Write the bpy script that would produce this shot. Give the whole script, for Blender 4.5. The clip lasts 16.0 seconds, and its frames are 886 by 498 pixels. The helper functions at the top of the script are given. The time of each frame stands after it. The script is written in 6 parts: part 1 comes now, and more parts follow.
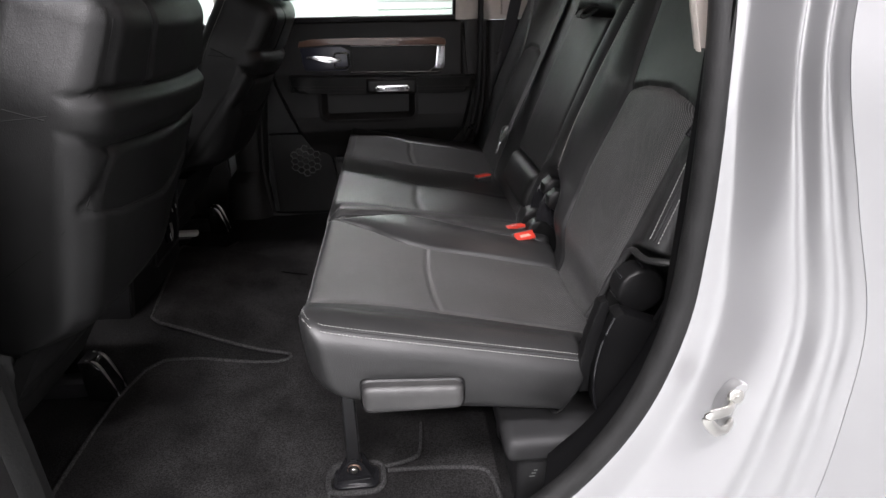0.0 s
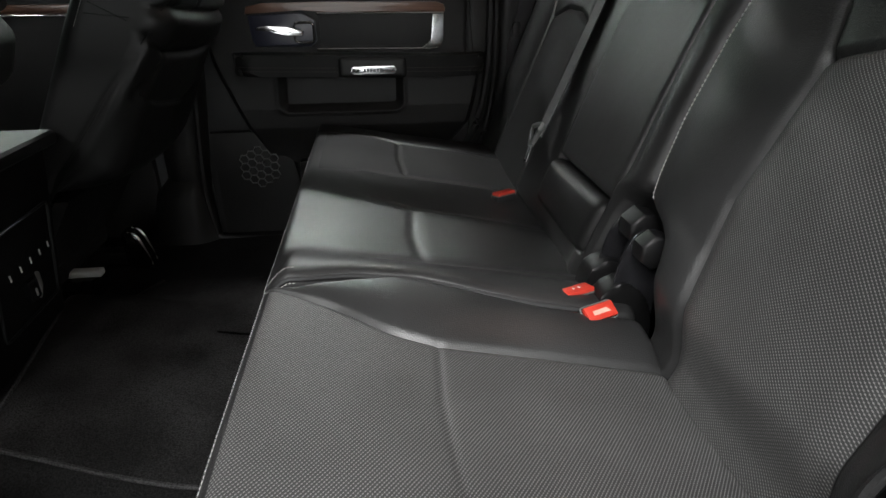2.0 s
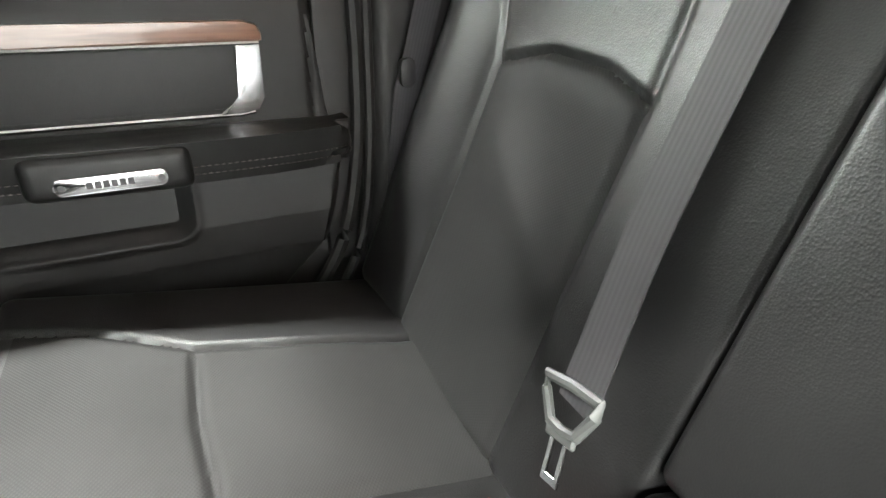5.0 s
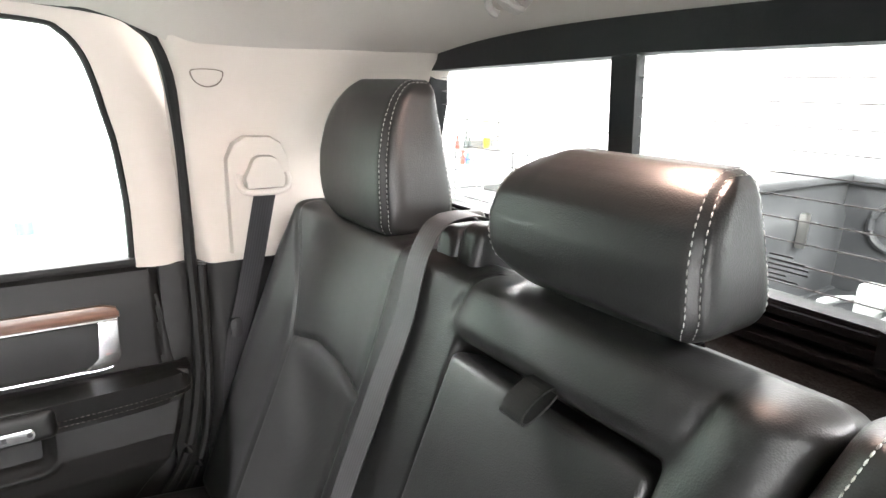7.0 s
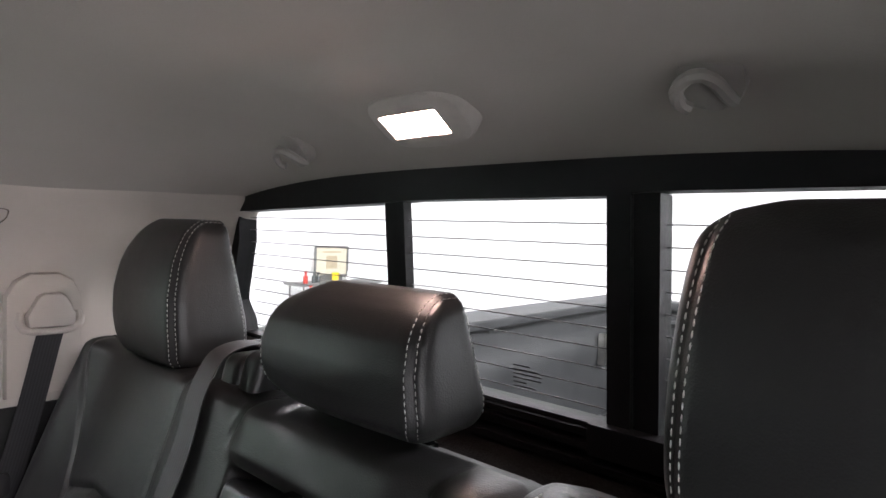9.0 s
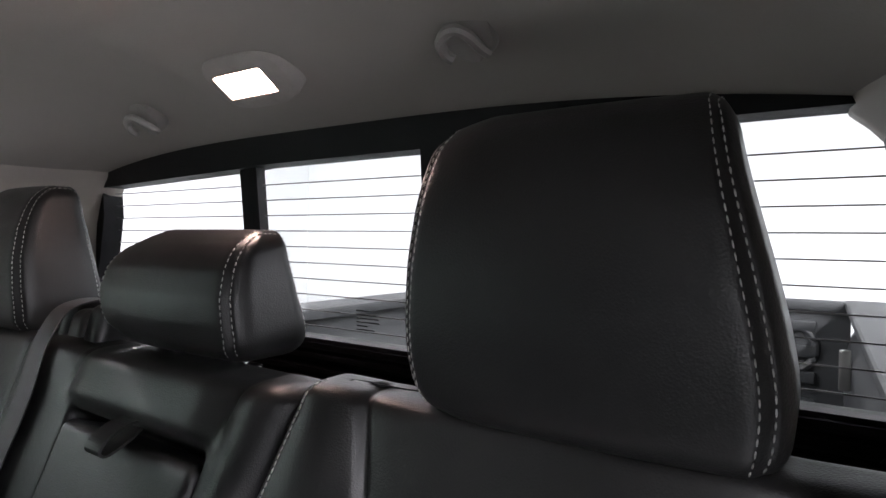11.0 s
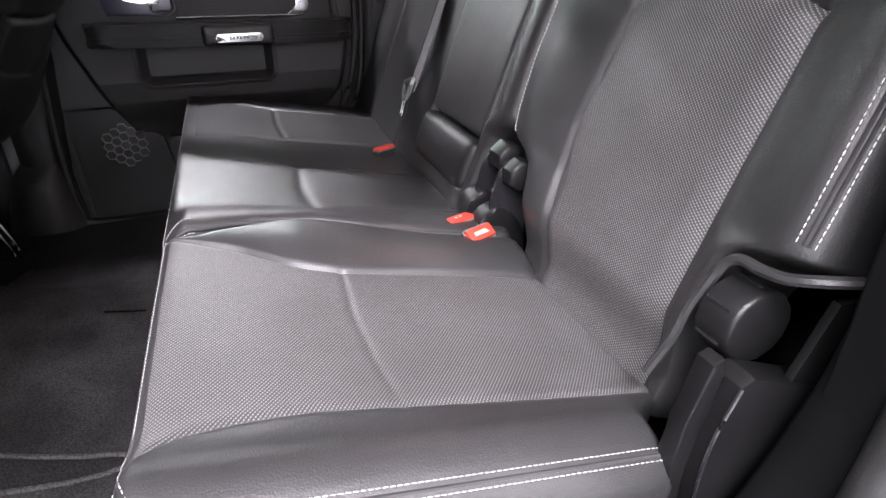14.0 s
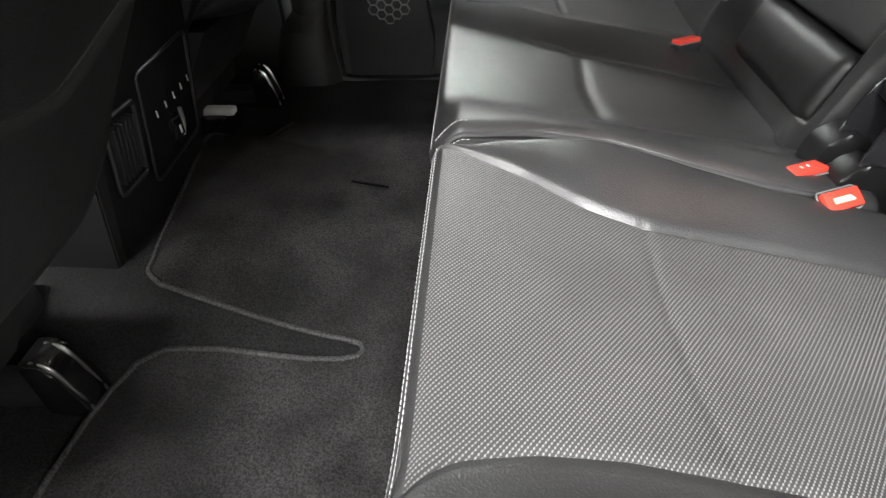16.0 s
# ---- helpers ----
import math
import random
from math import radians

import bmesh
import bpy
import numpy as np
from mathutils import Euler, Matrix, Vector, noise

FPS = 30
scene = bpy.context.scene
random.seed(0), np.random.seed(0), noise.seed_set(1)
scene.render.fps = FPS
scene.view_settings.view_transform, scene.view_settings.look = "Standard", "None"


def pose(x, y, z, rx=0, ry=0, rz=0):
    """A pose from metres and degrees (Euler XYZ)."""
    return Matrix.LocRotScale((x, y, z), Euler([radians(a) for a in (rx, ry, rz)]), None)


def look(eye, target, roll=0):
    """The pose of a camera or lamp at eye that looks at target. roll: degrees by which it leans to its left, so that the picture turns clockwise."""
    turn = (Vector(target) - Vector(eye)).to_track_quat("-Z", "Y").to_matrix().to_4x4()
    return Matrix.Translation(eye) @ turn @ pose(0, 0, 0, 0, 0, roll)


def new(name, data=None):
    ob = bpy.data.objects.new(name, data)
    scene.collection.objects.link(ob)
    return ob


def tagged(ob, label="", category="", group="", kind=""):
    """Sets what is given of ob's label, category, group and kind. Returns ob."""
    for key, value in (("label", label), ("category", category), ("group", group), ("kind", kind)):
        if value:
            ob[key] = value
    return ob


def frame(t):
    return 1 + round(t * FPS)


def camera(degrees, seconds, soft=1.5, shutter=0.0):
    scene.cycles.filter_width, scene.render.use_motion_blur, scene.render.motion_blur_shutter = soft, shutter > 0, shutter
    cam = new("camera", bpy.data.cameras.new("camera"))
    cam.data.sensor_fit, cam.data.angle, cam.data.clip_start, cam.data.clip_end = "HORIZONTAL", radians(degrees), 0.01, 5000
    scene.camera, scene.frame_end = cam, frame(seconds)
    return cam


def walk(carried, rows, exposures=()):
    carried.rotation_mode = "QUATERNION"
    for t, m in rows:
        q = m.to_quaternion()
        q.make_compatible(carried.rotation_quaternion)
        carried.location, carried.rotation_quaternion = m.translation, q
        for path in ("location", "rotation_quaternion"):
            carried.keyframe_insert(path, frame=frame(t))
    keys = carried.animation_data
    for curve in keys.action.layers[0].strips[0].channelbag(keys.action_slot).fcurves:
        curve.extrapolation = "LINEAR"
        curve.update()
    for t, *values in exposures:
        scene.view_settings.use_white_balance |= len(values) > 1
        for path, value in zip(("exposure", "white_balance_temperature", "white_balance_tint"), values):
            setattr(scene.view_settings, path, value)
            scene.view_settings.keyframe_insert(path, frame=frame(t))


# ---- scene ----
cam = camera(75.1, 16.0)
PATH = [
    (0, (0.159, -0.865, 0.897), (0.302, 0.952, 0.072), -0.9),
    (0.5, (0.172, -0.806, 0.897), (0.326, 1.008, 0.07), -0.9),
    (1, (0.188, -0.655, 0.833), (0.353, 1.16, 0.01), -1.1),
    (1.5, (0.197, -0.481, 0.797), (0.38, 1.33, -0.031), -0.8),
    (2, (0.154, -0.282, 0.784), (0.357, 1.515, -0.069), -0.5),
    (2.5, (0.12, -0.02, 0.793), (0.324, 1.758, -0.101), -1.5),
    (3, (0.128, 0.271, 0.791), (0.378, 2.032, -0.125), -0.9),
    (3.2, (0.146, 0.396, 0.769), (0.4, 2.158, -0.142), -0.7),
    (5.3, (0.258, 0.665, 0.842), (1.079, 2.227, -0.101), 1.5),
    (5.5, (0.265, 0.625, 0.914), (1.115, 2.166, -0.035), 1.9),
    (6, (0.266, 0.497, 1.02), (1.172, 2.066, 0.174), 1.9),
    (6.5, (0.288, 0.409, 1.089), (1.26, 2.017, 0.406), 1.9),
    (7, (0.291, 0.345, 1.142), (1.395, 1.927, 0.616), 1.9),
    (7.5, (0.284, 0.31, 1.164), (1.514, 1.841, 0.783), 2.0),
    (8, (0.282, 0.275, 1.165), (1.614, 1.748, 0.927), 2.1),
    (8.5, (0.293, 0.231, 1.155), (1.713, 1.635, 1.028), 2.0),
    (9, (0.315, 0.2, 1.151), (1.819, 1.518, 1.097), 2.1),
    (9.2, (0.321, 0.19, 1.148), (1.855, 1.472, 1.106), 1.9),
    (11.3, (0.321, -0.014, 1.027), (2.015, 1.047, 0.969), 0.3),
    (11.5, (0.299, -0.054, 0.991), (1.999, 0.996, 0.893), 0.0),
    (12, (0.259, -0.136, 0.932), (1.876, 1.007, 0.649), 0.1),
    (12.5, (0.233, -0.211, 0.889), (1.62, 1.154, 0.428), -0.0),
    (13, (0.207, -0.283, 0.85), (1.333, 1.255, 0.245), -0.3),
    (13.5, (0.158, -0.34, 0.792), (0.992, 1.297, 0.003), -1.0),
    (14, (0.118, -0.384, 0.759), (0.705, 1.291, -0.161), -0.6),
    (14.5, (0.063, -0.421, 0.72), (0.258, 1.257, -0.351), -1.8),
    (15, (0.057, -0.401, 0.718), (0.025, 1.203, -0.478), -2.4),
    (15.5, (0.058, -0.331, 0.722), (-0.053, 1.235, -0.517), -2.6),
    (16, (0.04, -0.173, 0.739), (-0.081, 1.365, -0.533), -2.2),
]
EXPOSURES = [
    (0.0, -0.3, 6500, 10), (1.0, -0.55, 6500, 10), (1.5, -0.62, 6500, 6), (2.0, -0.3, 6500, 2), (3.0, 0.62, 6550, 0), (5.5, 2.45, 6700, 1), (6.0, 2.5, 6680, 2),
    (7.0, 2.38, 6600, 6), (8.0, 1.42, 6500, 10), (8.5, 0.97, 6500, 11), (9.0, 0.63, 6450, 12), (11.5, 0.12, 6300, 12), (12.5, -0.2, 6350, 18),
    (13.5, 0.66, 6270, 17), (14.0, 1.08, 6350, 16), (14.5, 1.15, 6450, 15), (15.0, 1.15, 6500, 6), (15.5, 1.15, 6530, 5), (16.0, 1.0, 6550, 4),
]
walk(cam, [(t, look(eye, target, roll)) for t, eye, target, roll in PATH], EXPOSURES)

# ---------------------------------------------------------------- light
world = bpy.data.worlds.new("world")
scene.world = world
world.use_nodes = True
world.node_tree.nodes["Background"].inputs[0].default_value = (0.9, 0.95, 1.0, 1)
world.node_tree.nodes["Background"].inputs[1].default_value = 0.05


def ceiling_lamp(x, y, sx, sy, watts):
    """An unseen area lamp below the workshop ceiling, added to light the cab."""
    data = bpy.data.lights.new("added_ceiling_light", "AREA")
    data.shape, data.size, data.size_y, data.energy = "RECTANGLE", sx, sy, watts
    data.color = (1.0, 0.955, 0.99)
    ob = new("added_ceiling_light", data)
    ob.matrix_world = look((x, y, 4.1), (x, y + 0.001, 0))
    return ob


ROOM_WATTS = 400
# columns and rows are weighted to balance the light inside the cab
for lx, col in ((-3.4, 0.85), (-0.2, 1.25), (5.4, 0.58)):
    for ly, row in ((-4.4, 1.05), (-2.4, 0.95), (3.4, 0.42), (7.2, 0.85)):
        ceiling_lamp(lx, ly, 2.4, 0.4, ROOM_WATTS * col * row)

# ---------------------------------------------------------------- materials


def node_material(name):
    m = bpy.data.materials.new(name)
    m.use_nodes = True
    nt = m.node_tree
    return m, nt, nt.nodes["Principled BSDF"]


def tex(nt, kind, scale, coord="Object", detail=3.0):
    n = nt.nodes.new(kind)
    c = nt.nodes.new("ShaderNodeTexCoord")
    nt.links.new(c.outputs[coord], n.inputs["Vector"])
    n.inputs["Scale"].default_value = scale
    if kind == "ShaderNodeTexNoise":
        n.inputs["Detail"].default_value = detail
    return n


def ramp(nt, src, a, ca, b, cb):
    r = nt.nodes.new("ShaderNodeValToRGB")
    r.color_ramp.elements[0].position, r.color_ramp.elements[0].color = a, (*ca, 1)
    r.color_ramp.elements[1].position, r.color_ramp.elements[1].color = b, (*cb, 1)
    nt.links.new(src, r.inputs[0])
    return r


def bump(nt, bsdf, src, strength, distance, prior=None):
    b = nt.nodes.new("ShaderNodeBump")
    b.inputs["Strength"].default_value, b.inputs["Distance"].default_value = strength, distance
    nt.links.new(src, b.inputs["Height"])
    if prior:
        nt.links.new(prior.outputs[0], b.inputs["Normal"])
    nt.links.new(b.outputs[0], bsdf.inputs["Normal"])
    return b


def grained(name, c1, c2, rough, grain=900, grain_bump=0.25, blotch=7, metal=0.0, rough2=None, spec=0.5):
    """A surface with fine grain in relief and broad, faint blotches of colour and gloss."""
    m, nt, p = node_material(name)
    big = tex(nt, "ShaderNodeTexNoise", blotch)
    col = ramp(nt, big.outputs[0], 0.3, c1, 0.7, c2)
    nt.links.new(col.outputs[0], p.inputs["Base Color"])
    r2 = rough + 0.12 if rough2 is None else rough2
    rr = ramp(nt, big.outputs[0], 0.25, (rough,) * 3, 0.75, (r2,) * 3)
    nt.links.new(rr.outputs[0], p.inputs["Roughness"])
    p.inputs["Metallic"].default_value = metal
    p.inputs["Specular IOR Level"].default_value = spec
    fine = tex(nt, "ShaderNodeTexVoronoi", grain)
    b1 = bump(nt, p, fine.outputs[0], grain_bump, 0.0006)
    soft_ = tex(nt, "ShaderNodeTexNoise", blotch * 6)
    bump(nt, p, soft_.outputs[0], 0.12, 0.004, b1)
    return m


def flat(name, colour, rough, metal=0.0, spec=0.5):
    m, nt, p = node_material(name)
    n = tex(nt, "ShaderNodeTexNoise", 25)
    hi = tuple(min(1, c * 1.12) for c in colour)
    lo = tuple(c * 0.9 for c in colour)
    col = ramp(nt, n.outputs[0], 0.3, lo, 0.7, hi)
    nt.links.new(col.outputs[0], p.inputs["Base Color"])
    p.inputs["Roughness"].default_value, p.inputs["Metallic"].default_value = rough, metal
    p.inputs["Specular IOR Level"].default_value = spec
    return m


LEATHER = grained("black_leather", (0.0125, 0.0126, 0.0127), (0.018, 0.0181, 0.0182), 0.345, 520, 0.34, 6, rough2=0.43, spec=0.48)
SEAT_VINYL = grained("black_seat_vinyl", (0.0055, 0.0056, 0.0056), (0.0085, 0.0086, 0.0085), 0.37, 560, 0.3, 6, rough2=0.46, spec=0.28)
LEATHER_TRIM = grained("black_leather_trim", (0.016, 0.016, 0.0165), (0.022, 0.022, 0.0225), 0.5, 800, 0.3, 9, spec=0.3)
PLASTIC = grained("black_plastic", (0.009, 0.0091, 0.0093), (0.014, 0.014, 0.0145), 0.40, 1200, 0.3, 12, spec=0.4)
PLASTIC_DARK = grained("dark_door_plastic", (0.007, 0.0068, 0.0068), (0.0105, 0.0102, 0.0102), 0.46, 1100, 0.35, 8, spec=0.33)
GLOSS_BLACK = flat("gloss_black_plastic", (0.009, 0.009, 0.010), 0.12)
WINDOW_FRAME = grained("matt_black_frame", (0.006, 0.006, 0.007), (0.010, 0.010, 0.0115), 0.42, 1500, 0.15, 20, spec=0.25)
MATT_BLACK = flat("matt_black_trim", (0.004, 0.004, 0.0043), 0.7, spec=0.08)
RUBBER = grained("black_rubber_seal", (0.007, 0.007, 0.007), (0.011, 0.011, 0.011), 0.5, 1500, 0.2, 30, spec=0.3)
CHROME = flat("chrome", (0.86, 0.87, 0.89), 0.15, 1.0)
STEEL = flat("zinc_steel", (0.55, 0.54, 0.51), 0.28, 1.0)
DARK_STEEL = flat("dark_steel", (0.05, 0.05, 0.052), 0.3, 0.8)
RED = flat("red_plastic", (0.40, 0.030, 0.018), 0.42)
PALE_PLASTIC = flat("pale_grey_plastic", (0.62, 0.62, 0.6), 0.4)
BEIGE = grained("beige_trim_plastic", (0.50, 0.455, 0.41), (0.55, 0.50, 0.455), 0.5, 1300, 0.3, 5, spec=0.35)
THREAD = flat("pale_thread", (0.42, 0.42, 0.40), 0.7)
GREY_PLASTIC = flat("grey_latch_plastic", (0.085, 0.09, 0.086), 0.4)


def headliner_material():
    m, nt, p = node_material("grey_beige_headliner_cloth")
    n = tex(nt, "ShaderNodeTexNoise", 260, detail=5)
    b = tex(nt, "ShaderNodeTexNoise", 3)
    col = ramp(nt, b.outputs[0], 0.3, (0.45, 0.42, 0.385), 0.7, (0.49, 0.46, 0.425))
    nt.links.new(col.outputs[0], p.inputs["Base Color"])
    p.inputs["Roughness"].default_value = 0.9
    p.inputs["Specular IOR Level"].default_value = 0.15
    bump(nt, p, n.outputs[0], 0.35, 0.001)
    return m


HEADLINER = headliner_material()


def carpet_material(name, c1, c2):
    m, nt, p = node_material(name)
    n = tex(nt, "ShaderNodeTexNoise", 300, detail=7)
    b = tex(nt, "ShaderNodeTexNoise", 9, detail=5)
    mixer = nt.nodes.new("ShaderNodeMix")
    mixer.data_type, mixer.blend_type = "RGBA", "MULTIPLY"
    mixer.inputs["Factor"].default_value = 1.0
    fine = ramp(nt, n.outputs[0], 0.36, (0.55, 0.55, 0.55), 0.66, (1.45, 1.45, 1.45))
    col = ramp(nt, b.outputs[0], 0.35, c1, 0.65, c2)
    nt.links.new(col.outputs[0], mixer.inputs["A"])
    nt.links.new(fine.outputs[0], mixer.inputs["B"])
    nt.links.new(mixer.outputs["Result"], p.inputs["Base Color"])
    p.inputs["Roughness"].default_value = 1.0
    p.inputs["Specular IOR Level"].default_value = 0.02
    bump(nt, p, n.outputs[0], 0.8, 0.003)
    return m


CARPET = carpet_material("black_carpet", (0.009, 0.0088, 0.0088), (0.0135, 0.0132, 0.0132))
MAT_CARPET = carpet_material("charcoal_mat_carpet", (0.012, 0.0115, 0.0115), (0.0225, 0.0216, 0.0216))
MAT_EDGE = carpet_material("mat_binding", (0.028, 0.0277, 0.0277), (0.040, 0.0396, 0.0396))


def insert_material(name, base, dot, rough=0.5, spec=0.4):
    """Woven seat cloth: staggered rows of pale dots on a dark ground, by the piece's own UV in metres."""
    m, nt, p = node_material(name)
    uv = nt.nodes.new("ShaderNodeUVMap")
    sep = nt.nodes.new("ShaderNodeSeparateXYZ")
    nt.links.new(uv.outputs[0], sep.inputs[0])

    def wave(src_a, src_b, sign, pitch):
        mul = nt.nodes.new("ShaderNodeMath")
        mul.operation = "MULTIPLY_ADD"
        mul.inputs[1].default_value = sign * 0.8
        nt.links.new(src_b, mul.inputs[0])
        nt.links.new(src_a, mul.inputs[2])
        k = nt.nodes.new("ShaderNodeMath")
        k.operation = "MULTIPLY"
        k.inputs[1].default_value = 2 * math.pi / pitch
        nt.links.new(mul.outputs[0], k.inputs[0])
        s = nt.nodes.new("ShaderNodeMath")
        s.operation = "SINE"
        nt.links.new(k.outputs[0], s.inputs[0])
        return s

    w1 = wave(sep.outputs[0], sep.outputs[1], 1, 0.0041)
    w2 = wave(sep.outputs[0], sep.outputs[1], -1, 0.0041)
    # the ribs of one slant stand out more than those of the other
    lesser = nt.nodes.new("ShaderNodeMath")
    lesser.operation = "MULTIPLY"
    lesser.inputs[1].default_value = 0.62
    nt.links.new(w1.outputs[0], lesser.inputs[0])
    prod = nt.nodes.new("ShaderNodeMath")
    prod.operation = "MULTIPLY_ADD"
    prod.inputs[1].default_value = 1.38
    nt.links.new(w2.outputs[0], prod.inputs[0])
    nt.links.new(lesser.outputs[0], prod.inputs[2])
    norm = nt.nodes.new("ShaderNodeMapRange")
    norm.inputs[1].default_value, norm.inputs[2].default_value = -2, 2
    nt.links.new(prod.outputs[0], norm.inputs[0])
    col = ramp(nt, norm.outputs[0], 0.60, base, 0.88, dot)
    noise_ = tex(nt, "ShaderNodeTexNoise", 8)
    shade = ramp(nt, noise_.outputs[0], 0.3, (0.85,) * 3, 0.7, (1.1,) * 3)
    mixer = nt.nodes.new("ShaderNodeMix")
    mixer.data_type, mixer.blend_type = "RGBA", "MULTIPLY"
    mixer.inputs["Factor"].default_value = 1.0
    nt.links.new(col.outputs[0], mixer.inputs["A"])
    nt.links.new(shade.outputs[0], mixer.inputs["B"])
    nt.links.new(mixer.outputs["Result"], p.inputs["Base Color"])
    p.inputs["Roughness"].default_value = rough
    p.inputs["Specular IOR Level"].default_value = spec
    bump(nt, p, norm.outputs[0], 0.22, 0.0009)
    return m


INSERT = insert_material("woven_seat_insert", (0.019, 0.019, 0.019), (0.128, 0.127, 0.125), 0.50, 0.38)


def webbing_material():
    m, nt, p = node_material("grey_belt_webbing")
    uv = nt.nodes.new("ShaderNodeUVMap")
    w = nt.nodes.new("ShaderNodeTexWave")
    w.inputs["Scale"].default_value = 55
    w.inputs["Distortion"].default_value = 0.4
    nt.links.new(uv.outputs[0], w.inputs["Vector"])
    col = ramp(nt, w.outputs[0], 0.2, (0.020, 0.0193, 0.0215), 0.8, (0.031, 0.0297, 0.033))
    nt.links.new(col.outputs[0], p.inputs["Base Color"])
    p.inputs["Roughness"].default_value = 0.55
    p.inputs["Sheen Weight"].default_value = 0.1
    bump(nt, p, w.outputs[0], 0.16, 0.0005)
    return m


WEBBING = webbing_material()


def wood_material():
    m, nt, p = node_material("brown_wood_trim")
    mp = nt.nodes.new("ShaderNodeMapping")
    mp.inputs["Scale"].default_value = (1.5, 20, 28)
    c = nt.nodes.new("ShaderNodeTexCoord")
    nt.links.new(c.outputs["Object"], mp.inputs[0])
    n = nt.nodes.new("ShaderNodeTexNoise")
    n.inputs["Scale"].default_value, n.inputs["Detail"].default_value = 5, 6
    nt.links.new(mp.outputs[0], n.inputs["Vector"])
    col = ramp(nt, n.outputs[0], 0.3, (0.085, 0.04, 0.024), 0.7, (0.17, 0.085, 0.052))
    nt.links.new(col.outputs[0], p.inputs["Base Color"])
    p.inputs["Roughness"].default_value = 0.28
    p.inputs["Coat Weight"].default_value = 0.3
    return m


WOOD = wood_material()


def paint_material():
    m, nt, p = node_material("silver_metallic_paint")
    fl = tex(nt, "ShaderNodeTexNoise", 3.0)
    col = ramp(nt, fl.outputs[0], 0.3, (0.31, 0.31, 0.315), 0.7, (0.345, 0.345, 0.35))
    nt.links.new(col.outputs[0], p.inputs["Base Color"])
    p.inputs["Metallic"].default_value = 0.62
    p.inputs["Roughness"].default_value = 0.30
    p.inputs["Coat Weight"].default_value = 0.4
    p.inputs["Coat Roughness"].default_value = 0.12
    return m


PAINT = paint_material()


def glass_material(name, tint):
    m = bpy.data.materials.new(name)
    m.use_nodes = True
    nt = m.node_tree
    nt.nodes.remove(nt.nodes["Principled BSDF"])
    out = nt.nodes["Material Output"]
    t = nt.nodes.new("ShaderNodeBsdfTransparent")
    t.inputs[0].default_value = (*tint, 1)
    g = nt.nodes.new("ShaderNodeBsdfGlossy")
    g.inputs["Roughness"].default_value = 0.01
    lw = nt.nodes.new("ShaderNodeLayerWeight")
    lw.inputs[0].default_value = 0.5
    pw = nt.nodes.new("ShaderNodeMath")
    pw.operation = "POWER"
    pw.inputs[1].default_value = 4.0
    nt.links.new(lw.outputs["Facing"], pw.inputs[0])
    sc_ = nt.nodes.new("ShaderNodeMath")
    sc_.operation = "MULTIPLY_ADD"
    sc_.inputs[1].default_value, sc_.inputs[2].default_value = 0.5, 0.03
    nt.links.new(pw.outputs[0], sc_.inputs[0])
    mx = nt.nodes.new("ShaderNodeMixShader")
    nt.links.new(sc_.outputs[0], mx.inputs[0])
    nt.links.new(t.outputs[0], mx.inputs[1])
    nt.links.new(g.outputs[0], mx.inputs[2])
    nt.links.new(mx.outputs[0], out.inputs["Surface"])
    return m


GLASS = glass_material("window_glass", (0.93, 0.95, 0.94))
DOOR_GLASS = glass_material("tinted_door_glass", (0.78, 0.86, 0.81))


def emission_material(name, colour, strength):
    m = bpy.data.materials.new(name)
    m.use_nodes = True
    nt = m.node_tree
    nt.nodes.remove(nt.nodes["Principled BSDF"])
    e = nt.nodes.new("ShaderNodeEmission")
    e.inputs[0].default_value, e.inputs[1].default_value = (*colour, 1), strength
    nt.links.new(e.outputs[0], nt.nodes["Material Output"].inputs["Surface"])
    return m


LAMP_GLOW = emission_material("warm_lamp_lens", (1.0, 0.68, 0.58), 88)
WALL = grained("white_wall_paint", (0.78, 0.79, 0.79), (0.83, 0.84, 0.84), 0.6, 400, 0.1, 0.8)
GARAGE = grained("white_garage_door", (0.72, 0.73, 0.72), (0.77, 0.78, 0.77), 0.5, 300, 0.1, 0.8)
CONCRETE = grained("grey_floor_coating", (0.30, 0.31, 0.305), (0.37, 0.38, 0.375), 0.35, 60, 0.2, 1.2)
BEDLINER = grained("black_bed_liner", (0.024, 0.0255, 0.027), (0.037, 0.0385, 0.040), 0.42, 380, 0.6, 5)

# ---------------------------------------------------------------- mesh helpers


def mesh_part(name, verts, faces, mat, parent=None, label="", uv=None, smooth=True, sharp=None):
    """One mesh object. Vertices are in world metres and are moved into the parent's space."""
    verts = np.asarray(verts, float)
    off = np.zeros(3)
    up = parent
    while up is not None:
        off += np.array(up.location)
        up = up.parent
    me = bpy.data.meshes.new(name)
    me.from_pydata((verts - off).tolist(), [], [list(map(int, q)) for q in faces])
    if uv is not None:
        layer = me.uv_layers.new(name="UVMap")
        idx = np.empty(len(me.loops), dtype=np.int32)
        me.loops.foreach_get("vertex_index", idx)
        layer.data.foreach_set("uv", np.asarray(uv, np.float32)[idx].ravel())
    me.materials.append(mat)
    me.polygons.foreach_set("use_smooth", [smooth] * len(me.polygons))
    if sharp is not None:
        me.set_sharp_from_angle(angle=radians(sharp))
    me.update()
    ob = new(name, me)
    if parent is not None:
        ob.parent = parent
    if label:
        tagged(ob, label)
    return ob


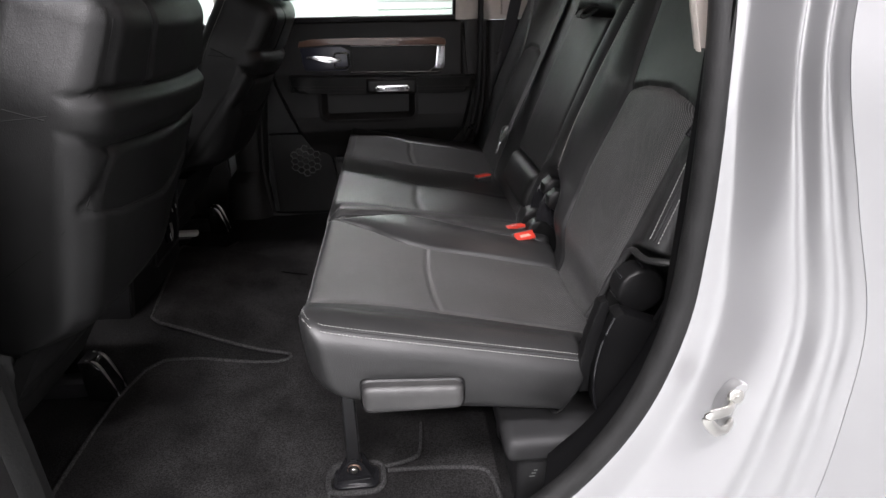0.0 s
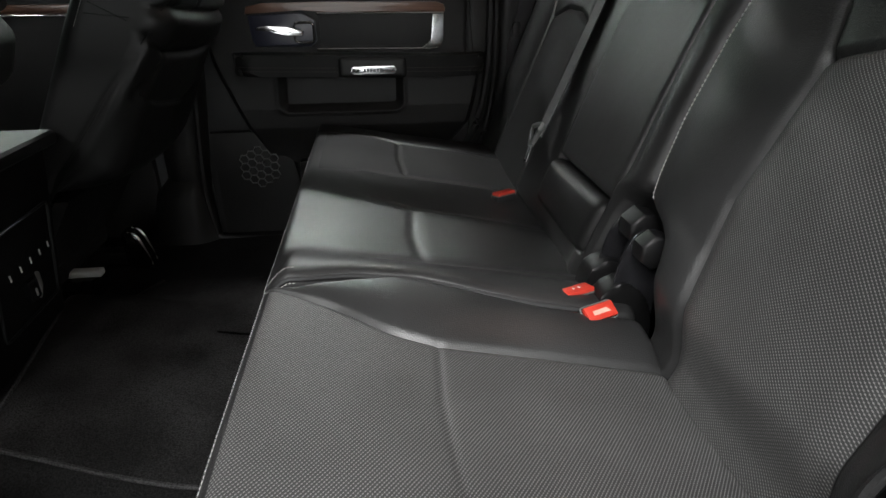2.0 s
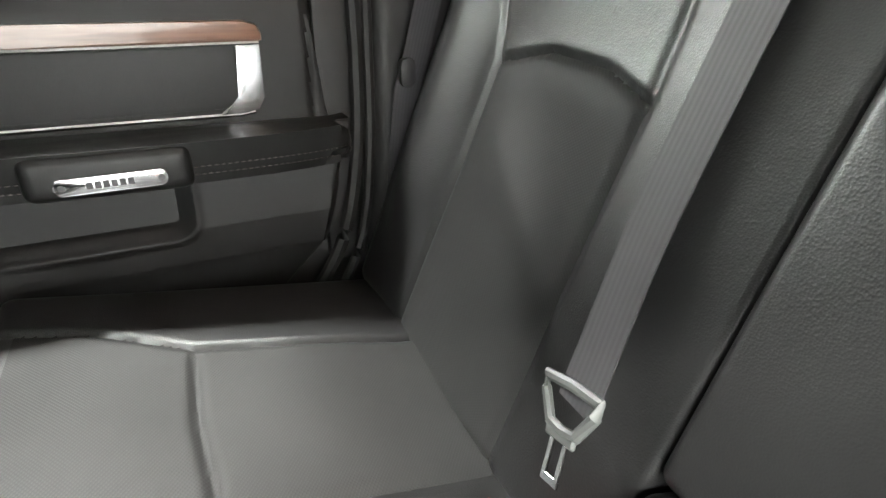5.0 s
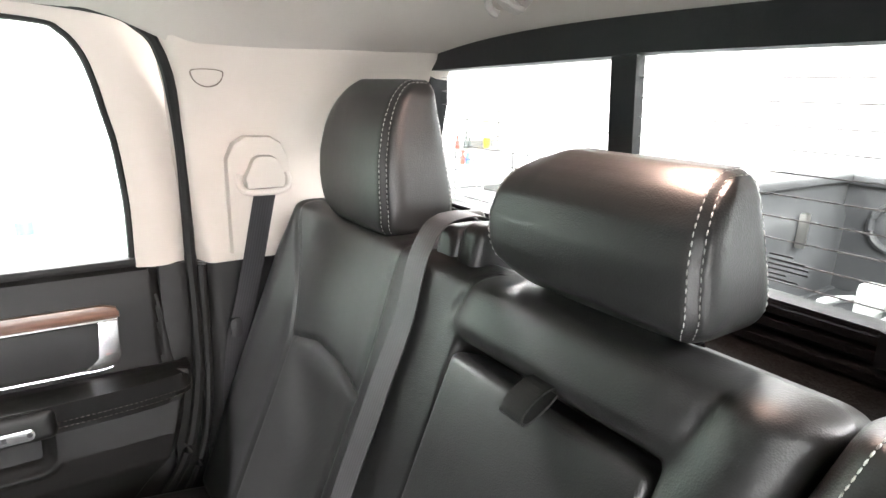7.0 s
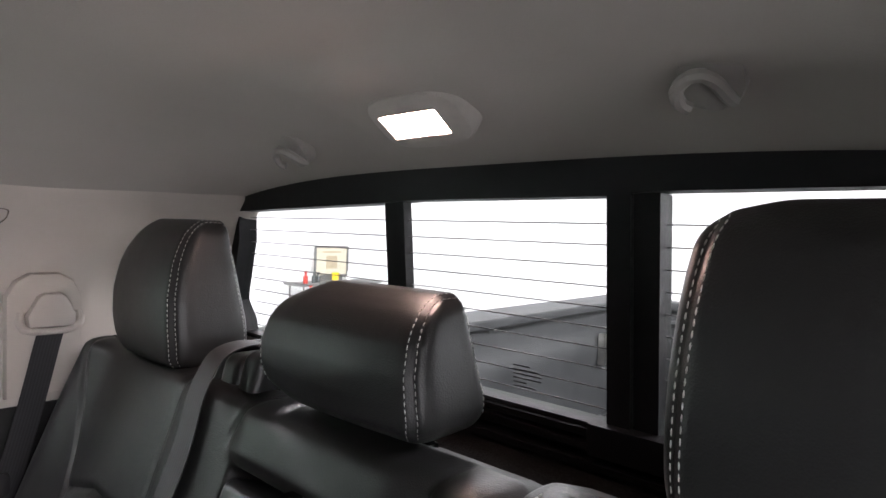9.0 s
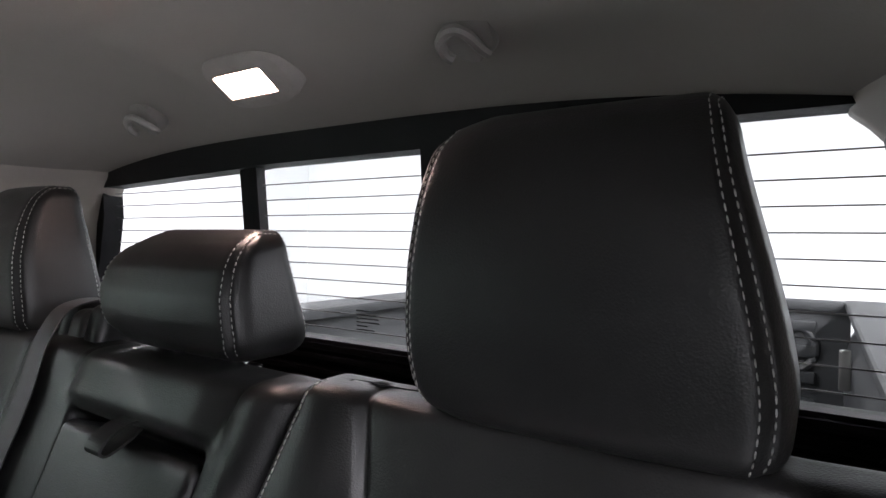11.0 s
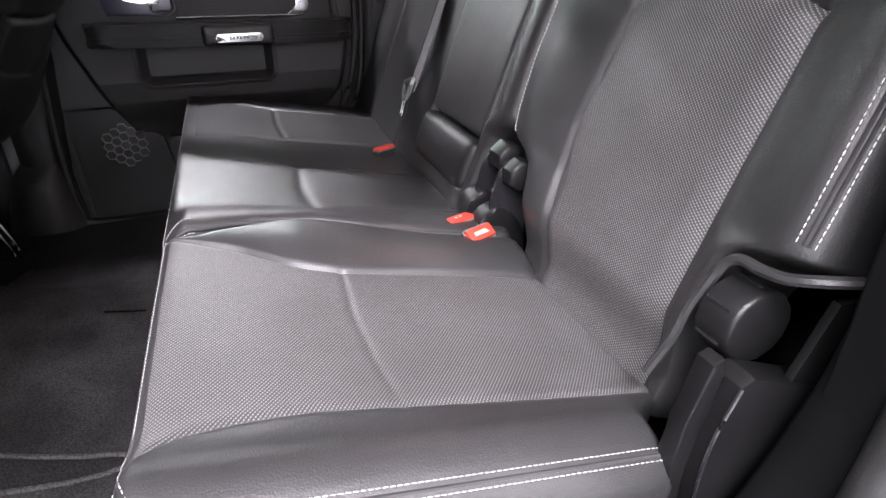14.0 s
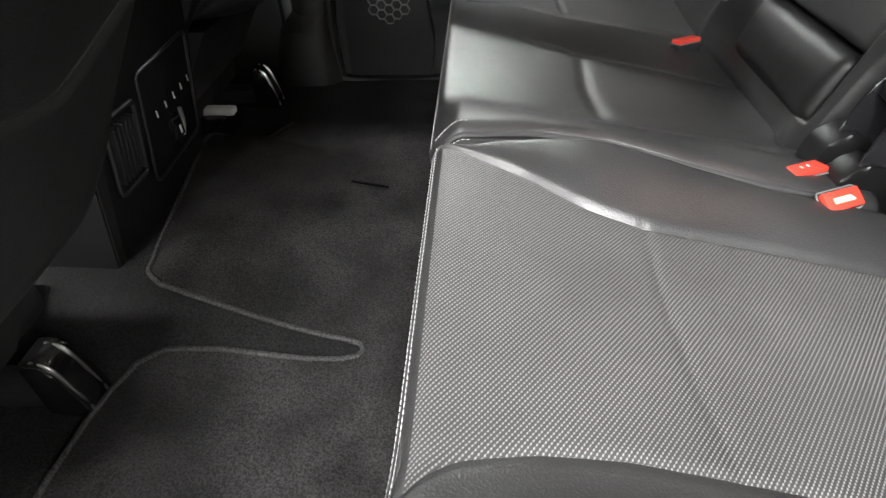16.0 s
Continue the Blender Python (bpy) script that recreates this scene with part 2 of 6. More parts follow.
def part(name, bm, mat, parent=None, label="", smooth=True, sharp=35):
    """A bmesh, in world metres, as one mesh object under a thing or part."""
    bmesh.ops.recalc_face_normals(bm, faces=bm.faces)
    vs = [tuple(v.co) for v in bm.verts]
    bm.verts.index_update()
    fs = [[v.index for v in f.verts] for f in bm.faces]
    bm.free()
    return mesh_part(name, vs, fs, mat, parent, label, smooth=smooth, sharp=sharp)


def thing(name, base, label, category, group="", kind=""):
    ob = new(name)
    ob.location = base
    ob.empty_display_size = 0.05
    return tagged(ob, label, category, group, kind)


def box(bm, lo, hi, bevel=0.0, seg=2, m=None):
    got = bmesh.ops.create_cube(bm, size=1.0)["verts"]
    lo, hi = Vector(lo), Vector(hi)
    for v in got:
        v.co = Vector([lo[i] + (v.co[i] + 0.5) * (hi[i] - lo[i]) for i in range(3)])
    if bevel > 0:
        edges = {e for v in got for e in v.link_edges}
        res = bmesh.ops.bevel(bm, geom=list(edges), offset=bevel, segments=seg, profile=0.6, affect="EDGES")
        got = list({v for f in res["faces"] for v in f.verts} | {v for v in got if v.is_valid})
    if m is not None:
        for v in got:
            v.co = m @ v.co
    return got


def tube(bm, pts, r, sides=8, squash=(1, 1), closed=False, cap=True, up=None):
    """A round bar along points; squash scales the section across and up."""
    pts = [Vector(p) for p in pts]
    rings = []
    n = len(pts)
    for i, p in enumerate(pts):
        a = pts[(i - 1) % n] if closed else pts[max(0, i - 1)]
        b = pts[(i + 1) % n] if closed else pts[min(n - 1, i + 1)]
        d = (b - a).normalized()
        ref = Vector(up) if up is not None else Vector((0, 0, 1)) if abs(d.z) < 0.95 else Vector((1, 0, 0))
        s = d.cross(ref).normalized()
        t = s.cross(d)
        rings.append([bm.verts.new(p + r * (squash[0] * math.cos(q) * s + squash[1] * math.sin(q) * t))
                      for q in (2 * math.pi * k / sides for k in range(sides))])
    for i in range(n if closed else n - 1):
        j = (i + 1) % n
        for k in range(sides):
            bm.faces.new((rings[i][k], rings[i][(k + 1) % sides], rings[j][(k + 1) % sides], rings[j][k]))
    if cap and not closed:
        bm.faces.new(rings[0])
        bm.faces.new(rings[-1][::-1])


def disc(bm, centre, axis, r, h, sides=24, bevel=0.0, r2=None):
    """A round boss along an axis from its centre."""
    centre, axis = Vector(centre), Vector(axis).normalized()
    rot = axis.to_track_quat("Z", "Y").to_matrix().to_4x4()
    steps = [(r, 0.0), (r if r2 is None else r2, h)] if bevel <= 0 else [(r, 0.0), (r, h - bevel), (r - bevel * 0.4, h - bevel * 0.35), (r - bevel, h)]
    rings = []
    for rr, hh in steps:
        rings.append([bm.verts.new(centre + rot @ Vector((rr * math.cos(a), rr * math.sin(a), hh)))
                      for a in (2 * math.pi * k / sides for k in range(sides))])
    for a, b in zip(rings, rings[1:]):
        for k in range(sides):
            bm.faces.new((a[k], a[(k + 1) % sides], b[(k + 1) % sides], b[k]))
    bm.faces.new(rings[0][::-1])
    bm.faces.new(rings[-1])


def smoothline(pts, n):
    """n points along a smooth curve through the points given."""
    pts = [np.array(p, float) for p in pts]
    ext = [2 * pts[0] - pts[1], *pts, 2 * pts[-1] - pts[-2]]
    out = []
    segs = len(pts) - 1
    for k in range(n):
        u = k / (n - 1) * segs
        i = min(int(u), segs - 1)
        t = u - i
        a, b, c, d = ext[i:i + 4]
        out.append(0.5 * (2 * b + (c - a) * t + (2 * a - 5 * b + 4 * c - d) * t * t + (3 * b - a - 3 * c + d) * t ** 3))
    return out


def sheet(bm, rows):
    """A quad sheet over rows of points, all of one length."""
    vr = [[bm.verts.new(tuple(p)) for p in r] for r in rows]
    for a, b in zip(vr, vr[1:]):
        for k in range(len(a) - 1):
            bm.faces.new((a[k], a[k + 1], b[k + 1], b[k]))
    return vr


def slab(bm, rows, thick):
    """A sheet given a thickness along a vector."""
    t = np.array(thick, float)
    rows = [[np.array(p, float) for p in r] for r in rows]
    a = sheet(bm, rows)
    b = sheet(bm, [[p + t for p in r] for r in rows])
    n, m = len(a), len(a[0])
    for i in range(n - 1):
        bm.faces.new((a[i][0], a[i + 1][0], b[i + 1][0], b[i][0]))
        bm.faces.new((a[i][m - 1], b[i][m - 1], b[i + 1][m - 1], a[i + 1][m - 1]))
    for k in range(m - 1):
        bm.faces.new((a[0][k], b[0][k], b[0][k + 1], a[0][k + 1]))
        bm.faces.new((a[n - 1][k], a[n - 1][k + 1], b[n - 1][k + 1], b[n - 1][k]))


def prism(bm, outline, axis, a, b, bevel=0.0):
    """An outline in the two other axes, pushed along one axis from a to b."""
    def place(p, h):
        q = list(p)
        q.insert(axis, h)
        return Vector(q)
    va = [bm.verts.new(place(p, a)) for p in outline]
    vb = [bm.verts.new(place(p, b)) for p in outline]
    n = len(outline)
    bm.faces.new(va)
    bm.faces.new(vb[::-1])
    for k in range(n):
        bm.faces.new((va[k], vb[k], vb[(k + 1) % n], va[(k + 1) % n]))
    if bevel > 0:
        edges = [e for e in bm.edges if (e.verts[0] in va) == (e.verts[1] in va) and (e.verts[0] in va or e.verts[0] in vb)]
        bmesh.ops.bevel(bm, geom=edges, offset=bevel, segments=2, profile=0.6, affect="EDGES")


def round_rect(x0, x1, z0, z1, r, n=5):
    out = []
    for cx, cz, a0 in ((x1 - r, z1 - r, 0), (x0 + r, z1 - r, 90), (x0 + r, z0 + r, 180), (x1 - r, z0 + r, 270)):
        for k in range(n + 1):
            a = radians(a0 + 90 * k / n)
            out.append((cx + r * math.cos(a), cz + r * math.sin(a)))
    return out


def step(x, a, b):
    """0 below a, 1 above b, smooth between."""
    t = np.clip((np.asarray(x, float) - a) / (b - a), 0, 1)
    return t * t * (3 - 2 * t)


def bell(x, c, w):
    return np.exp(-((np.asarray(x, float) - c) / w) ** 2)


def hump(u, peak):
    """A rounded ridge over 0 to 1 with its crest at peak, flat outside."""
    u = np.clip(u, 0, 1)
    q = np.where(u < peak, u / peak, 1 + (u - peak) / (1 - peak))
    return np.sin(np.pi / 2 * q) ** 1.15


class Pad:
    """A stuffed, rounded block: a box with rounded edges, reshaped by a function of its points."""

    def __init__(self, lo, hi, r, counts, shape, k=5, seams=(), follow=()):
        self.lo, self.hi, self.r, self.shape = np.array(lo, float), np.array(hi, float), r, shape
        lines = []
        for i in range(3):
            a, b = self.lo[i], self.hi[i]
            lines.append(np.r_[np.linspace(a, a + r, k), np.linspace(a + r, b - r, counts[i] + 2)[1:-1], np.linspace(b - r, b, k)])
        raw, faces = [], []
        for ax in range(3):
            u, v = [i for i in range(3) if i != ax]
            for side in (0, 1):
                base = len(raw)
                nu, nv = len(lines[u]), len(lines[v])
                for pu in lines[u]:
                    for pv in lines[v]:
                        q = [0, 0, 0]
                        q[ax], q[u], q[v] = (self.lo if side == 0 else self.hi)[ax], pu, pv
                        raw.append(q)
                flip = (side == 1) == (ax != 1)
                for i in range(nu - 1):
                    for j in range(nv - 1):
                        f = [base + i * nv + j, base + (i + 1) * nv + j, base + (i + 1) * nv + j + 1, base + i * nv + j + 1]
                        faces.append(f if flip else f[::-1])
        raw = np.array(raw)
        keys = np.round(raw, 6)
        uniq, first, inv = np.unique(keys, axis=0, return_index=True, return_inverse=True)
        inv = np.ravel(inv)
        self.raw = raw[first]
        self.faces = inv[np.array(faces)]
        # lay the grid's nearest lines exactly along the seams of the upper face
        upper = np.where(self.raw[:, 2] > self.hi[2] - 1e-6)[0]
        grid = self.raw.copy()
        # bend whole grid lines so that they run along long seams
        if follow:
            a, b = self.lo[1] + r, self.hi[1] - r
            ys = np.unique(np.round(grid[upper, 1], 6))
            ref = [ys[np.argmin(np.abs(ys - float(np.mean([line(v) for v in np.linspace(0.1, 0.4, 20)]))))] for line in follow]
            for val in np.unique(np.round(grid[upper, 0], 6)):
                row = upper[np.abs(grid[upper, 0] - val) < 1e-6]
                row = row[(grid[row, 1] >= a - 1e-6) & (grid[row, 1] <= b + 1e-6)]
                goal = [min(max(float(line(val)), a + 0.012), b - 0.012) for line in follow]
                self.raw[row, 1] = np.interp(grid[row, 1], [a] + ref + [b], [a] + goal + [b])
        for axis, line in seams:
            other = 1 - axis
            for val in np.unique(np.round(grid[upper, other], 6)):
                row = upper[np.abs(grid[upper, other] - val) < 1e-6]
                goal = line(self.raw[row, 1]) if axis == 0 else np.full(len(row), float(line(val)))
                best = int(np.argmin(np.abs(grid[row, axis] - goal)))
                if goal[best] < self.lo[axis] + r or goal[best] > self.hi[axis] - r:
                    continue
                self.raw[row[best], axis] = goal[best]
        self.pos = shape(self.rounded(self.raw)[0])

    def rounded(self, g):
        c = np.clip(g, self.lo + self.r, self.hi - self.r)
        d = g - c
        n = d / np.maximum(np.linalg.norm(d, axis=1, keepdims=True), 1e-9)
        return c + self.r * n, n

    def on(self, pts, out=0.0):
        """Points of the finished surface for points of the plain box, raised by out."""
        p, n = self.rounded(np.array(pts, float))
        return self.shape(p + n * out)

    def centres(self):
        return self.raw[self.faces].mean(axis=1)

    def piece(self, mask):
        fs = self.faces[mask]
        used = np.unique(fs)
        back = -np.ones(len(self.raw), int)
        back[used] = np.arange(len(used))
        return self.pos[used], back[fs], used

    def build(self, name, mat, parent, label="", mask=None, uv=None):
        if mask is None:
            mask = np.ones(len(self.faces), bool)
        v, f, used = self.piece(mask)
        return mesh_part(name, v, f, mat, parent, label, uv=None if uv is None else self.raw[used][:, list(uv)])


def stitches(name, lines, parent, mat, length=0.0046, gap=0.0014, width=0.00042, label="row of pale stitches"):
    """Short thread dashes along smooth lines of points, one mesh for each row."""
    for line in lines:
        vs, fs = [], []
        p = np.array(line, float)
        seg = np.linalg.norm(np.diff(p, axis=0), axis=1)
        cum = np.r_[0, np.cumsum(seg)]
        pos = 0.0
        while pos + length < cum[-1]:
            a, b, c = [np.array([np.interp(pos + h, cum, p[:, i]) for i in range(3)]) for h in (0, length / 2, length)]
            d = c - a
            d /= max(np.linalg.norm(d), 1e-9)
            ref = np.array((0.3, 0.2, 0.93))
            s = np.cross(d, ref)
            s /= max(np.linalg.norm(s), 1e-9)
            t = np.cross(s, d)
            base = len(vs)
            for q, w in ((a, 0.5), (b, 1.0), (c, 0.5)):
                for k in range(4):
                    an = math.pi / 4 + k * math.pi / 2
                    vs.append(q + width * w * 1.25 * (math.cos(an) * s + math.sin(an) * t))
            for r in (0, 4):
                for k in range(4):
                    fs.append((base + r + k, base + r + (k + 1) % 4, base + r + 4 + (k + 1) % 4, base + r + 4 + k))
            fs.append((base, base + 3, base + 2, base + 1))
            fs.append((base + 8, base + 9, base + 10, base + 11))
            pos += length + gap
        mesh_part(name, vs, fs, mat, parent, label)


def ribbon(name, centre, across, mat, parent, thick=0.0014, label=""):
    """A webbing strap along points, with a half-width vector at each."""
    vs, uv, fs = [], [], []
    run = 0.0
    for i, (c, w) in enumerate(zip(centre, across)):
        c, w = np.array(c, float), np.array(w, float)
        if i:
            run += np.linalg.norm(c - np.array(centre[i - 1], float))
        nxt = np.array(centre[min(i + 1, len(centre) - 1)], float) - np.array(centre[max(i - 1, 0)], float)
        n = np.cross(nxt, w)
        n = n / max(np.linalg.norm(n), 1e-9) * thick
        wl = np.linalg.norm(w)
        for k, s in ((-1, 1), (1, 1), (1, -1), (-1, -1)):
            vs.append(c + k * w + s * n * 0.5)
            uv.append((k * wl, run))
    for i in range(len(centre) - 1):
        a, b = 4 * i, 4 * i + 4
        for k in range(4):
            fs.append((a + k, a + (k + 1) % 4, b + (k + 1) % 4, b + k))
    fs.append((0, 1, 2, 3))
    e = 4 * (len(centre) - 1)
    fs.append((e + 3, e + 2, e + 1, e))
    return mesh_part(name, vs, fs, mat, parent, label, uv=uv, smooth=False)


YC = 0.717          # the cab's middle line


def mirror(y):
    return 2 * YC - y

# ---------------------------------------------------------------- workshop round the truck
GROUND = -0.80
bm = bmesh.new()
box(bm, (-8, -7, GROUND - 0.1), (10, 10, GROUND))
tagged(part("ground", bm, CONCRETE), "smooth grey coated workshop floor", "floor", kind="structure")
for nm, lo, hi in (("wall_east", (9.5, -7, GROUND), (9.7, 10, 4.3)), ("wall_west", (-8, -7, GROUND), (-7.8, 10, 4.3)),
                   ("wall_north", (-7.8, 9.7, GROUND), (9.5, 9.9, 4.3)), ("wall_south", (-7.8, -7, GROUND), (9.5, -6.8, 4.3))):
    bm = bmesh.new()
    box(bm, lo, hi)
    tagged(part(nm, bm, WALL), "plain white painted workshop wall", "wall", kind="structure")
# unseen ceiling, kept grey so that less light bounces down
bm = bmesh.new()
box(bm, (-8, -7, 4.3), (10, 10, 4.4))
tagged(part("workshop_ceiling", bm, grained("grey_ceiling_paint", (0.24, 0.245, 0.25), (0.28, 0.285, 0.29), 0.7, 300, 0.1, 0.8)), "plain grey workshop ceiling", "ceiling", kind="structure")

garage = thing("garage_door", (1.9, 9.66, GROUND), "closed white sectional garage door with horizontal ribs", "garage door", kind="structure")
for i in range(24):
    z0 = GROUND + i * 0.125
    bm = bmesh.new()
    box(bm, (-0.06, 9.63, z0 + 0.006), (3.9, 9.695, z0 + 0.119), 0.012, 1)
    part("panel", bm, GARAGE, garage)


bm = bmesh.new()
box(bm, (-7.8, 9.60, GROUND), (-0.08, 9.70, GROUND + 0.10))
box(bm, (3.92, 9.60, GROUND), (9.5, 9.70, GROUND + 0.10))
tagged(part("baseboard", bm, flat("grey_baseboard", (0.16, 0.165, 0.16), 0.6)), "grey baseboard along the white workshop wall", "baseboard", kind="structure")
bm = bmesh.new()
disc(bm, (-0.02, 9.3, GROUND), (0, 0, 1), 0.10, 0.17, 20, 0.01)
tagged(part("bucket", bm, flat("blue_bucket", (0.04, 0.14, 0.5), 0.4)), "small blue plastic bucket standing on the workshop floor", "bucket")


# a dark finish, lightened to put the bright wall's bloom into its colour
TABLE_HAZED = flat("hazed_table_finish", (0.16, 0.16, 0.155), 0.5)


def work_table():
    t = thing("work_table", (7.4, 9.3, GROUND), "folding work table with a dark top against the white wall", "table")
    bm = bmesh.new()
    box(bm, (6.5, 9.0, 0.08), (8.5, 9.6, 0.12), 0.008, 1)
    part("tabletop", bm, TABLE_HAZED, t)
    for x in (6.6, 8.4):
        for y in (9.08, 9.52):
            bm = bmesh.new()
            tube(bm, [(x, y, GROUND), (x, y, 0.08)], 0.016, 8)
            part("leg", bm, TABLE_HAZED, t)
    for x in (6.6, 8.4):
        bm = bmesh.new()
        tube(bm, [(x, 9.08, -0.55), (x + (0.3 if x < 7 else -0.3), 9.08, 0.08)], 0.01, 6)
        part("brace", bm, TABLE_HAZED, t)


work_table()
PAPER = flat("cream_paper", (0.62, 0.58, 0.46), 0.7)
PAPER_SEAL = flat("tan_print", (0.45, 0.38, 0.26), 0.7)
fr = thing("framed_certificate", (7.55, 9.55, 0.12), "dark framed cream certificate leaning on the wall above a table", "picture frame")
bm = bmesh.new()
for lo, hi in (((7.16, 9.52, 0.20), (8.0, 9.56, 0.24)), ((7.16, 9.52, 0.78), (8.0, 9.56, 0.82)), ((7.16, 9.52, 0.24), (7.20, 9.56, 0.78)), ((7.96, 9.52, 0.24), (8.0, 9.56, 0.78))):
    box(bm, lo, hi, 0.006, 1)
box(bm, (7.3, 9.53, 0.12), (7.86, 9.56, 0.205))
part("frame_moulding", bm, TABLE_HAZED, fr)
bm = bmesh.new()
box(bm, (7.2, 9.545, 0.24), (7.96, 9.555, 0.78))
part("sheet", bm, PAPER, fr)
bm = bmesh.new()
box(bm, (7.45, 9.535, 0.36), (7.72, 9.544, 0.62))
box(bm, (7.35, 9.535, 0.68), (7.8, 9.544, 0.71))
part("print", bm, PAPER_SEAL, fr, "faded tan seal and heading bars")
YELLOW = flat("yellow_plastic", (0.85, 0.6, 0.02), 0.4)
bm = bmesh.new()
disc(bm, (7.42, 9.2, 0.12), (0, 0, 1), 0.055, 0.19, 20, r2=0.075)
tagged(part("cup", bm, YELLOW), "yellow plastic cup standing on the work table", "cup")


def bottle(x, y, mat, h, label, z=0.12):
    bm = bmesh.new()
    for r, a, b in ((0.045, 0, h * 0.6), (0.018, h * 0.6, h * 0.8), (0.03, h * 0.8, h)):
        disc(bm, (x, y, z + a), (0, 0, 1), r, b - a, 14, 0.006)
    tagged(part("spray_bottle", bm, mat), label, "bottle")


DARK_BOTTLE = flat("dark_bottle", (0.05, 0.06, 0.06), 0.3)
BLUE = flat("blue_plastic", (0.05, 0.12, 0.4), 0.4)
bottle(6.72, 9.2, RED, 0.24, "red spray bottle standing on the work table")
bottle(6.95, 9.25, DARK_BOTTLE, 0.22, "dark bottle standing on the work table")
bottle(7.08, 9.3, DARK_BOTTLE, 0.2, "dark bottle standing on the work table")
bottle(7.75, 9.2, WALL, 0.2, "white bottle standing on the work table")
cart = thing("shop_cart", (6.75, 9.0, GROUND), "white wheeled shop cart with two shelves", "cart")
for z in (GROUND + 0.15, GROUND + 0.62):
    bm = bmesh.new()
    box(bm, (6.45, 8.75, z), (7.05, 8.98, z + 0.05), 0.01, 1)
    part("shelf", bm, WALL, cart)
for x in (6.47, 7.03):
    for y in (8.77, 8.96):
        bm = bmesh.new()
        tube(bm, [(x, y, GROUND), (x, y, GROUND + 0.66)], 0.014, 6)
        part("leg", bm, WALL, cart)
bottle(6.6, 8.86, RED, 0.26, "red spray bottle standing on a white cart", GROUND + 0.67)
bottle(6.72, 8.86, BLUE, 0.2, "blue bottle standing on a white cart", GROUND + 0.67)

# ---------------------------------------------------------------- cab floor


def floor_z(x, y):
    x, y = np.asarray(x, float), np.asarray(y, float)
    return 0.094 * step(-x, 0.15, 0.5) * step(y, 0.33, 0.5) * (1 - step(y, 0.98, 1.15)) + 0.01 * step(-x, 0.3, 0.8)


bm = bmesh.new()
slab(bm, [[(x, y, float(floor_z(x, y))) for y in np.linspace(-0.16, 1.60, 60)] for x in np.linspace(-1.3, 0.9, 66)], (0, 0, -0.05))
tagged(part("floor", bm, CARPET), "black carpeted cab floor with a centre hump", "floor", kind="structure")


MAT_Y = [-0.14, 0.20, 0.30, 0.35, 0.385, 0.405, 0.414, 0.418, 0.424, 0.433, 0.446, 0.458, 0.466, 0.470, 0.473, 0.478, 0.484, 0.494, 0.52, 0.6, 0.975, 1.03, 1.24]
MAT_X = [-0.535, -0.540, -0.535, -0.525, -0.495, -0.45, -0.36, -0.24, -0.18, -0.154, -0.147, -0.153, -0.18, -0.24, -0.31, -0.38, -0.435, -0.482, -0.512, -0.528, -0.585, -0.575, -0.47]


def mat_left(y):
    """The front edge of the mat at each place across the cab."""
    return float(np.interp(y, MAT_Y, MAT_X))


fm = thing("floor_mat", (0, 0.7, 0), "charcoal carpet floor mat with a bound edge and a notch", "floor mat")
ys = np.unique(np.r_[np.linspace(-0.14, 0.37, 22), np.linspace(0.37, 0.50, 66), np.linspace(0.50, 1.24, 36)])
rows = []
for y in ys:
    xl = mat_left(y)
    rows.append([(x, y, float(floor_z(x, y)) + 0.009) for x in xl + (0.33 - xl) * np.linspace(0, 1, 40) ** 1.2])
bm = bmesh.new()
slab(bm, rows, (0, 0, -0.007))
part("mat_carpet", bm, MAT_CARPET, fm)
edge = [(mat_left(y), y, float(floor_z(mat_left(y), y)) + 0.010) for y in ys]
bm = bmesh.new()
tube(bm, smoothline(edge, 260), 0.0045, 6)
part("binding", bm, MAT_EDGE, fm, "raised bound edge of the mat")
bm = bmesh.new()
tube(bm, [(-0.25, 0.925, float(floor_z(-0.25, 0.925)) + 0.010), (-0.2, 0.928, float(floor_z(-0.2, 0.928)) + 0.0115), (-0.165, 0.925, 0.013)], 0.004, 6, squash=(1, 0.35))
part_slit = bm
bm = bmesh.new()
tube(bm, smoothline([(0.002, -0.13, 0.011), (-0.002, -0.04, 0.012), (-0.001, 0.012, 0.012), (0.02, 0.040, 0.012), (0.085, 0.040, 0.012), (0.105, 0.030, 0.012), (0.16, 0.045, 0.012), (0.178, 0.07, 0.012), (0.184, 0.15, 0.012)], 70), 0.0045, 6)
part("leg_cutout_binding", bm, MAT_EDGE, fm, "raised bound edge of the mat")
bm = bmesh.new()
tube(bm, smoothline([(0.110, 0.018, 0.012), (0.20, 0.016, 0.012), (0.29, 0.006, 0.012), (0.316, -0.02, 0.012), (0.325, -0.09, 0.012)], 40), 0.0045, 6)
part("rear_binding", bm, MAT_EDGE, fm, "raised bound edge of the mat")
bm = part_slit
# a near-black strip on the mat paints the shade inside the slit
part("slit", bm, carpet_material("slit_shadow", (0.002, 0.002, 0.002), (0.003, 0.003, 0.003)), fm, "dark slit in the mat")

# ---------------------------------------------------------------- rear seat
TILT = math.atan(0.39)
ES = np.array((math.sin(TILT), 0, math.cos(TILT)))
EN = np.array((-math.cos(TILT), 0, math.sin(TILT)))
BACK_O = np.array((0.5015, 0, 0.33))
CT = math.cos(TILT)


def on_z(z):
    """Distance up the backrest for a height."""
    return (np.asarray(z, float) - 0.33) / CT


def back_place(p, n0, detail, yy):
    return BACK_O + p[:, :1] * ES + np.c_[np.zeros(len(p)), yy, np.zeros(len(p))] + (p[:, 2:3] - n0 + detail[:, None]) * EN


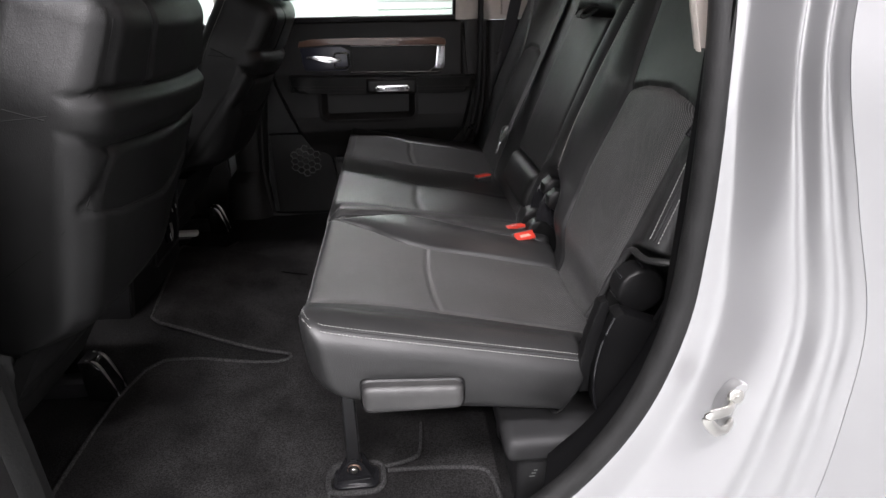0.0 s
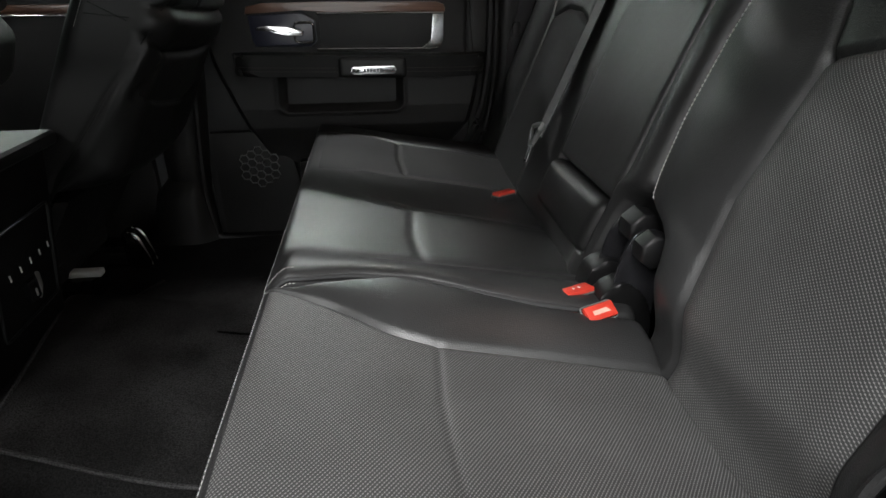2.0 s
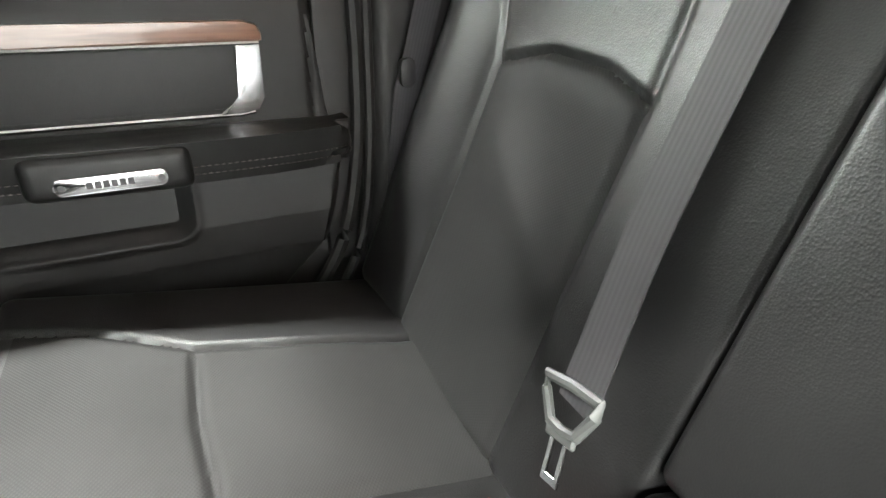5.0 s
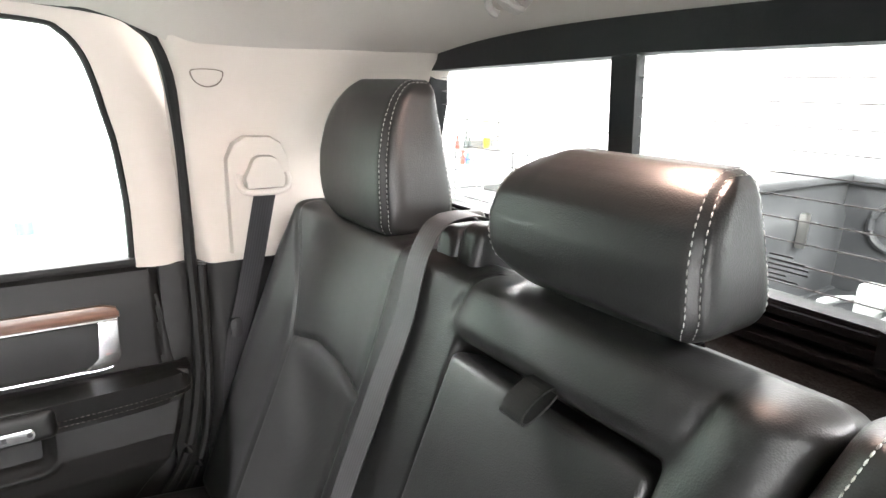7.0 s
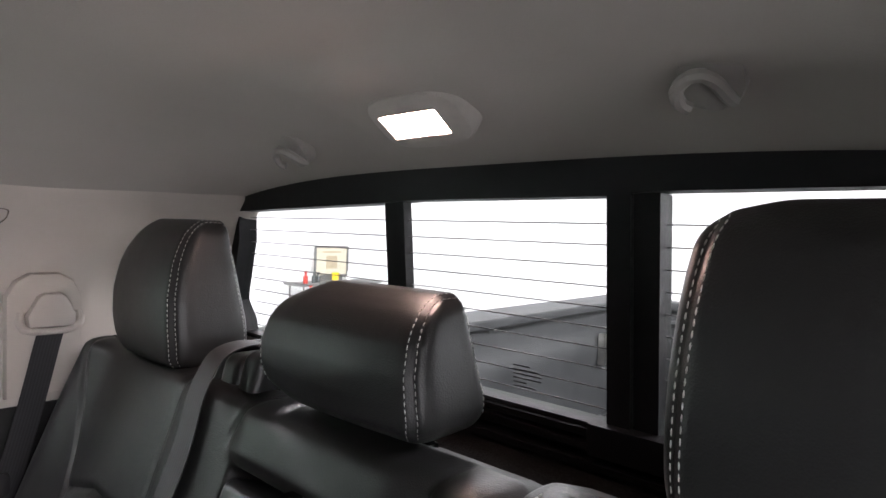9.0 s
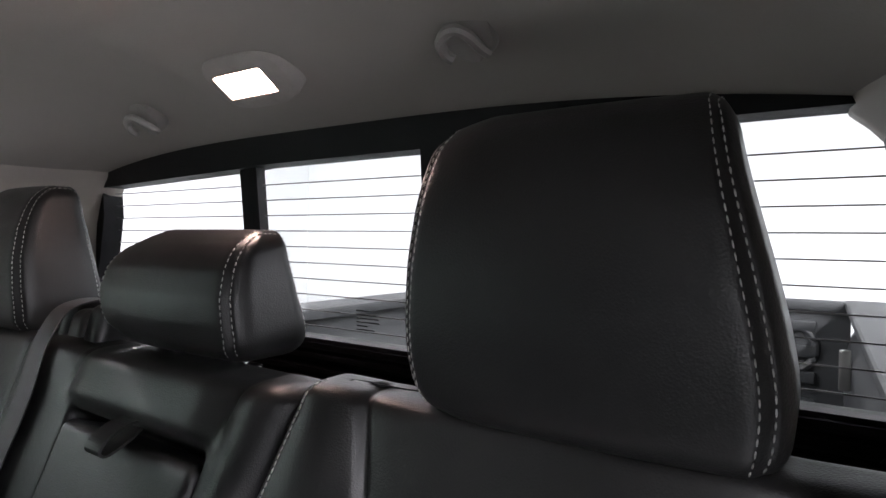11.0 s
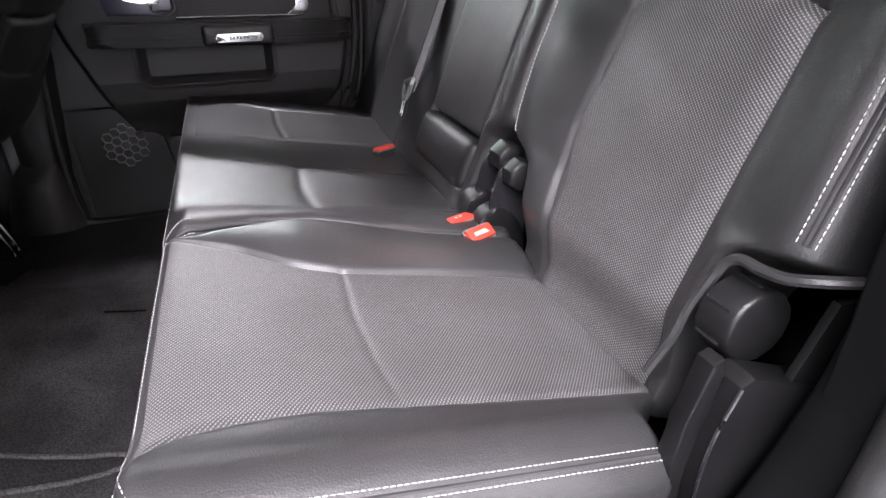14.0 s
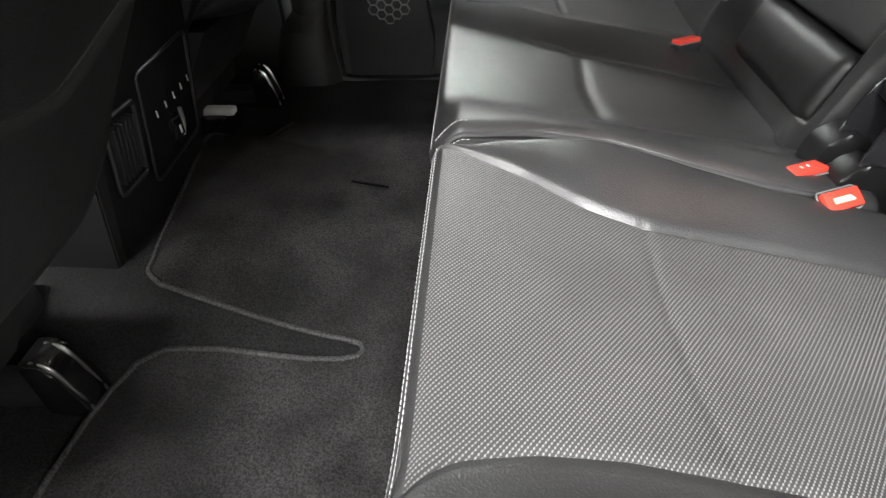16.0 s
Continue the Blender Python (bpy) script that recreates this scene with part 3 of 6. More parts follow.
def y_split(s):
    """The inner edge of the single backrest, cut away low down for the hinge."""
    return np.interp(s, on_z([0.33, 0.39, 0.43, 0.452, 0.466, 0.476, 0.486, 0.52, 0.589, 0.70, 0.815, 0.923]), [0.380, 0.388, 0.400, 0.412, 0.438, 0.474, 0.496, 0.506, 0.514, 0.514, 0.498, 0.472])


def y_split_m(s):
    return np.interp(s, on_z([0.33, 0.43, 0.455, 0.47, 0.482, 0.495, 0.52, 0.589, 0.70, 0.815, 0.923]), [0.556, 0.552, 0.545, 0.532, 0.514, 0.506, 0.508, 0.516, 0.516, 0.500, 0.474])


def seam_line(xs, ys):
    return lambda v: np.interp(v, xs, ys)


def seam_curve(xs, ys):
    """A seam line without corners, from a few points."""
    fine = np.linspace(xs[0], xs[-1], 300)
    raw = np.interp(fine, xs, ys)
    pad_ = np.r_[np.full(12, raw[0]), raw, np.full(12, raw[-1])]
    k = np.hanning(25)
    soft = np.convolve(pad_, k / k.sum(), "valid")
    return lambda v: np.interp(v, fine, soft)


# near section: cushion
N_OUT = seam_curve([-0.018, 0.0, 0.026, 0.08, 0.143, 0.225, 0.368, 0.53], [-0.025, 0.0, 0.024, 0.037, 0.042, 0.038, 0.028, 0.022])
N_IN = seam_curve([-0.018, 0.01, 0.041, 0.091, 0.159, 0.216, 0.334, 0.53], [0.428, 0.421, 0.408, 0.385, 0.340, 0.323, 0.318, 0.31])
N_ARC = seam_line([0.03, 0.11, 0.21, 0.33], [0.225, 0.213, 0.208, 0.216])
H = 0.15


# the gap between the two cushions
GAP = seam_curve([-0.03, 0.0, 0.03, 0.07, 0.11, 0.2, 0.255, 0.29, 0.37, 0.47, 0.54], [0.437, 0.433, 0.438, 0.453, 0.464, 0.467, 0.452, 0.439, 0.418, 0.408, 0.405])


def cushion_n_shape(p):
    x, y, z = p.T
    zt, zb = 0.405 - 0.2 * x, 0.258 - 0.115 * x
    w = step(z, 0.05, H)
    d = 0.022 * bell(y, -0.032, 0.042) + 0.029 * np.clip((0.446 - N_IN(x)) / 0.11, 0, 1) * (1 - (1 - np.clip((y - N_IN(x)) / (0.446 - N_IN(x)), 0, 1)) ** 2.2) * step(x, -0.01, 0.07)
    d += 0.006 * bell(y, 0.18, 0.12) * bell(x, 0.11, 0.1) + 0.005 * bell(y, 0.18, 0.12) * bell(x, 0.34, 0.1)
    d -= 0.003 * bell(y - N_OUT(x), 0, 0.0045) + 0.0038 * bell(y - N_IN(x), 0, 0.005)
    arc = x - N_ARC(y)
    d -= 0.0022 * bell(arc, 0, 0.0042) * step(y, 0.02, 0.06) * (1 - step(y, 0.30, 0.35))
    d -= 0.012 * step(y, 0.442, 0.466)
    xx = x + (0.022 * np.clip(1 - z / H, 0, 1) + 0.03 * np.clip(1 - z / H / 0.4, 0, 1) ** 2) * (1 - step(x, 0.0, 0.2)) - 0.05 * (1 - z / H) * step(x, 0.40, 0.50) - 0.055 * step(x, 0.44, 0.53) * (1 - step(y, -0.03, 0.03))
    xx += 0.020 * (1 - step(y, -0.095, -0.015)) ** 2 * (1 - step(x, -0.02, 0.09))
    yy = y - 0.010 * np.sin(np.pi * np.clip(z / H, 0, 1)) * (1 - step(y, -0.05, 0.05)) + 0.012 * (1 - z / H) * (1 - step(y, -0.08, 0.0))
    yy += np.where(y > N_IN(x), (y - N_IN(x)) / (0.462 - N_IN(x)) * (GAP(x) - 0.462), 0)
    return np.c_[xx, yy, zb + z / H * (zt - zb) + w * d]


seat_n = thing("rear_seat", (0.05, 0.2, 0), "single rear seat of black leather with woven inserts and pale stitching", "car seat", "rear seats")
pad = Pad((-0.018, -0.088, 0), (0.53, 0.462, H), 0.028, (130, 130, 8), cushion_n_shape, follow=(N_OUT, N_IN))
c = pad.centres()
top = c[:, 2] > H - 1e-6
ins = top & (c[:, 1] > N_OUT(c[:, 0])) & (c[:, 1] < N_IN(c[:, 0])) & (c[:, 0] > -0.006)
cush_n = pad.build("cushion", LEATHER, seat_n, mask=~ins)
pad.build("cushion_insert", INSERT, cush_n, "grey woven cushion insert", ins, (0, 1))
run_x = np.linspace(0.50, 0.02, 64)
l1 = [(x, -0.0665, H) for x in run_x] + [(-0.004, -0.055, H), (-0.011, -0.036, H)] + [(-0.016, y, H - 0.006) for y in np.linspace(-0.02, 0.44, 60)]
l2 = [(x, -0.0785, H) for x in run_x] + [(-0.006, -0.070, H - 0.001), (-0.015, -0.052, H - 0.003)] + [(-0.018, y, H - 0.018) for y in np.linspace(-0.03, 0.44, 60)]
lines = [pad.on(l1, 0.0006), pad.on(l2, 0.0006)]
stitches("seam_thread", lines, cush_n, THREAD)
bm = bmesh.new()
tube(bm, pad.on([(x, -0.0725, H) for x in np.linspace(0.50, 0.02, 40)] + [(-0.006, -0.062, H), (-0.014, -0.044, H - 0.002)] + [(-0.018, y, H - 0.012) for y in np.linspace(-0.02, 0.44, 40)], -0.001), 0.0022, 6)
part("piping", bm, LEATHER_TRIM, cush_n)

# release pull on the side of the cushion
pull = thing("seat_pull", (0.17, -0.1, 0.27), "grey plastic pull handle on the seat side", "handle")
bm = bmesh.new()
box(bm, (0.080, -0.1010, 0.262), (0.253, -0.08, 0.3185), 0.014, 3)
for v in bm.verts:
    v.co.z += -0.05 * (v.co.x - 0.17) * 0.9
part("pull_surround", bm, PLASTIC, pull)
bm = bmesh.new()
box(bm, (0.083, -0.118, 0.262), (0.250, -0.090, 0.316), 0.019, 6)
for v in bm.verts:
    v.co.z += -0.05 * (v.co.x - 0.17) * 0.9 + (0.006 if v.co.x > 0.2 and v.co.z < 0.280 else 0)
part("grip", bm, grained("worn_grey_plastic", (0.02, 0.02, 0.02), (0.045, 0.044, 0.043), 0.38, 900, 0.3, 14), pull)

# leg under the front corner
bm = bmesh.new()
box(bm, (0.035, -0.006, 0.03), (0.060, 0.004, 0.27), 0.003, 1)
leg = part("leg", bm, DARK_STEEL, seat_n, "black steel support leg")
bm = bmesh.new()
for y_ in (-0.014, 0.010):
    prism(bm, [(0.010, 0.008), (0.086, 0.008), (0.084, 0.022), (0.064, 0.066), (0.052, 0.076), (0.040, 0.074), (0.030, 0.060), (0.012, 0.026)], 1, y_, y_ + 0.004, 0.001)
prism(bm, round_rect(0.004, 0.092, -0.024, 0.030, 0.014), 2, 0.010, 0.016, 0.002)
part("foot_bracket", bm, GLOSS_BLACK, leg, "black steel foot bracket")
bm = bmesh.new()
disc(bm, (0.047, -0.014, 0.052), (0, -1, 0), 0.007, 0.006, 12, 0.002)
part("bolt", bm, STEEL, leg)
bm = bmesh.new()
tube(bm, [(0.047 + 0.0125 * math.cos(k * 0.5), -0.0155 + 0.00045 * k, 0.052 + 0.0125 * math.sin(k * 0.5)) for k in range(52)], 0.0019, 6)
part("spring", bm, flat("copper_brown_steel", (0.20, 0.13, 0.10), 0.35, 0.8), leg, "coiled return spring round the bolt")
bm = bmesh.new()
tube(bm, [(x_, y_, 0.013) for x_, y_ in round_rect(-0.006, 0.102, -0.034, 0.042, 0.024, 6)], 0.006, 8, closed=True)
part("hollow_rim", bm, MAT_EDGE, leg, "raised mat edge round the foot")

# near section: backrest
NB_L = seam_line(on_z([0.33, 0.356, 0.533, 0.70]), [0.30, 0.305, 0.335, 0.32])
NB_UL = seam_line(on_z([0.70, 0.789, 0.921, 0.95]), [0.32, 0.352, 0.394, 0.40])
NB_R = lambda s: 0.042 + 0 * s
ARC_N = seam_line([0.03, 0.081, 0.155, 0.247, 0.33], on_z([0.702, 0.718, 0.727, 0.719, 0.698]))
S_TOP = float(on_z(0.944))
BT = 0.12


N_EDGE = seam_line(on_z([0.30, 0.36, 0.40, 0.44, 0.465, 0.483, 0.494, 0.502, 0.508, 0.515]), [0.010, 0.006, 0.002, 0.0, -0.004, -0.012, -0.026, -0.052, -0.082, -0.095])


def back_n_shape(p):
    s, y, n = p.T
    w = step(n, 0.05, BT)
    ysp = y_split(s)
    yy = y + (ysp - 0.497) * step(y, 0.3, 0.497)
    # low down the outer edge draws in round the side hinge
    yy = np.where(yy < 0.042, 0.042 - (0.042 - yy) * (0.042 - N_EDGE(s)) / 0.137, yy)
    ratio = (0.042 - N_EDGE(s)) / 0.137
    low = step(s, -0.02, 0.1)
    rise = np.interp(s, [0.0, 0.04, 0.15, 0.42, S_TOP], [0.25, 0.35, 0.65, 1.05, 0.75])
    out = (0.042 - yy) / np.maximum(0.042 - N_EDGE(s), 1e-3)
    d = (0.050 * step(out, -0.08, 0.80) - 0.012 * step(out, 0.72, 1.0)) * rise * (0.35 + 0.65 * ratio)
    below = s < ARC_N(yy)
    seam = np.where(below, NB_L(s), NB_UL(s))
    u = (yy - seam) / np.maximum(ysp - seam, 0.02)
    d += 0.023 * np.where(u > 0.58, 0.5 + 0.5 * hump(u, 0.58), hump(u, 0.58)) * np.interp(s, [0.0, 0.15, 0.3, S_TOP - 0.03, S_TOP], [0.6, 0.75, 1.0, 0.75, 0.5]) * low
    d += 0.010 * bell(yy, 0.18, 0.13) * bell(s, 0.22, 0.2)
    # the foot of the backrest draws back from the cushion
    d -= 0.026 * (1 - step(s, 0.0, 0.085))
    # the insert swells softly from its seams
    d += np.where(below, 0.006, 0.003) * step(yy, 0.042, 0.075) * (1 - step(yy, seam - 0.035, seam))
    d -= np.where(below, 0.005, 0.006) * bell(yy - seam, 0, 0.006)
    d -= 0.004 * bell(yy - NB_R(s), 0, 0.006)
    d -= 0.007 * bell(s - ARC_N(yy), 0, 0.006) * step(yy, 0.02, 0.05) * (1 - step(yy, 0.31, 0.335))
    d += 0.005 * bell(s - ARC_N(yy), -0.03, 0.03) * step(yy, 0.03, 0.1) * (1 - step(yy, 0.26, 0.32))
    d -= 0.03 * step(s, S_TOP - 0.035, S_TOP) ** 2
    return back_place(np.c_[s, yy, n], BT, w * d, yy)


def undo_n(fn):
    """The seam in the plain block's own measure."""
    ys_ = np.linspace(-0.05, 0.47, 400)

    def at(s):
        got = ys_ + (float(y_split(s)) - 0.497) * step(ys_, 0.3, 0.497)
        return np.interp(float(fn(s)), got, ys_)
    return at


padb = Pad((-0.05, -0.095, 0), (S_TOP, 0.497, BT), 0.022, (140, 120, 8), back_n_shape,
           seams=((0, ARC_N),), follow=(undo_n(NB_R), undo_n(lambda s: NB_L(s) if s < 0.41 else NB_UL(s))))
c = padb.centres()
front = c[:, 2] > BT - 1e-6
cy = c[:, 1] + (y_split(c[:, 0]) - 0.497) * step(c[:, 1], 0.3, 0.497)
ins = front & (c[:, 0] < ARC_N(cy)) & (cy < NB_L(c[:, 0])) & (cy > NB_R(c[:, 0])) & (c[:, 0] > -0.04)
back_n = padb.build("backrest", LEATHER, seat_n, mask=~ins)
padb.build("backrest_insert", INSERT, back_n, "grey woven backrest insert", ins, (0, 1))
ss = np.linspace(0.208, S_TOP - 0.015, 70)
lines = [padb.on([(s, -0.072, BT) for s in ss], 0.0008), padb.on([(s, -0.087, BT) for s in ss], 0.0008)]
stitches("seam_thread", lines, back_n, THREAD, 0.0050, 0.0014, 0.0006)
stitches("seam_thread", [padb.on([(s, 0.476, BT) for s in np.linspace(0.165, S_TOP - 0.01, 80)], 0.0011)], back_n, THREAD, 0.0054, 0.0016, 0.0009)
bm = bmesh.new()
tube(bm, padb.on([(s, -0.0775, BT) for s in ss], -0.0005), 0.0022, 6)
tube(bm, padb.on([(s, -0.082, BT) for s in ss], -0.0005), 0.0022, 6)
part("piping", bm, LEATHER_TRIM, back_n)


def headrest(parent, yc, half, z0, z1, x0, lean, d_bot, roll, label, narrow=0.34, narrow_in=0.10, round_in=0.0, drop=0.16):
    """A stuffed leather headrest, thin at the top, with side panels sewn on by double rows of pale thread."""
    hz = z1 - z0

    def shape(p):
        x, y, z = p.T
        t = np.clip(z / hz, 0, 1)
        depth = d_bot * np.interp(t, [0, 0.3, 0.5, 0.7, 0.85, 0.94, 1], [1, 0.97, 0.88, 0.75, 0.60, 0.48, 0.38])
        curl = np.interp(t, [0, 0.15, 0.3, 0.5, 0.7, 0.8, 0.88, 0.94, 1], [0.006, -0.003, -0.009, -0.012, -0.007, 0.0, 0.009, 0.020, 0.034])
        v = (y - yc) / half
        xx = x0 + lean * z + roll * curl + (x / 0.1) * depth - 0.009 * np.cos(v * 1.35) * (1 - x / 0.1) - 0.006 * np.sin(np.pi * t) * (1 - x / 0.1)
        thin = np.where(v < 0, narrow, narrow_in)
        side = 1 + 0.03 * np.sin(np.pi * t) - thin * step(t, 0.05, 1.05) - 0.04 * (1 - step(t, 0, 0.25)) - round_in * np.where(v > 0, 1.0, 0.35) * np.abs(2 * t - 1) ** 4
        zz = z + drop * step(v, 0.55, 1.0) * (hz * 0.5 - z)
        groove = 0.0035 * (bell(np.abs(y - yc), half - 0.013, 0.004)) * np.where(x < 0.04, 1, 0)
        return np.c_[xx + groove, yc + (y - yc) * side, z0 + zz]

    r = 0.028
    h = Pad((0, yc - half, 0), (0.1, yc + half, hz), r, (12, 48, 28), shape, k=8)
    ob = h.build("headrest", LEATHER, parent, label)
    rows_ = []
    for sgn in (-1, 1):
        for ins_ in (0.007, 0.019):
            y = yc + sgn * (half - ins_)
            path = [(0, y, z) for z in np.linspace(0.006, hz - r, 24)] + [(0.0, y, hz - r * 0.6), (0.0, y, hz - r * 0.25), (0.005, y, hz), (0.02, y, hz), (0.05, y, hz), (0.08, y, hz)]
            rows_.append(smoothline(h.on(path, 0.0008), 90))
        y = yc + sgn * half
        path = [(0.08, y, hz), (0.092, y, hz - 0.012)] + [(0.094, y, z) for z in np.linspace(hz - 0.03, 0.02, 24)]
        rows_.append(smoothline(h.on(path, 0.0008), 70))
    stitches("seam_thread", rows_, ob, THREAD, 0.0052, 0.0030, 0.0006)
    for sgn in (-1, 1):
        y = yc + sgn * half * 0.60
        bm_ = bmesh.new()
        disc(bm_, (x0 + 0.045, y, z0 - 0.04), (0.2, 0, 1), 0.007, 0.06, 12)
        part("post", bm_, CHROME, ob)
        bm_ = bmesh.new()
        box(bm_, (x0 + 0.022, y - 0.026, z0 - 0.030), (x0 + 0.066, y + 0.026, z0 - 0.006), 0.006, 2)
        part("post_collar", bm_, GLOSS_BLACK, ob)
    return ob


headrest(seat_n, 0.198, 0.150, 0.916, 1.184, 0.722, 0.10, 0.105, 0.7, "tall black leather headrest", 0.30, 0.03, 0.02, 0.07)

# double section: cushion
M_NEAR = seam_line([-0.01, 0.016, 0.09, 0.255, 0.47], [0.475, 0.50, 0.522, 0.508, 0.48])
M_FAR = seam_line([0.0, 0.083, 0.15, 0.218, 0.332, 0.47], [0.952, 0.938, 0.89, 0.85, 0.84, 0.81])
F_FAR = seam_line([0.0, 0.03, 0.1, 0.211, 0.4, 0.47], [1.425, 1.415, 1.385, 1.33, 1.312, 1.30])
F_NEAR = seam_line([0.0, 0.1, 0.214, 0.47], [1.05, 1.066, 1.056, 1.04])
M_ARC = seam_line([0.57, 0.71, 0.85], [0.224, 0.207, 0.218])
F_ARC = seam_line([1.08, 1.2, 1.33], [0.214, 0.205, 0.211])


def cushion_m_shape(p):
    x, y, z = p.T
    zt, zb = 0.378 - 0.165 * x, 0.245 - 0.11 * x
    w = step(z, 0.05, H)
    d = 0.040 * (1 - step(y, 0.487, 0.63)) * step(x, -0.03, 0.02)
    d += 0.016 * np.where(y < F_FAR(x), np.clip((y - 1.03) / (F_FAR(x) - 1.03), 0, 1) ** 1.2, 1 - 1.3 * ((y - F_FAR(x)) / (1.53 - F_FAR(x))) ** 2) * step(x, -0.01, 0.12)
    d += 0.004 * bell(y, 0.71, 0.12) * (bell(x, 0.1, 0.09) + bell(x, 0.34, 0.1)) + 0.006 * bell(y, 1.2, 0.12) * (bell(x, 0.1, 0.09) + bell(x, 0.34, 0.1))
    d -= 0.004 * bell(y - M_FAR(x), 0, 0.006) * step(x, 0.08, 0.2) + 0.006 * bell(y - F_FAR(x), 0, 0.006)
    d -= 0.004 * bell(y - (M_NEAR(x) + 0.055), 0, 0.009) * step(x, 0.05, 0.2)
    d -= 0.0022 * bell(x - M_ARC(y), 0, 0.010) * step(y, 0.57, 0.61) * (1 - step(y, 0.83, 0.87))
    d -= 0.006 * bell(x - F_ARC(y), 0, 0.006) * step(y, 1.07, 1.1) * (1 - step(y, 1.30, 1.34))
    d -= 0.004 * bell(y - F_NEAR(x), 0.01, 0.008) * step(x, 0.08, 0.2)
    d += 0.0015 * step(x, 0.200, 0.250) * step(y, 0.56, 0.62) * (1 - step(y, 0.82, 0.86))
    xx = x + (0.022 * np.clip(1 - z / H, 0, 1) + 0.03 * np.clip(1 - z / H / 0.4, 0, 1) ** 2) * (1 - step(x, 0.0, 0.2))
    yy = y + (GAP(x) + 0.007 - 0.468) * (1 - step(y, 0.464, 0.56))
    return np.c_[xx, yy, zb + z / H * (zt - zb) + w * d]


seat_m = thing("rear_seat", (0.05, 1.0, 0), "double rear seat of black leather with a folding armrest", "car seat", "rear seats")
pad = Pad((-0.026, 0.468, 0), (0.53, 1.53, H), 0.022, (110, 200, 8), cushion_m_shape, seams=((1, F_FAR), (1, lambda v: F_NEAR(v) + 0.01), (0, F_ARC)))
c = pad.centres()
top = c[:, 2] > H - 1e-6
ins = top & (c[:, 1] > F_NEAR(c[:, 0]) + 0.01) & (c[:, 1] < F_FAR(c[:, 0])) & (c[:, 0] > 0.012)
cush_m = pad.build("cushion", LEATHER, seat_m, mask=~ins)
FINE = insert_material("fine_seat_insert", (0.015, 0.0152, 0.015), (0.024, 0.0242, 0.024), 0.58, 0.24)
pad.build("cushion_insert", FINE, cush_m, "black ribbed cushion insert", ins, (0, 1))
l1 = [(-0.024, y, H - 0.006) for y in np.linspace(1.5, 0.48, 120)]
l2 = [(x, 0.486, H) for x in np.linspace(-0.017, 0.03, 12)]
l3 = [(x, 0.470, H - 0.015) for x in np.linspace(-0.017, 0.03, 12)]
stitches("seam_thread", [pad.on(l1, 0.0006), pad.on(l2, 0.0006), pad.on(l3, 0.0006)], cush_m, THREAD)
bm = bmesh.new()
tube(bm, pad.on([(x, 0.4705, H - 0.010) for x in np.linspace(0.0, 0.46, 50)], 0.0), 0.0045, 8)
part("piping", bm, LEATHER_TRIM, cush_m)

# double section: backrest
FB_L = seam_line(on_z([0.33, 0.40, 0.557, 0.684]), [1.35, 1.348, 1.34, 1.342])
FB_UL = seam_line(on_z([0.684, 0.726, 0.888, 0.95]), [1.342, 1.36, 1.445, 1.46])
FB_R = lambda s: 1.066 + 0.02 * step(s, 0.4, 0.64)
ARC_F = seam_line([1.06, 1.136, 1.24, 1.345], on_z([0.686, 0.708, 0.710, 0.684]))
MU_L = seam_line(on_z([0.80, 0.83, 0.871, 0.922, 0.95]), [0.895, 0.905, 0.912, 0.89, 0.88])
MU_R = seam_line(on_z([0.80, 0.817, 0.869, 0.935]), [0.580, 0.580, 0.574, 0.555])
SZ = lambda z: float(on_z(z))


def back_m_shape(p):
    s, y, n = p.T
    w = step(n, 0.05, BT)
    ysp = y_split_m(s)
    yy = y + (ysp - 0.499) * (1 - step(y, 0.499, 0.59))
    d = 0.014 * bell(yy, ysp + 0.045, 0.035) + 0.024 * bell(yy, 1.46, 0.055) * step(s, 0.03, 0.2)
    d += 0.012 * bell(yy, 1.0, 0.06) * step(s, 0.05, 0.2)
    d += 0.008 * bell(yy, 1.2, 0.1) * bell(s, 0.22, 0.2)
    below = s < ARC_F(yy)
    d -= 0.005 * bell(yy - np.where(below, FB_L(s), FB_UL(s)), 0, 0.006)
    d -= 0.004 * bell(yy - FB_R(s), 0, 0.007)
    d -= 0.007 * bell(s - ARC_F(yy), 0, 0.006) * step(yy, 1.05, 1.08) * (1 - step(yy, 1.32, 1.35))
    d += 0.004 * bell(s - ARC_F(yy), -0.03, 0.03) * step(yy, 1.06, 1.12) * (1 - step(yy, 1.28, 1.33))
    up = step(s, SZ(0.85), SZ(0.88))
    d -= up * (0.006 * bell(yy - MU_L(s), 0, 0.005) + 0.006 * bell(yy - MU_R(s), 0, 0.005))
    d += 0.014 * step(s, SZ(0.835), SZ(0.86)) * step(yy, 0.560, 0.62) * (1 - step(yy, 0.855, 0.93))
    d -= 0.055 * step(yy, 0.585, 0.597) * (1 - step(yy, 0.880, 0.894)) * step(s, SZ(0.34), SZ(0.36)) * (1 - step(s, SZ(0.828), SZ(0.842)))
    d -= 0.05 * step(s, S_TOP - 0.06, S_TOP) ** 2
    yy = yy - 0.05 * step(yy, 1.45, 1.55) * step(s, S_TOP - 0.20, S_TOP) ** 2
    return back_place(np.c_[s, yy, n], BT, w * d, yy)


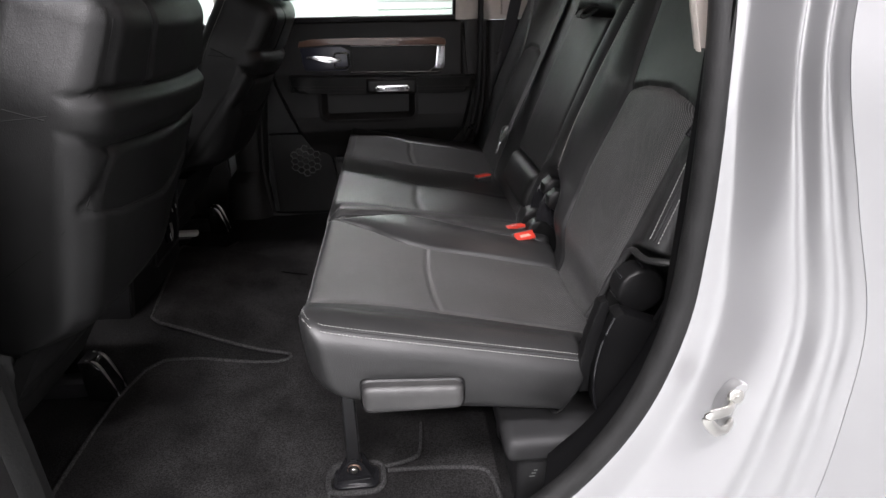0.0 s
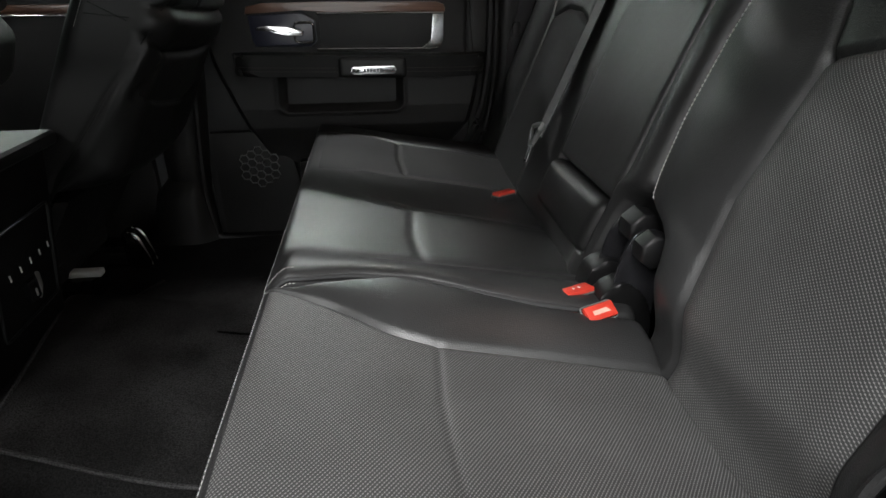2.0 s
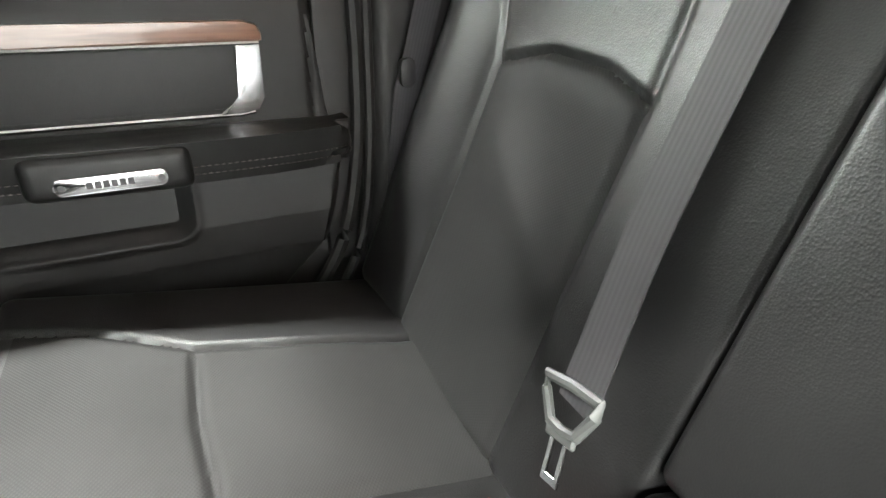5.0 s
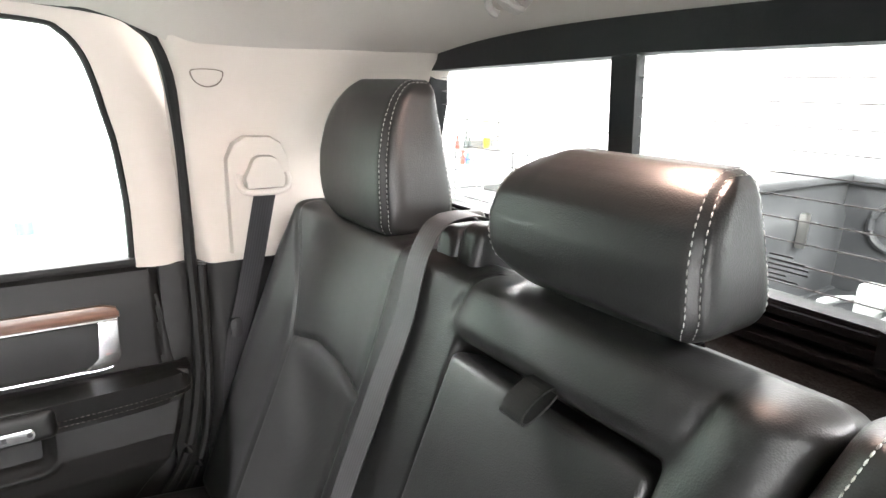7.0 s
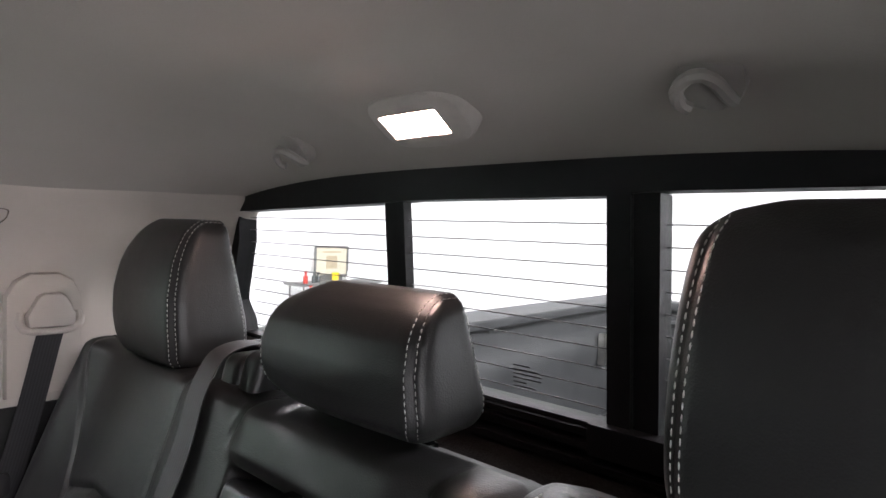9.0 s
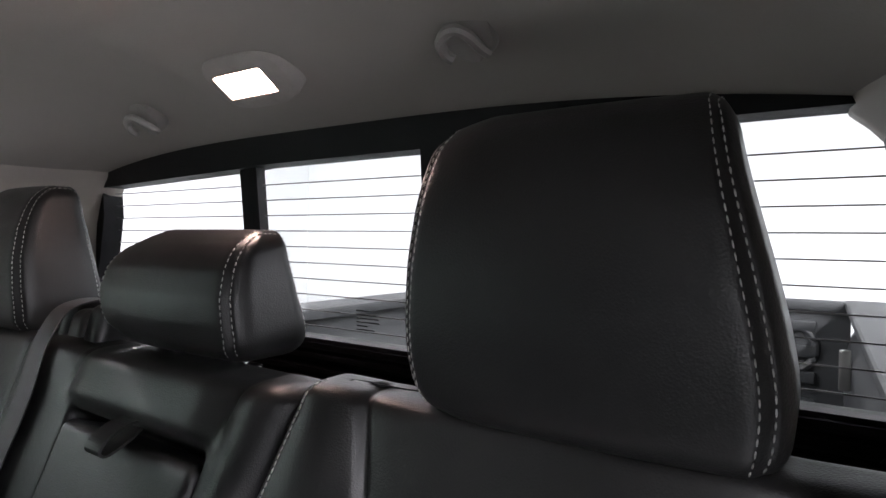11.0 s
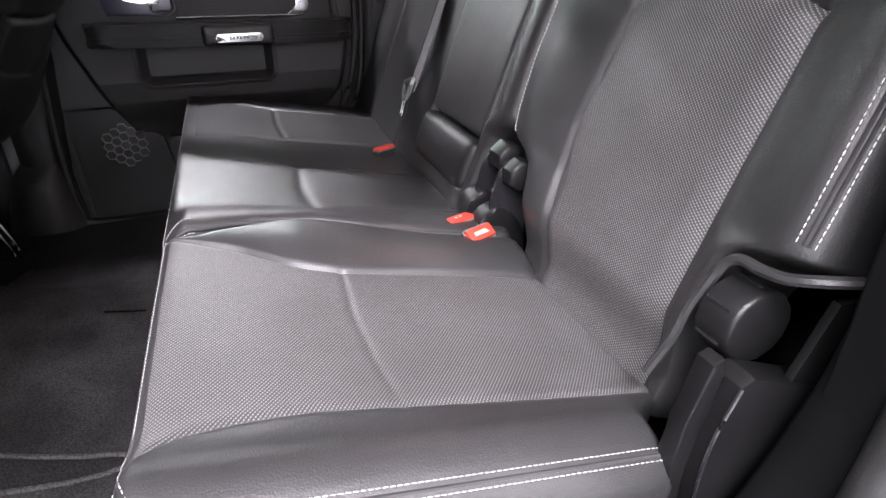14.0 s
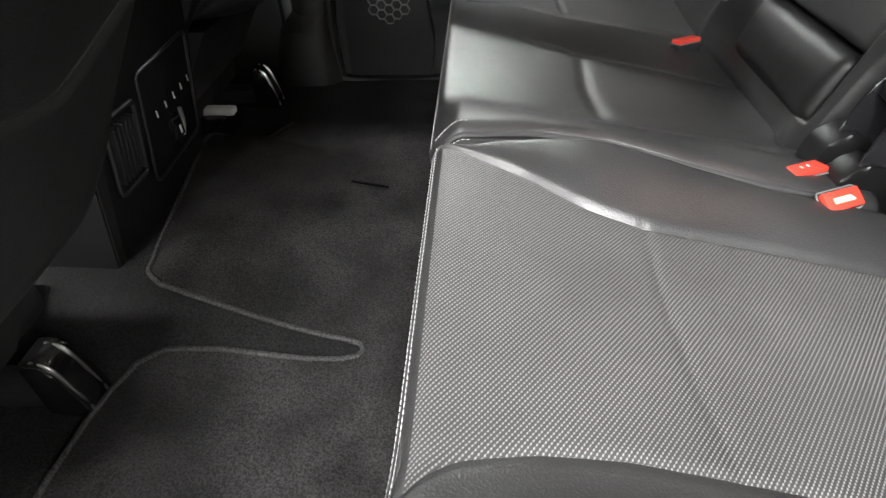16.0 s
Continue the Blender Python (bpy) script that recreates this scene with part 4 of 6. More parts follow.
padm = Pad((-0.05, 0.499, 0), (S_TOP - 0.011, 1.552, BT), 0.03, (140, 210, 8), back_m_shape, seams=((0, ARC_F),), follow=(FB_R, lambda s: FB_L(s) if s < 0.39 else FB_UL(s)))
c = padm.centres()
front = c[:, 2] > BT - 1e-6
ins = front & (c[:, 0] < ARC_F(c[:, 1])) & (c[:, 1] < FB_L(c[:, 0])) & (c[:, 1] > FB_R(c[:, 0]))
back_m = padm.build("backrest", LEATHER, seat_m, mask=~ins)
padm.build("backrest_insert", FINE, back_m, "black ribbed backrest insert", ins, (0, 1))


def back_panel(y0, y1, za, zb, n0, n1, r, taper=0.0):
    def shape(p):
        s, y, n = p.T
        t = (s - SZ(za)) / (SZ(zb) - SZ(za))
        yy = y - taper * (1 - t) * (y - (y0 + y1) / 2) / ((y1 - y0) / 2)
        dd = 0.008 * np.sin(np.pi * np.clip(t, 0, 1)) * bell(y, (y0 + y1) / 2, 0.15)
        return BACK_O + p[:, :1] * ES + np.c_[0 * s, yy, 0 * s] + (n + dd * (n > (n0 + n1) / 2))[:, None] * EN
    return Pad((SZ(za), y0, n0), (SZ(zb), y1, n1), r, (24, 24, 4), shape)


arm = back_panel(0.591, 0.892, 0.438, 0.826, -0.06, 0.006, 0.014, 0.004).build("armrest", LEATHER, seat_m, "folded centre armrest of black leather")
back_panel(0.594, 0.886, 0.335, 0.434, -0.06, 0.018, 0.020).build("lower_panel", SEAT_VINYL, seat_m)
loop_pts = smoothline([(0.712, 0.732, 0.850), (0.684, 0.732, 0.850), (0.660, 0.732, 0.838), (0.652, 0.732, 0.826), (0.660, 0.732, 0.820), (0.684, 0.732, 0.830), (0.702, 0.732, 0.842)], 24)
ribbon("pull_strap", loop_pts, [(0, 0.0165, 0)] * 24, LEATHER, arm, 0.003, "black leather pull loop")
headrest(seat_m, 0.742, 0.152, 0.920, 1.083, 0.742, 0.10, 0.122, 1.0, "low centre headrest of black leather", 0.10, 0.02, 0.14)
headrest(seat_m, 1.263, 0.138, 0.902, 1.160, 0.730, 0.09, 0.138, 0.8, "tall black leather headrest", 0.16, 0.06, 0.06)

# hinges between and beside the seats


HINGE_BLACK = grained("hinge_plastic", (0.004, 0.004, 0.004), (0.006, 0.006, 0.0063), 0.30, 900, 0.12, 10, spec=0.22)


def hinge(parent, y0, y1, z, x, r, sides=14, ribs=3):
    """A hinge cover lying across the cab."""
    bm_ = bmesh.new()
    disc(bm_, (x, y1, z), (0, -1, 0), r, y1 - y0, sides, 0.005)
    drum = part("hinge_drum", bm_, HINGE_BLACK, parent, "round black plastic hinge cover")
    for k in range(ribs):
        a_ = radians(90 + 55 * k)
        bm_ = bmesh.new()
        box(bm_, (-0.0015, 0, -0.0015), (0.0015, y1 - y0 - 0.012, 0.0015), 0, 1, Matrix.Translation((x + r * math.cos(a_), y0 + 0.010, z + r * math.sin(a_))))
        part("rib", bm_, GLOSS_BLACK, drum)


hinge(seat_n, -0.060, -0.018, 0.436, 0.550, 0.040, 14, 5)
hinge(seat_n, 0.410, 0.440, 0.428, 0.538, 0.027, 7, 0)
hinge(seat_m, 0.462, 0.502, 0.440, 0.542, 0.028, 7, 0)
for y0_, y1_, zt_ in ((0.492, 0.536, 0.378), (0.438, 0.478, 0.366)):
    bm = bmesh.new()
    prism(bm, [tuple(q) for q in smoothline([(0.470, 0.24), (0.468, zt_ - 0.05), (0.480, zt_ - 0.012), (0.505, zt_), (0.530, zt_ - 0.010), (0.556, zt_ - 0.05), (0.560, 0.24)], 26)], 1, y0_, y1_, 0.006)
    part("hinge_cover", bm, HINGE_BLACK, seat_m, "rounded black plastic hinge cover")
for y in (0.444, 0.508):
    bm = bmesh.new()
    prism(bm, smoothline([(0.50, 0.27), (0.492, 0.35), (0.505, 0.42), (0.53, 0.45), (0.56, 0.43), (0.56, 0.27)], 20), 1, y, y + 0.004, 0.001)
    part("hinge_bracket", bm, GLOSS_BLACK, seat_m)
bm = bmesh.new()
tube(bm, smoothline([(0.484, 0.004, 0.356), (0.501, -0.001, 0.393), (0.515, -0.001, 0.428), (0.528, -0.006, 0.460), (0.537, -0.013, 0.485), (0.541, -0.026, 0.497), (0.542, -0.050, 0.498), (0.545, -0.074, 0.501), (0.556, -0.096, 0.508), (0.580, -0.115, 0.512)], 48), 0.0058, 8)
part("flap_edge", bm, LEATHER, back_n, "rolled leather edge above the hinge")

SHIELD_BLACK = grained("shield_plastic", (0.0035, 0.0035, 0.0037), (0.005, 0.005, 0.0052), 0.36, 1100, 0.15, 10, spec=0.14)
cover = thing("hinge_shield", (0.53, -0.09, 0.1), "black plastic shield beside the rear seat base", "trim cover")
bm = bmesh.new()
lead = [tuple(q) for q in smoothline([(0.520, 0.196), (0.484, 0.222), (0.470, 0.27), (0.468, 0.32), (0.474, 0.37), (0.490, 0.418)], 24)]
prism(bm, lead + [(0.505, 0.424), (0.60, 0.384), (0.66, 0.36), (0.66, 0.196)], 1, -0.104, -0.068, 0.006)
part("shield_plate", bm, SHIELD_BLACK, cover)
bm = bmesh.new()
tube(bm, [(x_, -0.1045, z_) for x_, z_ in lead[3:]], 0.0022, 6)
part("shield_ridge", bm, GLOSS_BLACK, cover)
bm = bmesh.new()
prism(bm, [(0.450, 0.262), (0.448, 0.330), (0.455, 0.372), (0.470, 0.436), (0.482, 0.440), (0.488, 0.420), (0.472, 0.37), (0.466, 0.32), (0.468, 0.262)], 1, -0.088, -0.066, 0.004)
part("belt_guide", bm, SHIELD_BLACK, cover)
bm = bmesh.new()
prism(bm, [(0.548, 0.372), (0.590, 0.478), (0.72, 0.478), (0.72, 0.372)], 1, -0.098, -0.088, 0.003)
part("side_plate", bm, SHIELD_BLACK, cover)

# box under the seat
sb = thing("storage_box", (0.45, 0.1, 0), "black plastic storage box standing under the rear seat", "storage box")
bm = bmesh.new()
box(bm, (0.350, -0.090, 0.004), (0.60, 0.34, 0.128), 0.018, 4)
part("tub", bm, PLASTIC, sb)
bm = bmesh.new()
box(bm, (0.326, -0.101, 0.118), (0.605, 0.35, 0.171), 0.024, 5)
part("lid", bm, LEATHER_TRIM, sb, "rounded grained black lid")
bm = bmesh.new()
disc(bm, (0.352, 0.03, 0.09), (-1, 0, 0), 0.024, 0.018, 20, 0.007)
part("knob", bm, PLASTIC, sb)
bm = bmesh.new()
for k in range(3):
    box(bm, (0.372 + 0.004 * k, -0.0915, 0.080 + 0.007 * k), (0.382 + 0.002 * k, -0.0895, 0.0815 + 0.007 * k))
part("mark", bm, GREY_PLASTIC, sb, "small pale printed mark")

# ---------------------------------------------------------------- belts and buckles


def buckle(x, y, z, yaw, label, tilt=30, print_="bar"):
    t = thing("seat_belt_buckle", (x, y, z - 0.05), label, "buckle", "seat belt buckles")
    m = Matrix.Translation((x, y, z)) @ Matrix.Rotation(radians(yaw), 4, "Z") @ Matrix.Rotation(radians(tilt), 4, "Y")
    bm_ = bmesh.new()
    box(bm_, (-0.015, -0.028, -0.075), (0.013, 0.028, 0.0), 0.005, 2, m)
    part("buckle_body", bm_, PLASTIC, t)
    bm_ = bmesh.new()
    box(bm_, (-0.014, -0.026, -0.001), (0.010, 0.026, 0.008), 0.003, 2, m)
    btn = part("release_button", bm_, RED, t, "bright red release button")
    bm_ = bmesh.new()
    if print_ == "bar":
        prism(bm_, [(-0.006, -0.016), (0.001, -0.010), (0.001, 0.015), (-0.006, 0.015)], 2, 0.0078, 0.0084)
        for v_ in bm_.verts:
            v_.co = m @ v_.co
        part("button_print", bm_, BUTTON_PRINT, btn, "pale bar on the button")
    elif print_ == "ticks":
        for q in (-0.004, 0.006):
            box(bm_, (-0.004, q - 0.0012, 0.0078), (0.001, q + 0.0012, 0.0084), 0.0, 1, m)
        part("button_print", bm_, PALE_PLASTIC, btn, "two pale ticks on the button")
    bm_ = bmesh.new()
    tube(bm_, [m @ Vector((a_, b_, 0.0005)) for a_, b_ in round_rect(-0.0155, 0.0125, -0.0285, 0.0285, 0.005, 3)], 0.0013, 6, closed=True)
    part("collar", bm_, GREY_PLASTIC, t)


BUTTON_PRINT = flat("pale_red_print", (0.55, 0.30, 0.24), 0.5)
buckle(0.456, 0.402, 0.345, 112, "seat belt buckle with a red button between the seats", -36)
buckle(0.446, 0.470, 0.340, 112, "seat belt buckle with a thin red button between the seats", 6, "ticks")
buckle(0.442, 0.984, 0.318, 118, "seat belt buckle with a red button behind the cushion", 6, "")

belt = thing("seat_belt", (0.5, 0.97, 0.35), "grey lap and shoulder belt hanging over the seat back", "seat belt", "seat belts")
path = smoothline([(0.838, 1.000, 0.950), (0.810, 1.002, 0.968), (0.775, 1.006, 0.971), (0.742, 1.010, 0.960), (0.720, 1.008, 0.933), (0.703, 1.003, 0.900), (0.678, 0.990, 0.835), (0.640, 0.99, 0.74), (0.585, 0.985, 0.61), (0.528, 0.965, 0.492), (0.51, 0.955, 0.465)], 60)
ribbon("webbing", path, [(0, 0.0235, 0)] * 60, WEBBING, belt)
TM = Matrix.Translation((0.504, 0.957, 0.474)) @ Matrix.Rotation(radians(-16), 4, "X") @ Matrix.Rotation(TILT, 4, "Y")
bm = bmesh.new()
tube(bm, [TM @ Vector(q) for q in ((0, -0.036, 0.012), (0, 0.0, 0.014), (0, 0.036, 0.012), (0, 0.034, 0.0), (0, 0.018, -0.024), (0, 0.0, -0.027), (0, -0.018, -0.024), (0, -0.034, 0.0))], 0.0058, 8, squash=(0.8, 1.0), closed=True)
box(bm, (-0.003, -0.020, -0.036), (0.003, 0.020, -0.022), 0.002, 1, TM)
tg = part("tongue", bm, GREY_PLASTIC, belt, "grey plastic belt tongue")
bm = bmesh.new()
for y0_, y1_, z0_, z1_ in ((-0.012, -0.006, -0.068, -0.034), (0.006, 0.012, -0.068, -0.034), (-0.012, 0.012, -0.074, -0.066)):
    box(bm, (-0.0013, y0_, z0_), (0.0013, y1_, z1_), 0.0006, 1, TM)
part("latch_plate", bm, CHROME, tg)
for nm_, a_, b_, top_ in (("guide_cheek", 1.026, 1.062, 0.966), ("guide_cheek", 0.930, 0.978, 0.968), ("belt_guide", 0.976, 1.030, 0.956)):
    Pad((0.756, a_, 0.86), (0.850, b_, top_), 0.016, (8, 4, 8), lambda p: np.c_[p[:, 0] + 0.25 * (p[:, 2] - 0.94), p[:, 1], p[:, 2]]).build(nm_, LEATHER, belt, "black leather belt outlet on top of the seat")

# ---------------------------------------------------------------- cab shell


def head_z(x, y):
    zc = np.interp(x, [-1.3, 0.2, 0.70, 0.80, 0.86, 0.92, 1.0, 1.03], [1.345, 1.35, 1.345, 1.331, 1.314, 1.295, 1.258, 1.250])
    ze = 1.25 - 0.05 * step(x, 0.36, 0.54) + 0.012 * step(x, 0.6, 1.0)
    u = np.abs(np.asarray(y, float) - YC) / 0.745
    yy = np.asarray(y, float)
    raised = 0.007 * step(x, 0.70, 0.76) * (1 - step(x, 0.92, 1.0)) * step(yy, 0.565, 0.60) * (1 - step(yy, 0.845, 0.88))
    ridge = 0.002 * step(x, 0.52, 0.64) * (1 - step(x, 0.66, 0.84)) + 0.006 * bell(x, 0.30, 0.09)
    dish = 0.006 * bell(x, 0.88, 0.05) * (bell(yy, 1.065, 0.06) + bell(yy, mirror(1.065), 0.06))
    return ze + (zc - ze) * (1 - np.clip(u, 0, 1) ** 3.2) - (raised + ridge - dish) * (1 - np.clip(u, 0, 1) ** 6)


bm = bmesh.new()
rows = []
for x in np.r_[np.linspace(-1.3, 0.1, 20), np.linspace(0.12, 1.03, 90)]:
    rows.append([(x, y, float(head_z(x, y))) for y in np.linspace(YC - 0.745, YC + 0.745, 120)])
slab(bm, rows, (0, 0, 0.05))
tagged(part("ceiling", bm, HEADLINER), "grey-beige cloth headliner of the cab", "headliner", kind="structure")
bm = bmesh.new()
slab(bm, [[(x, y, 1.44 - 0.1 * abs(y - YC) ** 3) for y in np.linspace(-0.2, 1.64, 12)] for x in np.linspace(-1.2, 1.06, 6)], (0, 0, 0.02))
tagged(part("roof", bm, PAINT), "silver painted roof panel of the truck", "roof", kind="structure")

# dome lamp
lamp = thing("dome_lamp", (0.86, 0.73, 1.30), "lit rectangular dome lamp in a grey plastic bezel", "lamp")
LM = Matrix.Translation((0.853, 0.727, 1.303)) @ Matrix.Rotation(radians(33), 4, "Y")
outer_rim = [(0.005 + 0.049 * math.copysign(abs(math.cos(a)) ** 0.62, math.cos(a)), (0.079 - 0.008 * math.sin(a)) * math.copysign(abs(math.sin(a)) ** 0.62, math.sin(a))) for a in (2 * math.pi * k / 64 for k in range(64))]
inner_rim = []
for px, py in outer_rim:
    k = min((0.0265 if px > 0 else 0.0155) / max(abs(px), 1e-6), 0.050 / max(abs(py), 1e-6))
    inner_rim.append((px * k, py * k))
bm = bmesh.new()
rows = []
for t, d in ((0, 0.030), (0, 0.0), (0.05, -0.006), (0.12, -0.0095), (0.5, -0.0125), (0.93, -0.0135), (1.0, -0.0125), (1.0, 0.010)):
    rows.append([LM @ Vector((o[0] + (n[0] - o[0]) * t, o[1] + (n[1] - o[1]) * t, d)) for o, n in zip(outer_rim + outer_rim[:1], inner_rim + inner_rim[:1])])
sheet(bm, rows)
bmesh.ops.remove_doubles(bm, verts=bm.verts, dist=1e-6)
part("bezel", bm, flat("grey_lamp_plastic", (0.46, 0.43, 0.40), 0.45), lamp)
bm = bmesh.new()
box(bm, (-0.017, -0.052, -0.001), (0.028, 0.052, 0.008), 0.002, 2, LM)
part("lens", bm, LAMP_GLOW, lamp, "glowing white lamp lens")


def coat_hook(y, dz=0.0, x=0.902):
    h = thing("coat_hook", (0.92, y, 1.29), "grey folding coat hook on the headliner", "hook", "coat hooks")
    z = float(head_z(x, y)) + dz
    m = Matrix.Translation((x, y, z - 0.010)) @ Matrix.Rotation(radians(48), 4, "Y") @ Matrix.Scale(1.30, 4)
    bm_ = bmesh.new()
    prism(bm_, round_rect(-0.026, 0.024, -0.022, 0.022, 0.018), 2, -0.006, 0.014, 0.005)
    for v in bm_.verts:
        v.co = m @ v.co
    part("hook_base", bm_, HOOK, h)
    bm_ = bmesh.new()
    pts = smoothline([(0.013, 0.013, -0.019), (0.006, 0.018, -0.021), (-0.004, 0.018, -0.021), (-0.011, 0.010, -0.020), (-0.011, 0.001, -0.018), (-0.003, -0.006, -0.015), (0.010, -0.010, -0.010), (0.019, -0.012, -0.003)], 32)
    tube(bm_, [m @ Vector(p) for p in pts], 0.0066, 8)
    part("hook_arm", bm_, HOOK, h)


HOOK = flat("grey_hook_plastic", (0.33, 0.31, 0.29), 0.35)
coat_hook(1.065)
coat_hook(mirror(1.065), 0.006, 0.872)

# rear wall and windows
WX = lambda z: 1.030 + 0.10 * (1.2 - z)


def lean_prism(bm_, outline, a, b):
    """An outline in y and z, leaning with the rear window."""
    va = [bm_.verts.new((WX(z) + a, y, z)) for y, z in outline]
    vb = [bm_.verts.new((WX(z) + b, y, z)) for y, z in outline]
    bm_.faces.new(va)
    bm_.faces.new(vb[::-1])
    for k in range(len(va)):
        j = (k + 1) % len(va)
        bm_.faces.new((va[k], vb[k], vb[j], va[j]))


rw = thing("window_1", (1.04, YC, 0.9), "black framed three-pane sliding rear window with heater wires", "window", kind="structure")
arch = [(y, 1.295 - 0.05 * (abs(y - YC) / 0.77) ** 2.6) for y in np.linspace(1.50, mirror(1.50), 25)]
bm = bmesh.new()
lean_prism(bm, [(mirror(1.47), 1.212), (0.465, 1.212), (0.53, 1.207), (0.9, 1.205), (0.965, 1.201), (1.47, 1.185)] + arch, -0.018, 0.03)
part("header", bm, WINDOW_FRAME, rw)
for sgn in (1, -1):
    f_ = (lambda y: y) if sgn > 0 else mirror
    bm = bmesh.new()
    lean_prism(bm, [(f_(y), z) for y, z in ((1.453 if sgn > 0 else 1.438, 1.200 if sgn > 0 else 1.217), (1.50, 1.235), (1.57, 1.235), (1.62, 0.98), (1.62, 0.84), (1.44, 0.84), (1.48, 0.90), (1.482, 0.922), (1.513, 0.968), (1.510, 0.985), (1.46, 1.12))], -0.016, 0.03)
    part("side_frame", bm, WINDOW_FRAME, rw)
for y0, y1, n in ((0.917, 0.964, "post"), (0.465, 0.498, "post"), (0.500, 0.532, "post")):
    bm = bmesh.new()
    lean_prism(bm, [(y0, 0.89), (y1, 0.89), (y1, 1.21), (y0, 1.21)], (-0.006 if y0 > 0.9 else -0.016) if y0 != 0.500 else -0.022, 0.014 if y0 > 0.9 else 0.025)
    part(n, bm, WINDOW_FRAME, rw)
bm = bmesh.new()
lean_prism(bm, [(mirror(1.55), 0.83), (1.55, 0.83), (1.55, 0.897), (mirror(1.55), 0.897)], -0.012, 0.03)
part("sill", bm, WINDOW_FRAME, rw)
for k, (z, o) in enumerate(((0.888, -0.026), (0.872, -0.034), (0.850, -0.046))):
    bm = bmesh.new()
    lean_prism(bm, [(mirror(1.5), z - 0.006), (1.5, z - 0.006), (1.5, z + 0.004), (mirror(1.5), z + 0.004)], o, -0.008)
    part("track", bm, GLOSS_BLACK, rw)
bm = bmesh.new()
lean_prism(bm, [(0.30, 0.862), (0.552, 0.862), (0.552, 0.905), (0.30, 0.905)], -0.040, -0.012)
part("latch_rail", bm, WINDOW_FRAME, rw)
for a, b in ((0.96, 1.52), (0.53, 0.92), (mirror(1.52), 0.47)):
    bm = bmesh.new()
    lean_prism(bm, [(a, 0.88), (b, 0.88), (b, 1.215), (a, 1.215)], 0.010, 0.014)
    g = part("pane", bm, GLASS, rw, smooth=False)
    g.visible_shadow = False
for a, b, n in ((0.962, 1.446, 0), (0.532, 0.917, 1), (mirror(1.50), 0.465, 2)):
    bm = bmesh.new()
    for k in range(10):
        z = 1.172 - 0.0285 * k
        lean_prism(bm, [(a, z - 0.0009), (b, z - 0.0009), (b, z + 0.0009), (a, z + 0.0009)], 0.0072, 0.0088)
    part("heater_wire", bm, flat("heater_wire_grey", (0.20, 0.20, 0.20), 0.5), rw, "thin dark heater wires")
bm = bmesh.new()
for k, w_ in enumerate((0.030, 0.044, 0.05, 0.05, 0.024, 0.04)):
    y1 = 0.70
    lean_prism(bm, [(y1 - w_, 0.951 - 0.0065 * k), (y1, 0.951 - 0.0065 * k), (y1, 0.953 - 0.0065 * k), (y1 - w_, 0.953 - 0.0065 * k)], 0.006, 0.0075)
part("glass_print", bm, PLASTIC, rw, "small printed marks on the glass")

bm = bmesh.new()
box(bm, (0.785, -0.13, 0.78), (1.07, 1.58, 0.838))
tagged(part("rear_shelf", bm, CARPET), "black carpeted ledge behind the rear seat", "shelf", kind="structure")
bm = bmesh.new()
box(bm, (0.86, -0.15, -0.05), (1.09, 1.60, 0.778))
tagged(part("rear_wall", bm, CARPET), "black carpeted back wall of the cab", "wall", kind="structure")

# side pillars behind the rear doors
PIL = [(0.779, 1.560), (0.86, 1.560), (0.95, 1.556), (1.03, 1.545), (1.10, 1.525), (1.16, 1.492), (1.19, 1.468), (1.215, 1.44)]


def pillar_y(z):
    return float(np.interp(z, [p[0] for p in PIL], [p[1] for p in PIL]))


CAP_JOINT = flat("brown_joint", (0.16, 0.13, 0.11), 0.7)


